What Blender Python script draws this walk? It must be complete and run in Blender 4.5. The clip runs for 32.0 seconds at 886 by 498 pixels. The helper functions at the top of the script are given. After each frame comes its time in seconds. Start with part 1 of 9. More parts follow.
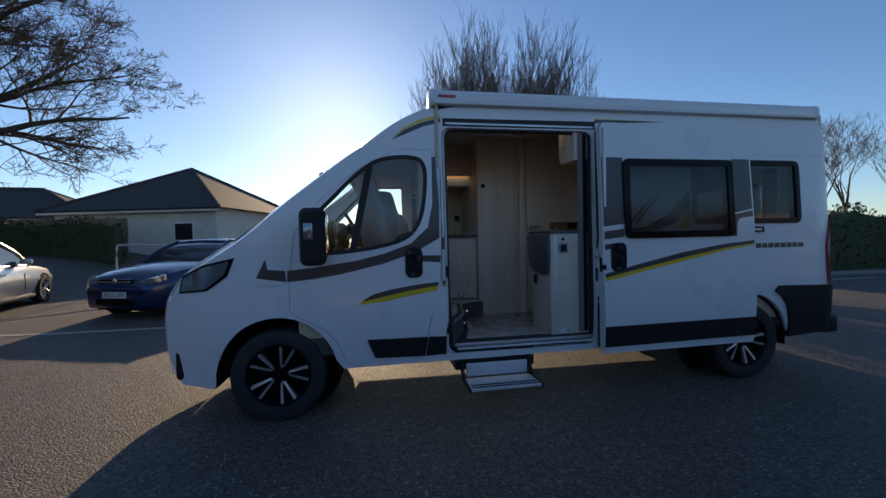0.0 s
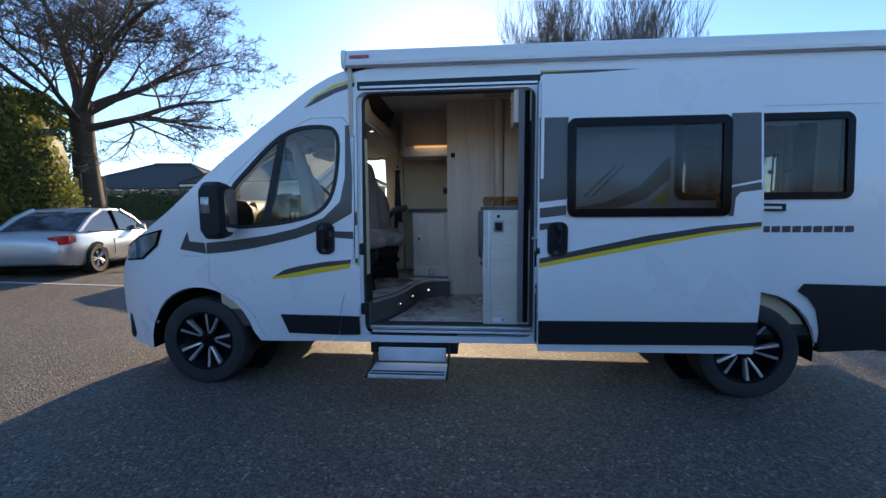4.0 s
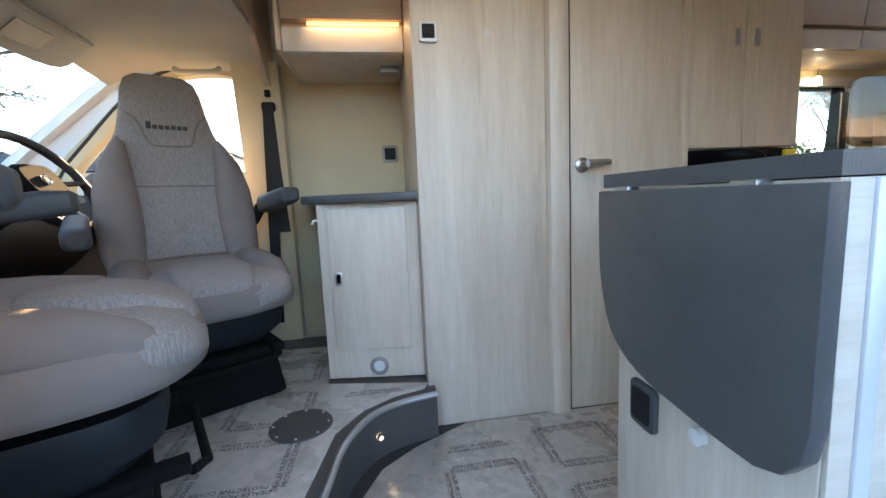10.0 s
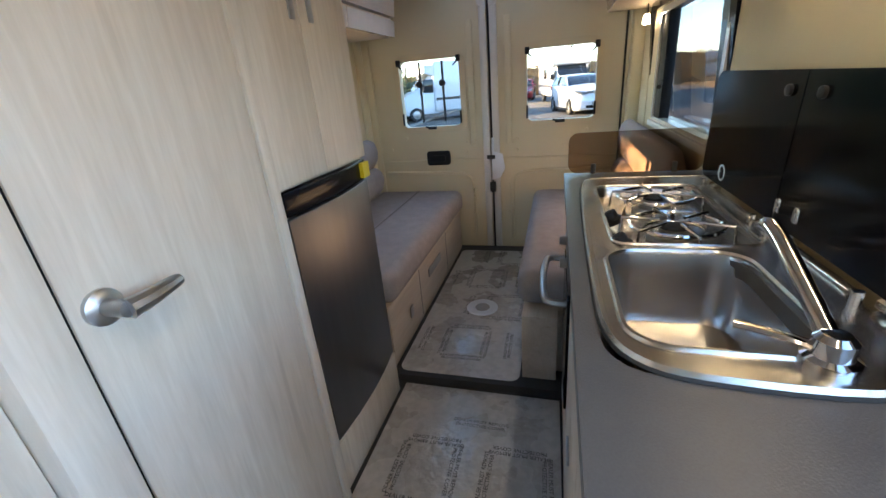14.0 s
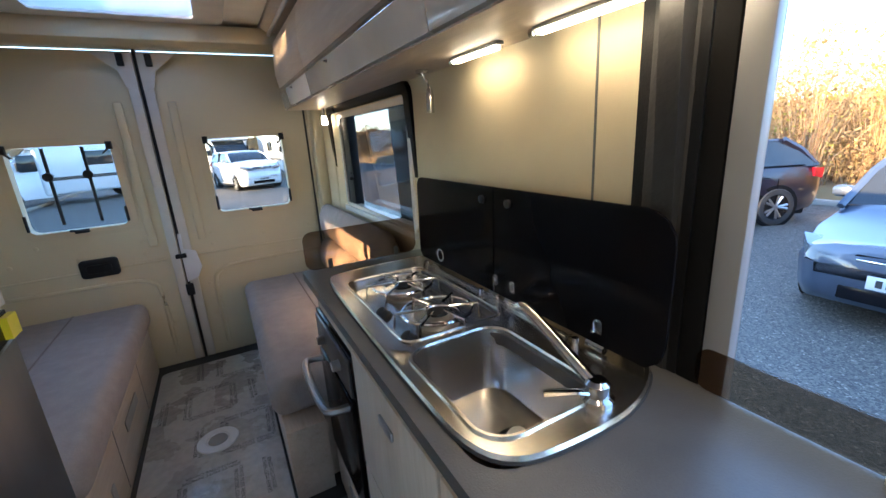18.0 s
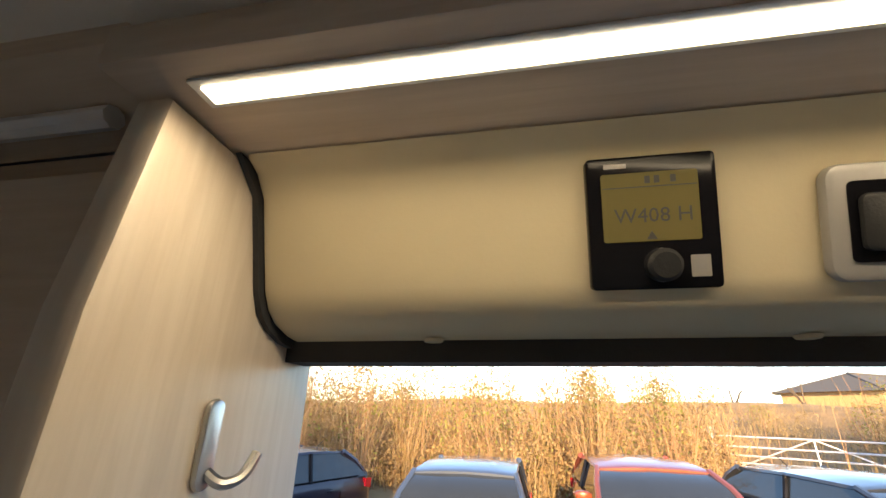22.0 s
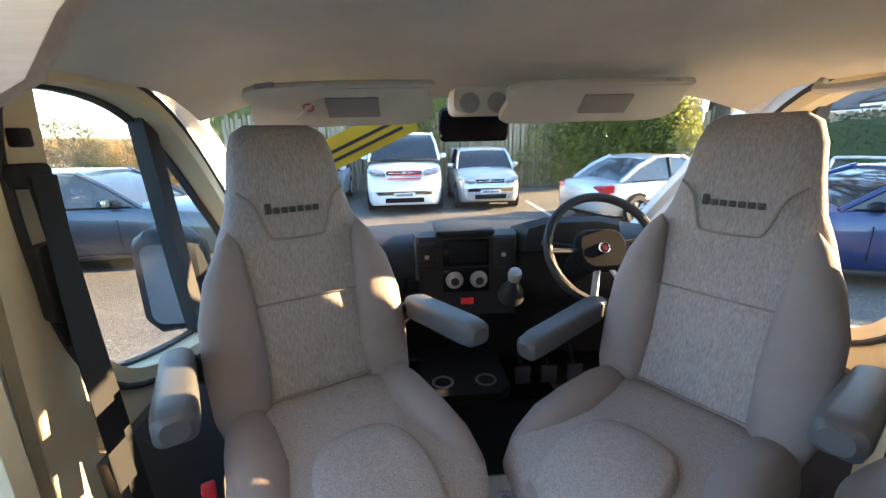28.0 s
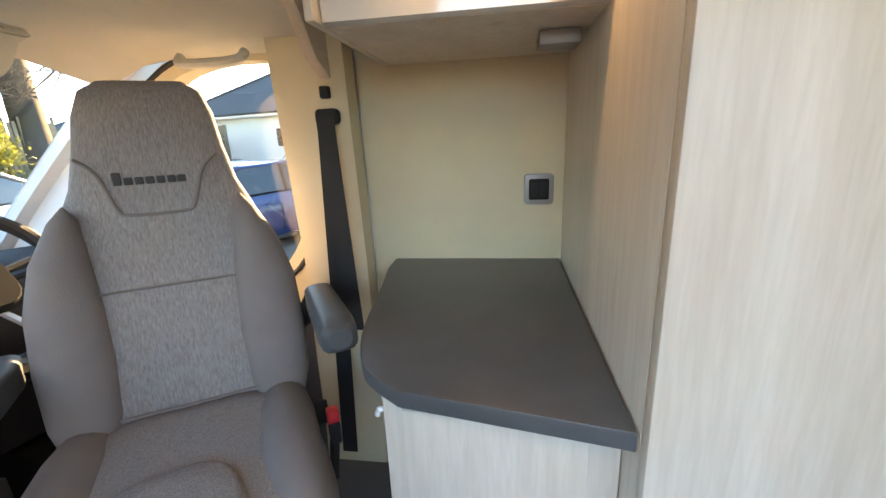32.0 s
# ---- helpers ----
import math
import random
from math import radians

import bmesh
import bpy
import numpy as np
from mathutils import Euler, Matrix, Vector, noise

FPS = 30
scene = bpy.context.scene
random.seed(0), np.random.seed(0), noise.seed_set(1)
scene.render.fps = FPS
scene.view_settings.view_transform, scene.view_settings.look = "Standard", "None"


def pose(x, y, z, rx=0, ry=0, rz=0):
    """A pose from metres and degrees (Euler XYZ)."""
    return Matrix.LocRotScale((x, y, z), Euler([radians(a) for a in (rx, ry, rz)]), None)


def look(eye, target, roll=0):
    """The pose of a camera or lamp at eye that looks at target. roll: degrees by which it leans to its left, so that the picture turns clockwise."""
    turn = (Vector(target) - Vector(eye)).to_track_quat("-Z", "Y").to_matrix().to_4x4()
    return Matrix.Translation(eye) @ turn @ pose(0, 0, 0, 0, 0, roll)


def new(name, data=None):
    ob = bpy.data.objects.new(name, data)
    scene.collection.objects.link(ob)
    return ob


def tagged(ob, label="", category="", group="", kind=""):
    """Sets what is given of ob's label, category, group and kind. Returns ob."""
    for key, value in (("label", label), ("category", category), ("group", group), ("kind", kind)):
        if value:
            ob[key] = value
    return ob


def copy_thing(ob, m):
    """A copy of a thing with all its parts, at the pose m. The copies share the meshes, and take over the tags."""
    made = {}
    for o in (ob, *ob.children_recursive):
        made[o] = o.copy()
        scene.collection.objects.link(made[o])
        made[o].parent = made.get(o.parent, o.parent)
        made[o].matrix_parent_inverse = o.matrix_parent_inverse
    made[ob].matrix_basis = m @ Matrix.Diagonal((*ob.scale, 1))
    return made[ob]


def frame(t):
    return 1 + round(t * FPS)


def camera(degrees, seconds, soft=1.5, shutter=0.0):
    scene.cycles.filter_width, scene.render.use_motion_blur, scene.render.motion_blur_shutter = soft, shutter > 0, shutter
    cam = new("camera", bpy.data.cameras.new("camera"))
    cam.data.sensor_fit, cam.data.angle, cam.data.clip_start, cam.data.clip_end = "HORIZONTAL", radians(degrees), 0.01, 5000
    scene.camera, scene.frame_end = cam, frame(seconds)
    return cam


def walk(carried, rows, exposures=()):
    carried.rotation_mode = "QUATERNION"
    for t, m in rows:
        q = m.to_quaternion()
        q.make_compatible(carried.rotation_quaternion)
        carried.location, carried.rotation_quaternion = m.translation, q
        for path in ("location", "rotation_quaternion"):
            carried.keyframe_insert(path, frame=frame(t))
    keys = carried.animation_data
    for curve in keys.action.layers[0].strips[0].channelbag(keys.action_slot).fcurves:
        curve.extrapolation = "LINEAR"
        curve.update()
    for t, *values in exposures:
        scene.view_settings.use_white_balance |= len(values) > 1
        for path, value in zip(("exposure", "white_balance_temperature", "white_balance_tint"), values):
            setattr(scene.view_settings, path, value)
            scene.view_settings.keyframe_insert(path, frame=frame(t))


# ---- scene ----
cam = camera(94.9, 32.0)
PATH = [
    (0, (0.022, -0.043, 1.325), (0.371, 1.926, 1.277), -1.2),
    (0.5, (0.364, -0.118, 1.338), (0.605, 1.867, 1.285), -0.4),
    (1, (0.679, -0.135, 1.344), (0.822, 1.859, 1.284), 0.2),
    (1.5, (1.003, -0.254, 1.316), (1.068, 1.744, 1.251), 0.8),
    (2, (1.258, -0.419, 1.354), (1.288, 1.579, 1.275), 1.1),
    (2.5, (1.377, -0.494, 1.353), (1.387, 1.504, 1.268), 0.9),
    (3, (1.387, -0.378, 1.355), (1.376, 1.619, 1.245), 0.5),
    (3.5, (1.42, -0.126, 1.355), (1.356, 1.868, 1.214), 0.2),
    (5.5, (1.503, 0.999, 1.29), (1.087, 2.916, 0.903), -2.7),
    (6, (1.438, 1.264, 1.298), (1.05, 3.17, 0.834), -3.3),
    (6.5, (1.303, 1.534, 1.253), (0.983, 3.442, 0.747), -3.9),
    (7, (1.205, 1.762, 1.22), (0.99, 3.682, 0.704), -4.3),
    (7.5, (1.142, 1.984, 1.229), (1.070, 3.922, 0.742), -4.6),
    (8, (1.071, 2.152, 1.273), (1.133, 4.103, 0.839), -4.5),
    (8.5, (1.036, 2.279, 1.288), (1.200, 4.240, 0.929), -3.7),
    (9, (1.075, 2.486, 1.307), (1.297, 4.450, 1.002), -3.1),
    (9.5, (1.062, 2.667, 1.323), (1.316, 4.633, 1.057), -2.7),
    (10, (1.037, 2.811, 1.347), (1.324, 4.774, 1.096), -2.6),
    (10.5, (1.052, 2.980, 1.373), (1.455, 4.921, 1.107), -2.5),
    (11, (1.108, 3.195, 1.462), (1.701, 5.080, 1.157), -2.4),
    (11.5, (1.157, 3.268, 1.551), (1.966, 5.066, 1.216), -2.5),
    (12, (1.214, 3.406, 1.588), (2.295, 5.037, 1.176), -2.8),
    (12.5, (1.260, 3.552, 1.616), (2.583, 4.962, 1.105), -3.4),
    (13, (1.288, 3.573, 1.665), (2.786, 4.748, 1.052), -3.8),
    (13.5, (1.341, 3.579, 1.688), (3.006, 4.439, 0.989), -4.6),
    (14, (1.413, 3.620, 1.691), (3.191, 4.145, 0.942), -5.0),
    (14.5, (1.444, 3.666, 1.698), (3.282, 3.828, 0.925), -5.1),
    (15, (1.427, 3.731, 1.713), (3.251, 3.542, 0.914), -5.0),
    (15.5, (1.397, 3.759, 1.726), (3.155, 3.305, 0.887), -4.9),
    (17.5, (1.422, 3.802, 1.724), (3.081, 2.944, 1.010), -3.9),
    (18, (1.483, 3.784, 1.791), (3.181, 2.877, 1.250), -3.5),
    (18.5, (1.545, 3.759, 1.891), (3.262, 2.767, 1.628), -2.1),
    (19, (1.574, 3.759, 1.957), (3.247, 2.663, 1.932), -0.8),
    (19.5, (1.589, 3.760, 2.022), (3.153, 2.528, 2.220), 0.1),
    (20, (1.582, 3.733, 2.068), (2.999, 2.370, 2.437), 0.8),
    (20.5, (1.568, 3.717, 2.108), (2.765, 2.185, 2.574), 0.5),
    (21, (1.527, 3.679, 2.122), (2.438, 2.007, 2.735), 0.7),
    (21.5, (1.474, 3.636, 2.136), (2.095, 1.858, 2.809), 0.8),
    (22, (1.477, 3.619, 2.148), (1.817, 1.790, 2.883), 1.1),
    (22.5, (1.480, 3.624, 2.152), (1.571, 1.786, 2.935), 1.3),
    (23, (1.480, 3.616, 2.158), (1.213, 1.796, 2.944), 0.4),
    (23.5, (1.457, 3.615, 2.144), (0.871, 1.898, 2.987), -0.3),
    (24, (1.424, 3.610, 2.138), (0.513, 2.018, 2.936), -1.1),
    (24.5, (1.377, 3.618, 2.123), (0.162, 2.198, 2.834), -1.6),
    (25, (1.315, 3.638, 2.098), (-0.153, 2.424, 2.707), -2.1),
    (25.5, (1.225, 3.673, 2.071), (-0.471, 2.719, 2.535), -2.8),
    (26, (1.141, 3.704, 2.02), (-0.739, 3.079, 2.292), -2.5),
    (26.5, (1.081, 3.736, 1.977), (-0.887, 3.386, 2.056), -2.4),
    (28.5, (1.214, 3.843, 1.784), (-0.654, 4.083, 1.11), -1.0),
    (29, (1.229, 3.854, 1.731), (-0.566, 4.199, 0.919), -1.6),
    (29.5, (1.199, 3.851, 1.703), (-0.496, 4.374, 0.779), -1.8),
    (30, (1.106, 3.88, 1.651), (-0.427, 4.684, 0.649), -2.6),
    (30.5, (1.038, 3.918, 1.63), (-0.242, 5.075, 0.618), -2.9),
    (31, (0.991, 3.892, 1.643), (0.041, 5.405, 0.744), -3.3),
    (31.5, (0.971, 3.827, 1.696), (0.382, 5.584, 0.944), -3.2),
    (32, (1.0, 3.803, 1.741), (0.707, 5.707, 1.203), -2.6),
]
EXPOSURES = [(0.0, -0.25, 5650, 10), (1.0, 0.3, 5600, 10), (2.0, 0.48, 5600, 10), (3.5, 0.7, 5500, 10), (5.5, 1.7, 6400, 10), (7.0, 2.2, 6800, 10), (9.0, 2.6, 7000, 10),
             (10.0, 3.15, 6900, 10), (11.0, 3.55, 6850, 10), (12.0, 3.6, 6850, 10), (13.0, 3.45, 6750, 10), (15.5, 4.2, 6000, 10), (18.0, 3.6, 5950, 10), (20.0, 3.3, 5850, 10), (22.0, 2.4, 6850, 10), (24.0, 2.15, 6850, 10), (25.0, 2.4, 6550, 10), (26.0, 2.6, 6350, 10),
             (29.0, 3.8, 6800, 10), (31.0, 4.05, 7500, 10), (32.0, 3.55, 7200, 10)]
walk(cam, [(t, look(eye, target, roll)) for t, eye, target, roll in PATH], exposures=EXPOSURES)

# ---- world, sun, lights ----
SUN_EL, SUN_AZ = 17.0, -4.0        # degrees; azimuth from +y towards +x
world = bpy.data.worlds.new("world")
scene.world = world
world.use_nodes = True
wn = world.node_tree
sky = wn.nodes.new("ShaderNodeTexSky")
sky.sky_type, sky.sun_disc = "NISHITA", False
sky.sun_elevation, sky.sun_rotation = radians(SUN_EL), radians(SUN_AZ)
sky.air_density, sky.dust_density, sky.ozone_density = 0.9, 0.2, 2.2
wn.links.new(sky.outputs[0], wn.nodes["Background"].inputs[0])
wn.nodes["Background"].inputs[1].default_value = 0.14
sun = new("sun", bpy.data.lights.new("sun", "SUN"))
sun.data.energy, sun.data.angle, sun.data.color = 5.0, radians(0.53), (1.0, 0.68, 0.36)
sd = Vector((math.sin(radians(SUN_AZ)) * math.cos(radians(SUN_EL)), math.cos(radians(SUN_AZ)) * math.cos(radians(SUN_EL)), math.sin(radians(SUN_EL))))
sun.matrix_world = look(sd * 60, (0, 0, 0))


def strip_lamp(x0, x1, y0, y1, z, power, colour=(1.0, 0.72, 0.42)):
    """The light of one LED strip, shining down."""
    lamp = new("led_light", bpy.data.lights.new("led_light", "AREA"))
    lamp.data.shape, lamp.data.size, lamp.data.size_y = "RECTANGLE", abs(x1 - x0), abs(y1 - y0)
    lamp.data.energy, lamp.data.color = power, colour
    lamp.matrix_world = pose((x0 + x1) / 2, (y0 + y1) / 2, z)


strip_lamp(0.63, 1.685, 3.407, 3.427, 2.352, 0.43, (1.0, 0.80, 0.54))
strip_lamp(1.78, 2.08, 3.205, 3.222, 1.955, 0.042)
strip_lamp(2.24, 2.40, 3.205, 3.222, 1.955, 0.026)
strip_lamp(0.80, 1.14, 4.495, 4.508, 2.03, 0.05, (1.0, 0.62, 0.30))


# ---- materials ----
def pmat(name, col, rough=0.5, metal=0.0, col2=None, scale=6.0, stretch=(1, 1, 1), detail=4.0, mix=1.0, bump=0.0, bscale=80.0, rvar=0.1, coat=0.0, rand=0.0, fine=0.0):
    """A surface: two colours through a stretched noise, uneven gloss and fine relief."""
    m = bpy.data.materials.new(name)
    m.use_nodes = True
    nt = m.node_tree
    n, l = nt.nodes, nt.links
    b = n["Principled BSDF"]
    b.inputs["Metallic"].default_value = metal
    b.inputs["Coat Weight"].default_value = coat
    b.inputs["Coat Roughness"].default_value = 0.05
    tc = n.new("ShaderNodeTexCoord")
    mp = n.new("ShaderNodeMapping")
    mp.inputs["Scale"].default_value = stretch
    l.new(tc.outputs["Object"], mp.inputs[0])
    nz = n.new("ShaderNodeTexNoise")
    nz.inputs["Scale"].default_value, nz.inputs["Detail"].default_value = scale, detail
    l.new(mp.outputs[0], nz.inputs["Vector"])
    c2 = col2 or tuple(c * 0.86 for c in col)
    rp = n.new("ShaderNodeValToRGB")
    rp.color_ramp.elements[0].position, rp.color_ramp.elements[1].position = 0.5 - 0.22 / mix, 0.5 + 0.22 / mix
    rp.color_ramp.elements[0].color, rp.color_ramp.elements[1].color = (*c2, 1), (*col, 1)
    l.new(nz.outputs[0], rp.inputs[0])
    last = rp.outputs[0]
    if fine:
        nf = n.new("ShaderNodeTexNoise")
        nf.inputs["Scale"].default_value, nf.inputs["Detail"].default_value = bscale, 3
        l.new(mp.outputs[0], nf.inputs["Vector"])
        mx = n.new("ShaderNodeMix")
        mx.data_type, mx.blend_type = "RGBA", "MULTIPLY"
        mx.inputs[0].default_value = fine
        l.new(last, mx.inputs[6])
        rf = n.new("ShaderNodeValToRGB")
        rf.color_ramp.elements[0].position, rf.color_ramp.elements[1].position = 0.35, 0.62
        rf.color_ramp.elements[0].color = (0.25, 0.25, 0.25, 1)
        l.new(nf.outputs[0], rf.inputs[0])
        l.new(rf.outputs[0], mx.inputs[7])
        last = mx.outputs[2]
    if rand:
        oi = n.new("ShaderNodeObjectInfo")
        hs = n.new("ShaderNodeHueSaturation")
        mr = n.new("ShaderNodeMapRange")
        mr.inputs[3].default_value, mr.inputs[4].default_value = 1 - rand, 1 + rand
        l.new(oi.outputs["Random"], mr.inputs[0])
        l.new(mr.outputs[0], hs.inputs["Value"])
        l.new(last, hs.inputs["Color"])
        last = hs.outputs[0]
    l.new(last, b.inputs["Base Color"])
    mr = n.new("ShaderNodeMapRange")
    mr.inputs[3].default_value, mr.inputs[4].default_value = max(0.0, rough - rvar * rough), min(1.0, rough + rvar * rough)
    l.new(nz.outputs[0], mr.inputs[0])
    l.new(mr.outputs[0], b.inputs["Roughness"])
    if bump:
        nb = n.new("ShaderNodeTexNoise")
        nb.inputs["Scale"].default_value, nb.inputs["Detail"].default_value = bscale, 3
        l.new(mp.outputs[0], nb.inputs["Vector"])
        bp = n.new("ShaderNodeBump")
        bp.inputs["Strength"].default_value, bp.inputs["Distance"].default_value = bump, 0.004
        l.new(nb.outputs[0], bp.inputs["Height"])
        l.new(bp.outputs[0], b.inputs["Normal"])
        l.new(bp.outputs[0], b.inputs["Coat Normal"])
    return m


def wood_mat(name, pale, dark, stretch):
    """Pale printed wood: broad figure, fine streaks along the grain and a few dark flecks."""
    m = pmat(name, pale, 0.42, col2=dark, scale=1.5, stretch=stretch, detail=5.0, mix=0.75, bump=0.03, bscale=24)
    n, l = m.node_tree.nodes, m.node_tree.links
    b = n["Principled BSDF"]
    last = b.inputs["Base Color"].links[0].from_socket
    for scale, lo, hi, low, fac in ((9.0, 0.34, 0.68, 0.84, 0.55), (26.0, 0.38, 0.62, 0.86, 0.4), (3.6, 0.65, 0.74, 0.66, 0.4)):
        nz, rp, mx = n.new("ShaderNodeTexNoise"), n.new("ShaderNodeValToRGB"), n.new("ShaderNodeMix")
        nz.inputs["Scale"].default_value, nz.inputs["Detail"].default_value, nz.inputs["Distortion"].default_value = scale, 4.0, 0.35
        l.new(n["Mapping"].outputs[0], nz.inputs["Vector"])
        rp.color_ramp.elements[0].position, rp.color_ramp.elements[1].position = lo, hi
        first, second = ((low, low * 0.97, low * 0.93, 1), (1, 1, 1, 1)) if scale != 3.6 else ((1, 1, 1, 1), (low, low * 0.95, low * 0.9, 1))
        rp.color_ramp.elements[0].color, rp.color_ramp.elements[1].color = first, second
        l.new(nz.outputs[0], rp.inputs[0])
        mx.data_type, mx.blend_type = "RGBA", "MULTIPLY"
        mx.inputs[0].default_value = fac
        l.new(last, mx.inputs[6])
        l.new(rp.outputs[0], mx.inputs[7])
        last = mx.outputs[2]
    l.new(last, b.inputs["Base Color"])
    return m


def glass_mat(name, tint, rough=0.0, gloss=0.5):
    """Thin glass: see-through, with a sheen that grows towards the grazing view."""
    m = bpy.data.materials.new(name)
    m.use_nodes = True
    n, l = m.node_tree.nodes, m.node_tree.links
    n.remove(n["Principled BSDF"])
    tr, gl, lw, pw, mx = n.new("ShaderNodeBsdfTransparent"), n.new("ShaderNodeBsdfGlossy"), n.new("ShaderNodeLayerWeight"), n.new("ShaderNodeMath"), n.new("ShaderNodeMixShader")
    tr.inputs[0].default_value = (*tint, 1)
    gl.inputs["Roughness"].default_value = rough
    pw.operation = "MULTIPLY_ADD"
    cube = n.new("ShaderNodeMath")
    cube.operation = "POWER"
    cube.inputs[1].default_value = 4.0
    l.new(lw.outputs["Facing"], cube.inputs[0])
    l.new(cube.outputs[0], pw.inputs[0])
    pw.inputs[1].default_value, pw.inputs[2].default_value = gloss, 0.035
    l.new(pw.outputs[0], mx.inputs[0])
    l.new(tr.outputs[0], mx.inputs[1])
    l.new(gl.outputs[0], mx.inputs[2])
    l.new(mx.outputs[0], n["Material Output"].inputs[0])
    return m


def glow_mat(name, col, power):
    m = bpy.data.materials.new(name)
    m.use_nodes = True
    b = m.node_tree.nodes["Principled BSDF"]
    b.inputs["Base Color"].default_value = (*col, 1)
    b.inputs["Emission Color"].default_value = (*col, 1)
    b.inputs["Emission Strength"].default_value = power
    return m


M = {}
M["white"] = pmat("white_paint", (0.80, 0.82, 0.84), 0.28, col2=(0.788, 0.808, 0.828), scale=2, coat=0.6, bump=0.01, bscale=300)
M["black"] = pmat("black_plastic", (0.018, 0.019, 0.021), 0.55, bump=0.15, bscale=400)
M["gloss_black"] = pmat("gloss_black", (0.006, 0.006, 0.008), 0.14)
M["gloss_black"].node_tree.nodes["Principled BSDF"].inputs["Specular IOR Level"].default_value = 0.12
M["rubber"] = pmat("rubber", (0.022, 0.023, 0.025), 0.75, col2=(0.032, 0.032, 0.032), bump=0.2, bscale=120)
M["decal_grey"] = pmat("grey_decal", (0.055, 0.053, 0.055), 0.35, coat=0.3)
M["decal_yellow"] = pmat("yellow_decal", (0.80, 0.60, 0.02), 0.35, coat=0.3)
M["decal_white"] = pmat("white_decal", (0.8, 0.8, 0.8), 0.4)
M["glass"] = glass_mat("clear_glass", (0.93, 0.96, 0.95))
M["tint"] = glass_mat("tinted_glass", (0.30, 0.31, 0.33))
M["tint"] = glass_mat("tinted_glass", (0.72, 0.75, 0.75))
M["smoke"] = glass_mat("smoked_acrylic", (0.48, 0.485, 0.49))
M["brown_acrylic"] = glass_mat("brown_acrylic", (0.62, 0.52, 0.43), 0.0, 0.12)
M["frosted"] = bpy.data.materials.new("frosted_acrylic")
M["frosted"].use_nodes = True
fn_, fl_ = M["frosted"].node_tree.nodes, M["frosted"].node_tree.links
fn_.remove(fn_["Principled BSDF"])
f_tr, f_tl, f_mx = fn_.new("ShaderNodeBsdfTransparent"), fn_.new("ShaderNodeBsdfTranslucent"), fn_.new("ShaderNodeMixShader")
f_tl.inputs[0].default_value = (0.62, 0.63, 0.65, 1)
fl_.new(f_tr.outputs[0], f_mx.inputs[1])
fl_.new(f_tl.outputs[0], f_mx.inputs[2])
fl_.new(f_mx.outputs[0], fn_["Material Output"].inputs[0])
M["chrome"] = pmat("chrome", (0.75, 0.75, 0.76), 0.08, 1.0)
M["steel"] = pmat("brushed_steel", (0.62, 0.60, 0.57), 0.24, 1.0, scale=5, stretch=(1, 20, 1), bump=0.03, bscale=200)
M["alloy"] = pmat("polished_alloy", (0.66, 0.66, 0.66), 0.3, 0.7)
M["satin"] = pmat("satin_metal", (0.50, 0.50, 0.50), 0.35, 1.0)
M["fridge"] = pmat("dark_steel", (0.17, 0.165, 0.165), 0.36, 0.9, scale=3, stretch=(8, 8, 1))
M["alu"] = pmat("aluminium", (0.60, 0.62, 0.64), 0.38, 0.85)
M["ribbed"] = pmat("grey_ribbed_trim", (0.28, 0.28, 0.285), 0.45, scale=3, stretch=(1, 1, 0.1))
M["alu_white"] = pmat("pale_aluminium", (0.72, 0.74, 0.77), 0.4, 0.2)
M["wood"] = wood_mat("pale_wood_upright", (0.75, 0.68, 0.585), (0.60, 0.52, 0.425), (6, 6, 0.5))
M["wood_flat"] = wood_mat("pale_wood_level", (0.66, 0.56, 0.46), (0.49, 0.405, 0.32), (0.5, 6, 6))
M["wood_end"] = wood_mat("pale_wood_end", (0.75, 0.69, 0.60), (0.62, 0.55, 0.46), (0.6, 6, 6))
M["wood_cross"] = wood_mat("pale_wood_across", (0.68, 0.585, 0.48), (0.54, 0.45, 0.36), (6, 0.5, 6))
M["white_gloss"] = pmat("white_gloss_panel", (0.78, 0.76, 0.73), 0.12, coat=0.5)
M["cream"] = pmat("cream_lining", (0.62, 0.54, 0.36), 0.6, col2=(0.57, 0.49, 0.33), bump=0.04, bscale=260)
M["pale_steel"] = pmat("pale_primed_steel", (0.62, 0.60, 0.55), 0.36, col2=(0.55, 0.53, 0.48), scale=4)
M["cream_metal"] = pmat("cream_painted_steel", (0.62, 0.55, 0.37), 0.34, col2=(0.58, 0.51, 0.34), scale=3)
M["ceiling"] = pmat("ceiling_lining", (0.85, 0.815, 0.735), 0.8, bump=0.15, bscale=300)
M["headliner"] = pmat("headliner", (0.58, 0.56, 0.50), 0.8, bump=0.1, bscale=260)
M["laminate"] = pmat("dark_laminate", (0.095, 0.096, 0.098), 0.32, col2=(0.078, 0.078, 0.08), scale=14, bump=0.15, bscale=350, fine=0.12)
M["lam_edge"] = pmat("laminate_edge", (0.12, 0.122, 0.125), 0.45)
M["film"] = pmat("film_floor", (0.51, 0.485, 0.455), 0.28, col2=(0.455, 0.43, 0.40), scale=6, bump=1.0, bscale=30, rvar=0.5, coat=0.9, fine=0.2)
M["carpet"] = pmat("dark_edge_trim", (0.035, 0.035, 0.037), 0.8, bump=0.4, bscale=200)
M["step_face"] = pmat("grey_step_face", (0.085, 0.08, 0.078), 0.6, scale=8, bump=0.1, bscale=150)
M["fabric"] = pmat("woven_grey_fabric", (0.37, 0.335, 0.325), 0.9, col2=(0.26, 0.235, 0.23), scale=110, stretch=(1.8, 1.8, 0.16), bump=0.5, bscale=180, fine=0.3)
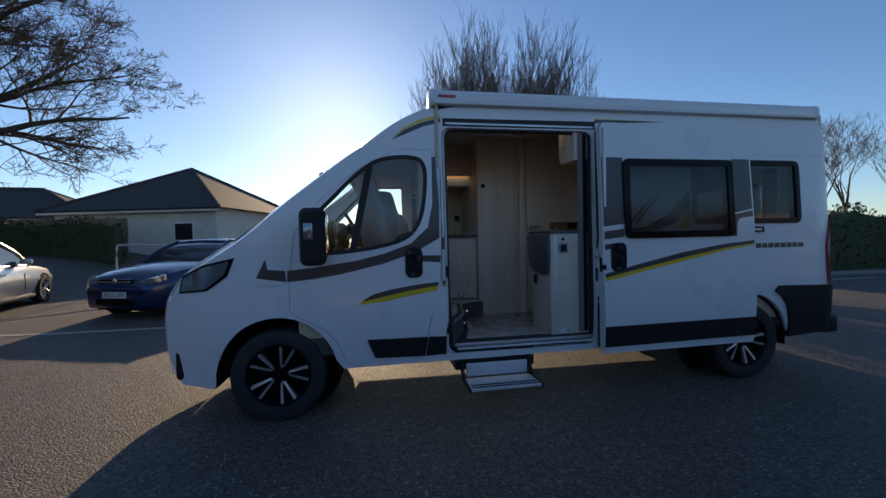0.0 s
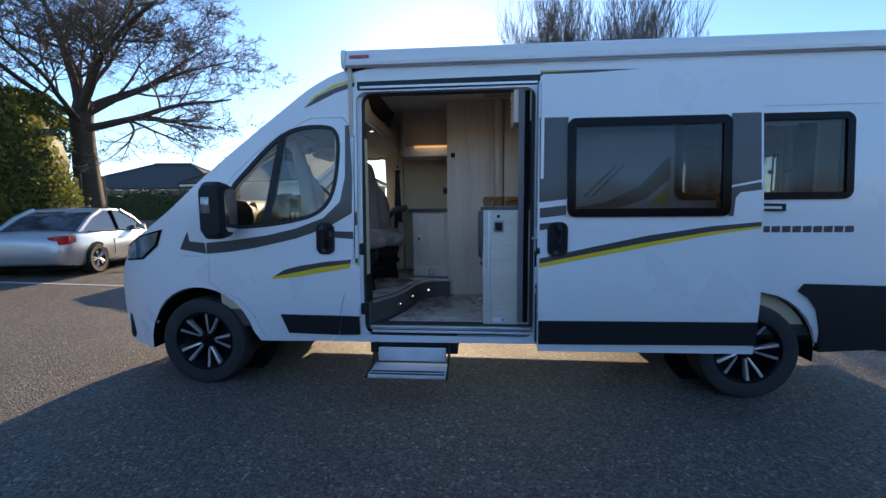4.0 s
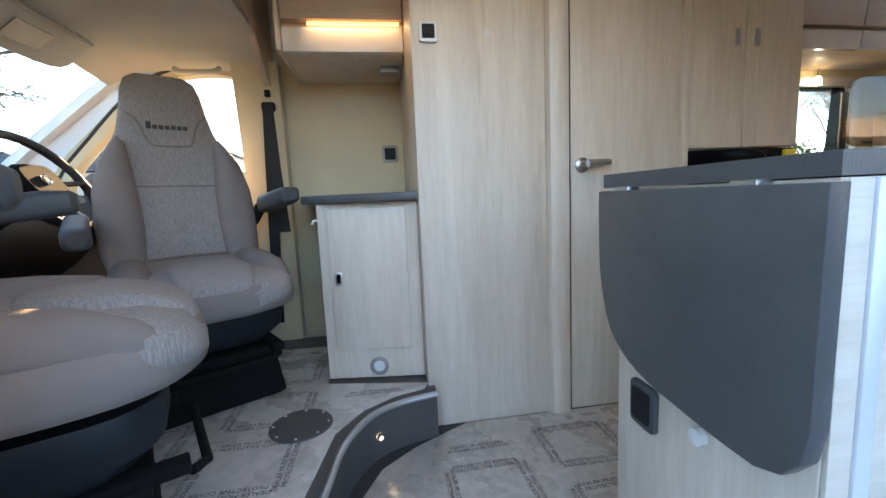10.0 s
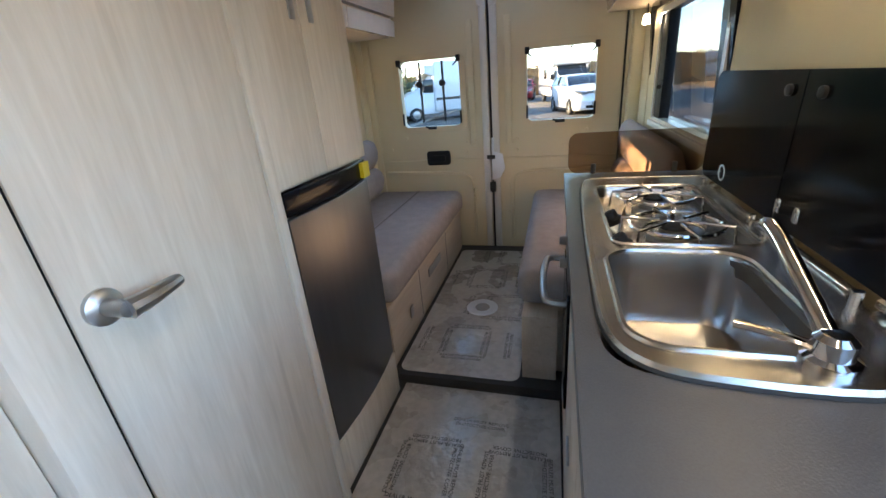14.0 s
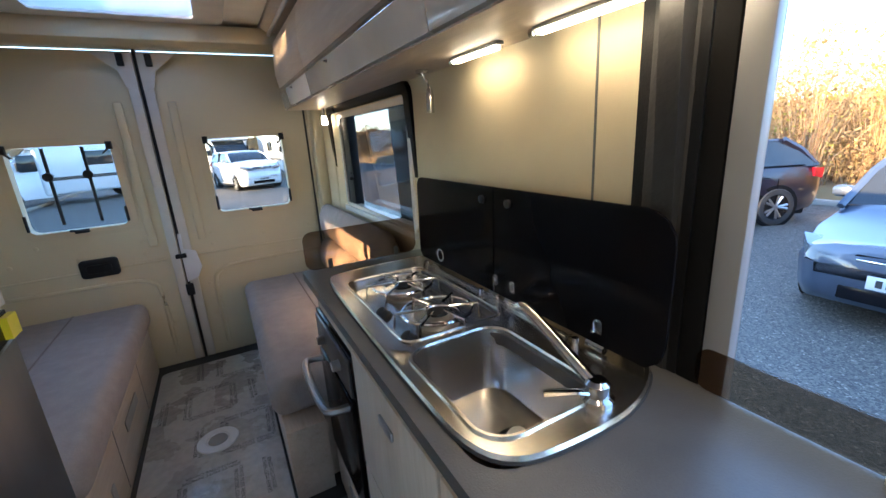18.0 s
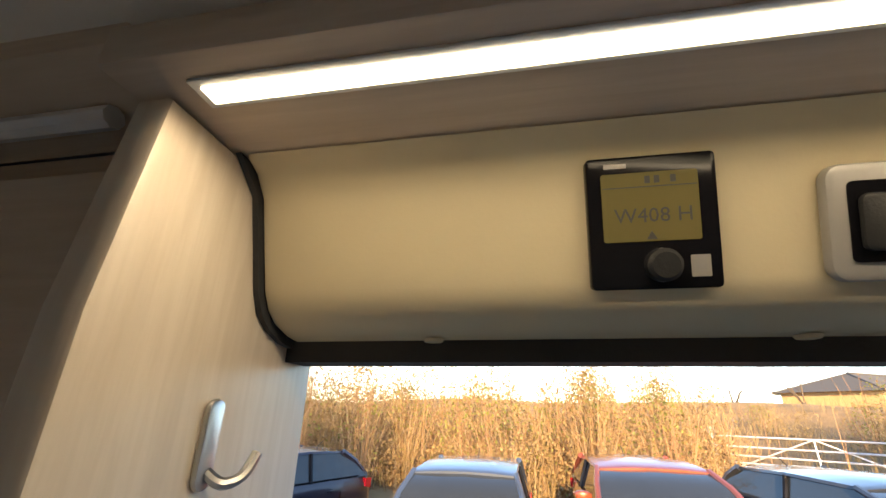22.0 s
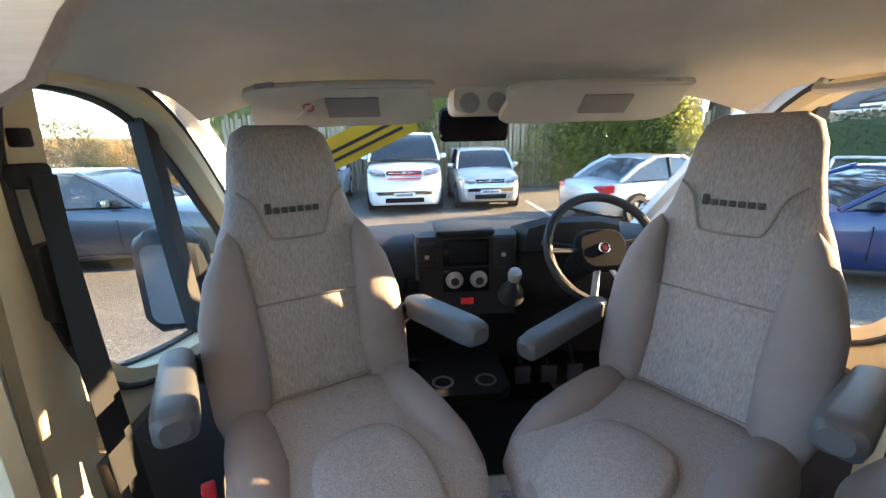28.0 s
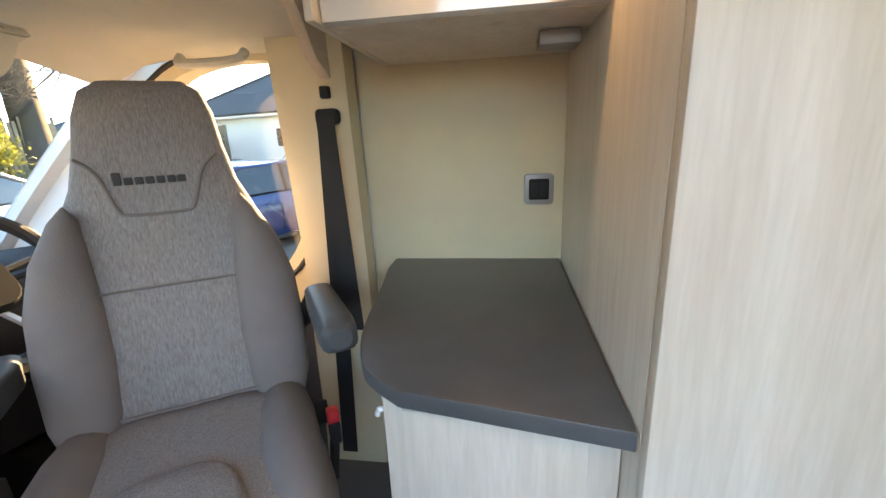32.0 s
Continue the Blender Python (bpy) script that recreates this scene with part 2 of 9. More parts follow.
M["fabric2"] = pmat("taupe_side_fabric", (0.235, 0.20, 0.185), 0.85, col2=(0.20, 0.17, 0.16), scale=12, bump=0.25, bscale=300)
M["bench"] = pmat("bench_fabric", (0.36, 0.325, 0.318), 0.9, col2=(0.30, 0.27, 0.265), scale=20, bump=0.3, bscale=240, fine=0.12)
M["dash"] = pmat("dashboard_plastic", (0.014, 0.014, 0.0155), 0.6, bump=0.2, bscale=300)
M["grey_plastic"] = pmat("grey_plastic", (0.07, 0.073, 0.078), 0.5, bump=0.1, bscale=300)
M["shell"] = pmat("dark_seat_shell", (0.016, 0.019, 0.024), 0.5, bump=0.1, bscale=300)
M["light_grey"] = pmat("silver_plastic", (0.33, 0.32, 0.31), 0.4, 0.3)
M["red"] = pmat("red_plastic", (0.60, 0.02, 0.03), 0.35)
M["tail_red"] = pmat("red_lens", (0.42, 0.012, 0.02), 0.12, coat=0.6)
M["badge_red"] = pmat("dark_red_enamel", (0.12, 0.006, 0.012), 0.3)
M["lens"] = pmat("headlamp_lens", (0.26, 0.28, 0.30), 0.08, 0.5, coat=1.0)
M["ink"] = pmat("printed_ink", (0.03, 0.03, 0.032), 0.6)
M["led"] = glow_mat("led_diffuser", (1.0, 0.84, 0.56), 1.6)
M["led_amber"] = glow_mat("amber_strip", (1.0, 0.50, 0.16), 0.35)
M["led_small"] = glow_mat("led_point", (1.0, 0.84, 0.58), 2.5)
M["lcd"] = pmat("lcd_screen", (0.12, 0.105, 0.04), 0.25)
M["lcd2"] = pmat("green_lcd", (0.05, 0.065, 0.035), 0.25)
for k_ in ("black", "dash", "shell"):
    M[k_].node_tree.nodes["Principled BSDF"].inputs["Specular IOR Level"].default_value = 0.25


def translucent(m, share):
    """Lets a share of the light through thin leaves."""
    nt = m.node_tree
    b, out = nt.nodes["Principled BSDF"], nt.nodes["Material Output"]
    tr, mx = nt.nodes.new("ShaderNodeBsdfTranslucent"), nt.nodes.new("ShaderNodeMixShader")
    nt.links.new(b.inputs["Base Color"].links[0].from_socket, tr.inputs[0])
    mx.inputs[0].default_value = share
    nt.links.new(b.outputs[0], mx.inputs[1])
    nt.links.new(tr.outputs[0], mx.inputs[2])
    nt.links.new(mx.outputs[0], out.inputs[0])


M["asphalt"] = pmat("asphalt", (0.15, 0.138, 0.122), 0.72, col2=(0.105, 0.097, 0.086), scale=1.3, detail=8, rvar=0.2)
an, al = M["asphalt"].node_tree.nodes, M["asphalt"].node_tree.links
av, ac, am, ab, an2 = an.new("ShaderNodeTexVoronoi"), an.new("ShaderNodeValToRGB"), an.new("ShaderNodeMix"), an.new("ShaderNodeBump"), an.new("ShaderNodeTexVoronoi")
av.inputs["Scale"].default_value, an2.inputs["Scale"].default_value = 75.0, 75.0
an2.feature = "F1"
al.new(an["Texture Coordinate"].outputs["Object"], av.inputs["Vector"])
al.new(an["Texture Coordinate"].outputs["Object"], an2.inputs["Vector"])
sp_ = an.new("ShaderNodeSeparateColor")
al.new(av.outputs["Color"], sp_.inputs[0])
ac.color_ramp.elements[0].color, ac.color_ramp.elements[1].color = (0.35, 0.35, 0.36, 1), (1.25, 1.2, 1.1, 1)
ac.color_ramp.elements.new(0.95).color = (1.3, 1.25, 1.15, 1)
ac.color_ramp.elements[2].color = (2.6, 2.5, 2.3, 1)
al.new(sp_.outputs[0], ac.inputs[0])
am.data_type, am.blend_type = "RGBA", "MULTIPLY"
am.inputs[0].default_value = 1.0
al.new(an["Principled BSDF"].inputs["Base Color"].links[0].from_socket, am.inputs[6])
al.new(ac.outputs[0], am.inputs[7])
al.new(am.outputs[2], an["Principled BSDF"].inputs["Base Color"])
ab.invert = True
ab.inputs["Strength"].default_value, ab.inputs["Distance"].default_value = 1.0, 0.006
al.new(an2.outputs["Distance"], ab.inputs["Height"])
al.new(ab.outputs[0], an["Principled BSDF"].inputs["Normal"])
M["line_paint"] = pmat("road_marking", (0.55, 0.54, 0.50), 0.8, col2=(0.35, 0.34, 0.32), scale=20, bump=0.4, bscale=60)
M["render"] = pmat("white_render", (0.75, 0.73, 0.68), 0.85, scale=3, bump=0.2, bscale=40)
M["roof"] = pmat("slate_roof", (0.06, 0.058, 0.056), 0.8, scale=5, stretch=(1, 1, 6), bump=0.3, bscale=12)
M["bark"] = pmat("bark", (0.085, 0.066, 0.05), 0.95, col2=(0.05, 0.04, 0.032), scale=9, stretch=(3, 3, 0.6), bump=0.8, bscale=20)
M["twig"] = pmat("twigs", (0.12, 0.088, 0.06), 0.9, scale=5)
M["pale_twig"] = pmat("pale_twigs", (0.30, 0.22, 0.13), 0.9, scale=5)
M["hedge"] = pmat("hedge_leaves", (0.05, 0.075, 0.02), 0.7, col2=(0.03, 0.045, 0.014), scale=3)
M["ivy"] = pmat("ivy_leaves", (0.26, 0.26, 0.055), 0.55, col2=(0.12, 0.145, 0.03), scale=2)
M["bramble"] = pmat("bramble", (0.29, 0.19, 0.085), 0.9, col2=(0.11, 0.065, 0.03), scale=2.5)
M["reed"] = pmat("dry_stems", (0.35, 0.26, 0.125), 0.9, col2=(0.16, 0.11, 0.05), scale=3.5)
M["rust_stem"] = pmat("rusty_stems", (0.28, 0.165, 0.085), 0.9, col2=(0.16, 0.09, 0.05), scale=2)
M["grey_bark"] = pmat("grey_bark", (0.17, 0.145, 0.115), 0.95, col2=(0.11, 0.095, 0.075), scale=9, stretch=(3, 3, 0.6), bump=0.6, bscale=20)
M["grey_twig"] = pmat("grey_twigs", (0.13, 0.11, 0.088), 0.9, scale=5)
M["soil"] = pmat("rough_ground", (0.22, 0.14, 0.06), 0.95, col2=(0.10, 0.07, 0.03), scale=0.8, detail=8, bump=0.8, bscale=6)
M["galv"] = pmat("galvanised_steel", (0.55, 0.56, 0.57), 0.5, 0.6)
M["fence"] = pmat("weathered_fence", (0.33, 0.26, 0.175), 0.9, col2=(0.21, 0.165, 0.115), scale=4, stretch=(4, 4, 0.5), rand=0.2)
M["kerb"] = pmat("kerb_stone", (0.30, 0.29, 0.26), 0.9, bump=0.4, bscale=40)
for leaf_, share_ in (("ivy", 0.45), ("bramble", 0.25), ("reed", 0.25)):
    translucent(M[leaf_], share_)
for link_ in M["film"].node_tree.nodes["Principled BSDF"].inputs["Normal"].links:
    M["film"].node_tree.links.new(link_.from_socket, M["film"].node_tree.nodes["Principled BSDF"].inputs["Coat Normal"])
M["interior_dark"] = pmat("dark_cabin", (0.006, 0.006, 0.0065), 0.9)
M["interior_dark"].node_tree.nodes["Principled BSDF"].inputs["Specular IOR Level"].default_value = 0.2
M["brown_dark"] = pmat("dark_brown_lining", (0.15, 0.115, 0.088), 0.85, scale=6)
M["plate_y"] = pmat("yellow_plate", (0.62, 0.45, 0.03), 0.4)
M["plate_w"] = pmat("white_plate", (0.70, 0.70, 0.68), 0.4)


def car_paint(name, col, metal=0.4):
    return pmat(name, col, 0.3, metal, col2=tuple(c * 0.95 for c in col), coat=0.8)


# ---- building blocks ----
from mathutils.geometry import delaunay_2d_cdt


def finish(bm, name, mat, smooth=35.0):
    me = bpy.data.meshes.new(name)
    bmesh.ops.recalc_face_normals(bm, faces=bm.faces)
    if smooth:
        cosang = math.cos(radians(smooth))
        for f in bm.faces:
            f.smooth = True
        for e in bm.edges:
            if len(e.link_faces) == 2 and e.link_faces[0].normal.dot(e.link_faces[1].normal) < cosang:
                e.smooth = False
    bm.to_mesh(me)
    bm.free()
    me.materials.append(mat)
    return me


def part(name, bm, mat, parent, label="", smooth=35.0):
    """Links a bmesh as one mesh object under a thing or a part."""
    ob = new(name, finish(bm, name, mat, smooth))
    if parent is not None:
        ob.parent = parent
        ob.matrix_parent_inverse = parent.matrix_basis.inverted() if parent.parent is None else (parent.parent.matrix_basis @ parent.matrix_parent_inverse @ parent.matrix_basis).inverted()
    return tagged(ob, label)


def thing(name, label, category, at=(0, 0, 0), group="", kind=""):
    ob = new(name)
    ob.location = at
    ob.empty_display_size = 0.05
    return tagged(ob, label, category, group, kind)


def solid(name, bm, mat, label, category, group="", kind="", smooth=35.0):
    return tagged(part(name, bm, mat, None, "", smooth), label, category, group, kind)


def box(x0, x1, y0, y1, z0, z1, r=0.0, seg=2, bm=None):
    bm = bm or bmesh.new()
    made = bmesh.ops.create_cube(bm, size=1.0, matrix=Matrix.Translation(((x0 + x1) / 2, (y0 + y1) / 2, (z0 + z1) / 2)) @ Matrix.Diagonal((abs(x1 - x0), abs(y1 - y0), abs(z1 - z0), 1)))
    if r:
        es = list({e for v in made["verts"] for e in v.link_edges})
        bmesh.ops.bevel(bm, geom=es, offset=r, segments=seg, affect="EDGES", profile=0.5)
    return bm


def rounded(w, h, r, seg=5):
    """A rounded rectangle about the origin."""
    pts = []
    for cx, cy, a0 in ((w / 2 - r, h / 2 - r, 0), (-w / 2 + r, h / 2 - r, 90), (-w / 2 + r, -h / 2 + r, 180), (w / 2 - r, -h / 2 + r, 270)):
        for i in range(seg + 1):
            a = radians(a0 + 90 * i / seg)
            pts.append((cx + r * math.cos(a), cy + r * math.sin(a)))
    return pts


def rrect(x0, x1, z0, z1, r, seg=5):
    return [(p[0] + (x0 + x1) / 2, p[1] + (z0 + z1) / 2) for p in rounded(abs(x1 - x0), abs(z1 - z0), r, seg)]


AX = {"y": lambda u, v, w: (u, w, v), "x": lambda u, v, w: (w, u, v), "z": lambda u, v, w: (u, v, w)}


def prism(poly, axis, w0, w1, r=0.0, seg=2, bm=None):
    """A flat outline given a thickness along an axis: u, v are (x, z) for y, (y, z) for x, (x, y) for z."""
    bm = bm or bmesh.new()
    f = AX[axis]
    a = [bm.verts.new(f(u, v, w0)) for u, v in poly]
    b = [bm.verts.new(f(u, v, w1)) for u, v in poly]
    n = len(poly)
    fs = [bm.faces.new(a), bm.faces.new(b[::-1])]
    fs += [bm.faces.new((a[i], b[i], b[(i + 1) % n], a[(i + 1) % n])) for i in range(n)]
    bmesh.ops.recalc_face_normals(bm, faces=fs)
    if r:
        es = list({e for q in fs[:2] for e in q.edges})
        bmesh.ops.bevel(bm, geom=es, offset=r, segments=seg, affect="EDGES", profile=0.5)
    return bm


def spline(pts, n=6, closed=False):
    """A smooth curve through points of any dimension."""
    out, m = [], len(pts)
    ps = [Vector(p) for p in pts]
    for i in range(m if closed else m - 1):
        if closed:
            p0, p1, p2, p3 = ps[i - 1], ps[i], ps[(i + 1) % m], ps[(i + 2) % m]
        else:
            p0, p1, p2, p3 = ps[max(i - 1, 0)], ps[i], ps[i + 1], ps[min(i + 2, m - 1)]
        for k in range(n):
            t = k / n
            out.append(0.5 * ((2 * p1) + (p2 - p0) * t + (2 * p0 - 5 * p1 + 4 * p2 - p3) * t * t + (3 * p1 - p0 - 3 * p2 + p3) * t ** 3))
    if not closed:
        out.append(ps[-1])
    return [tuple(p) for p in out]


def tube(pts, r, sides=8, closed=False, bm=None, flat=1.0, radii=None):
    """A round (or flattened) bar along points."""
    bm = bm or bmesh.new()
    ps = [Vector(p) for p in pts]
    n = len(ps)
    rings = []
    up = Vector((0, 0, 1))
    for i, p in enumerate(ps):
        d = (ps[(i + 1) % n] - ps[i - 1]) if closed else (ps[min(i + 1, n - 1)] - ps[max(i - 1, 0)])
        d.normalize()
        s = d.cross(up)
        if s.length < 0.05:
            s = d.cross(Vector((0, 1, 0)))
        s.normalize()
        q = s.cross(d)
        rr = radii[i] if radii else r
        rings.append([bm.verts.new(p + (s * math.cos(2 * math.pi * k / sides) + q * flat * math.sin(2 * math.pi * k / sides)) * rr) for k in range(sides)])
    for i in range(n if closed else n - 1):
        a, b = rings[i], rings[(i + 1) % n]
        for k in range(sides):
            bm.faces.new((a[k], a[(k + 1) % sides], b[(k + 1) % sides], b[k]))
    if not closed:
        bm.faces.new(rings[0][::-1])
        bm.faces.new(rings[-1])
    return bm


def lathe(profile, seg=24, m=Matrix(), bm=None):
    """A turned body: (radius, height) pairs about z, moved by m."""
    bm = bm or bmesh.new()
    rings = []
    for r, h in profile:
        if r < 1e-5:
            rings.append([bm.verts.new(m @ Vector((0, 0, h)))])
        else:
            rings.append([bm.verts.new(m @ Vector((r * math.cos(2 * math.pi * k / seg), r * math.sin(2 * math.pi * k / seg), h))) for k in range(seg)])
    for a, b in zip(rings, rings[1:]):
        for k in range(seg):
            k2 = (k + 1) % seg
            if len(a) == 1 and len(b) > 1:
                bm.faces.new((a[0], b[k2], b[k]))
            elif len(b) == 1 and len(a) > 1:
                bm.faces.new((a[k], a[k2], b[0]))
            elif len(a) > 1:
                bm.faces.new((a[k], a[k2], b[k2], b[k]))
    return bm


def loft(rings, bm=None, caps=True, closed=True):
    """A skin over rings of equally many points."""
    bm = bm or bmesh.new()
    vs = [[bm.verts.new(p) for p in ring] for ring in rings]
    n = len(vs[0])
    for a, b in zip(vs, vs[1:]):
        for k in range(n if closed else n - 1):
            bm.faces.new((a[k], a[(k + 1) % n], b[(k + 1) % n], b[k]))
    if caps:
        bm.faces.new(vs[0][::-1])
        bm.faces.new(vs[-1])
    return bm


def inside(p, poly):
    c, n = False, len(poly)
    for i in range(n):
        (x1, y1), (x2, y2) = poly[i][:2], poly[i - 1][:2]
        if (y1 > p[1]) != (y2 > p[1]) and p[0] < (x2 - x1) * (p[1] - y1) / (y2 - y1) + x1:
            c = not c
    return c


def refine(poly, step):
    out = []
    for i, p in enumerate(poly):
        q = poly[(i + 1) % len(poly)]
        n = max(1, int(math.dist(p[:2], q[:2]) / step))
        out += [(p[0] + (q[0] - p[0]) * k / n, p[1] + (q[1] - p[1]) * k / n) for k in range(n)]
    return out


def sheet(outline, holes, outer, inner, step=0.08, bm=None):
    """A bent plate with holes: outline and holes in (u, v); outer and inner give the two skins."""
    bm = bm or bmesh.new()
    loops = [refine(outline, step)] + [refine(h, step) for h in holes]
    pts, edges = [], []
    for lp in loops:
        s = len(pts)
        pts += [Vector(p) for p in lp]
        edges += [(s + i, s + (i + 1) % len(lp)) for i in range(len(lp))]
    us, vs = [p[0] for p in outline], [p[1] for p in outline]
    nu, nv = int((max(us) - min(us)) / step), int((max(vs) - min(vs)) / step)
    for i in range(1, nu):
        for j in range(1, nv):
            q = (min(us) + i * (max(us) - min(us)) / nu, min(vs) + j * (max(vs) - min(vs)) / nv)
            if inside(q, loops[0]) and not any(inside(q, h) for h in loops[1:]) and min(math.dist(q, p) for lp in loops for p in lp) > step * 0.45:
                pts.append(Vector(q))
    v2, e2, f2, *_ = delaunay_2d_cdt(pts, edges, [], 0, 1e-5)
    keep = []
    for f in f2:
        c = (sum(v2[i][0] for i in f) / len(f), sum(v2[i][1] for i in f) / len(f))
        if inside(c, loops[0]) and not any(inside(c, h) for h in loops[1:]):
            keep.append(f)
    used = sorted({i for f in keep for i in f})
    o = {i: bm.verts.new(outer(*v2[i])) for i in used}
    count = {}
    for f in keep:
        bm.faces.new([o[i] for i in f])
        for a, b in zip(f, f[1:] + f[:1]):
            count[(min(a, b), max(a, b))] = count.get((min(a, b), max(a, b)), 0) + 1
    if inner:
        n = {i: bm.verts.new(inner(*v2[i])) for i in used}
        for f in keep:
            bm.faces.new([n[i] for i in f[::-1]])
        for (a, b), k in count.items():
            if k == 1:
                bm.faces.new((o[a], o[b], n[b], n[a]))
    return bm


def lettering(name, text, size, m, mat, parent=None, depth=0.0006, label="", align="CENTER"):
    """Flat letters in the built-in font as a mesh; they lie in the xy plane of m."""
    cu = bpy.data.curves.new(name, "FONT")
    cu.body, cu.size, cu.align_x, cu.align_y, cu.extrude, cu.resolution_u = text, size, align, "CENTER", depth, 2
    tmp = new("tmp", cu)
    me = bpy.data.meshes.new_from_object(tmp)
    bpy.data.objects.remove(tmp)
    bpy.data.curves.remove(cu)
    me.name = name
    me.materials.clear()
    me.materials.append(mat)
    me.transform(m)
    ob = new(name, me)
    if parent is not None:
        ob.parent = parent
        ob.matrix_parent_inverse = parent.matrix_basis.inverted()
    return tagged(ob, label)


def smooth01(t):
    t = min(1.0, max(0.0, t))
    return t * t * (3 - 2 * t)


# ---- the van's body ----
YC, HALF = 4.06, 0.98
FLOOR, CABFLOOR = 0.50, 0.67
CEIL = 2.42


def half(x, z):
    """Half the body's width at a place along it and a height."""
    h = HALF - 0.045 * smooth01((z - 1.15) / 1.15) - 0.02 * smooth01((0.62 - z) / 0.3)
    h -= 0.24 * max(0.0, (-0.75 - x) / 0.75) ** 2.2
    h -= 0.10 * max(0.0, (x - 4.18) / 0.2) ** 2
    h += 0.012 * math.exp(-((z - 0.80) / 0.20) ** 2)
    return h


# the line of the body's top along the side, from the nose to the tail
EDGE = spline([(-1.46, 0.36), (-1.50, 0.60), (-1.47, 0.88), (-1.30, 1.09), (-1.02, 1.27), (-0.86, 1.38), (-0.58, 1.62), (-0.29, 1.85), (0.02, 2.08), (0.28, 2.26), (0.56, 2.37), (1.0, 2.41), (2.5, 2.42), (4.0, 2.40), (4.20, 2.33), (4.29, 1.95), (4.35, 1.3), (4.37, 0.85), (4.35, 0.42)], 6)


def bow(i):
    x = EDGE[i][0]
    return 0.16 * smooth01((-0.2 - x) / 0.9) + 0.06 * smooth01((0.6 - x) / 1.0) - 0.03 * smooth01((x - 3.9) / 0.4)


def crown(i):
    x, z = EDGE[i]
    if x > 4.1:
        return 0.09 * smooth01((z - 2.0) / 0.4)
    return 0.02 + 0.07 * smooth01((x + 1.4) / 1.6)


def top_place(u, w, drop=0.0):
    """The skin over nose, bonnet, screen, roof and tail: u runs along EDGE, w across from -1 to 1."""
    u = min(max(u, 0.0), len(EDGE) - 1.001)
    i = int(u)
    t = u - i
    x = EDGE[i][0] * (1 - t) + EDGE[i + 1][0] * t
    z = EDGE[i][1] * (1 - t) + EDGE[i + 1][1] * t
    b = bow(i) * (1 - t) + bow(i + 1) * t
    c = crown(i) * (1 - t) + crown(i + 1) * t
    k = 1 - abs(w) ** 3
    h = half(x, z)
    return Vector((x - b * (1 - w * w), YC + w * h, z + c * k - drop))


def near(x, z, d=0.0):
    return Vector((x, YC - half(x, z) + d, z))


def far(x, z, d=0.0):
    return Vector((x, YC + half(x, z) - d, z))


def arch(cx, r, z0):
    return [(cx + r * math.cos(radians(a)), 0.34 + r * 1.02 * math.sin(radians(a))) for a in range(180, -1, -12) if 0.34 + r * math.sin(radians(a)) >= z0]


FW, RW = -0.672, 3.366
van = thing("camper_van", "white high-roof camper van with grey and yellow stripes", "camper van", (1.4, YC, 0))
lower = [(-1.445, 0.35), (-1.39, 0.285), (-1.12, 0.265)] + arch(FW, 0.43, 0.36) + [(-0.2, 0.36), (2.92, 0.38)] + arch(RW, 0.43, 0.40) + [(3.84, 0.38), (4.34, 0.42)]
edge_line = [p for p in EDGE if p[1] > 0.43 or p[0] > 4.3]
side_outline = lower + [p for p in reversed(EDGE) if p[1] > 0.45]
front_door = [(-0.57, 1.10), (-0.575, 0.82), (-0.50, 0.76), (-0.34, 0.68), (-0.24, 0.56), (-0.18, 0.41), (-0.12, 0.37), (0.34, 0.36), (0.40, 0.42), (0.47, 0.70), (0.55, 0.98), (0.575, 1.4), (0.55, 1.95), (0.49, 2.03), (0.25, 2.03), (0.02, 1.93), (-0.16, 1.80), (-0.36, 1.62), (-0.53, 1.40)]
door_glass = [(-0.44, 1.27), (-0.38, 1.50), (-0.24, 1.66), (-0.08, 1.82), (0.06, 1.92), (0.20, 1.96), (0.36, 1.96), (0.43, 1.92), (0.45, 1.80), (0.42, 1.55), (0.36, 1.41), (0.26, 1.33), (0.08, 1.28), (-0.14, 1.25), (-0.34, 1.24)]
door_glass = spline(door_glass, 3, True)
opening = rrect(0.588, 1.87, 0.42, 2.205, 0.07)
near_window = rrect(2.82, 3.93, 1.42, 1.97, 0.05)
far_window = rrect(2.95, 3.85, 1.44, 1.92, 0.05)


def shrink(poly, d):
    """The outline moved inwards by d."""
    out, n = [], len(poly)
    area = sum(poly[i - 1][0] * poly[i][1] - poly[i][0] * poly[i - 1][1] for i in range(n))
    s = 1 if area > 0 else -1
    for i in range(n):
        a, b, c = Vector(poly[i - 1]), Vector(poly[i]), Vector(poly[(i + 1) % n])
        e = (b - a).normalized() + (c - b).normalized()
        if e.length < 1e-6:
            e = c - b
        e.normalize()
        out.append((b.x - s * e.y * d, b.y + s * e.x * d))
    return out


part("side_panel", sheet(side_outline, [front_door, opening, near_window], near, lambda x, z: near(x, z, 0.03), 0.09), M["white"], van, "white painted side panel with the door opening")
part("side_panel", sheet(side_outline, [shrink(door_glass, -0.004), far_window], far, lambda x, z: far(x, z, 0.03), 0.09), M["white"], van, "white painted side panel")
nf = len(EDGE) - 1
U_SCREEN0, U_SCREEN1 = 27.0, 47.0
screen_hole = [(U_SCREEN0, -0.90), (U_SCREEN0, 0.90), (U_SCREEN1, 0.88), (U_SCREEN1, -0.88)]


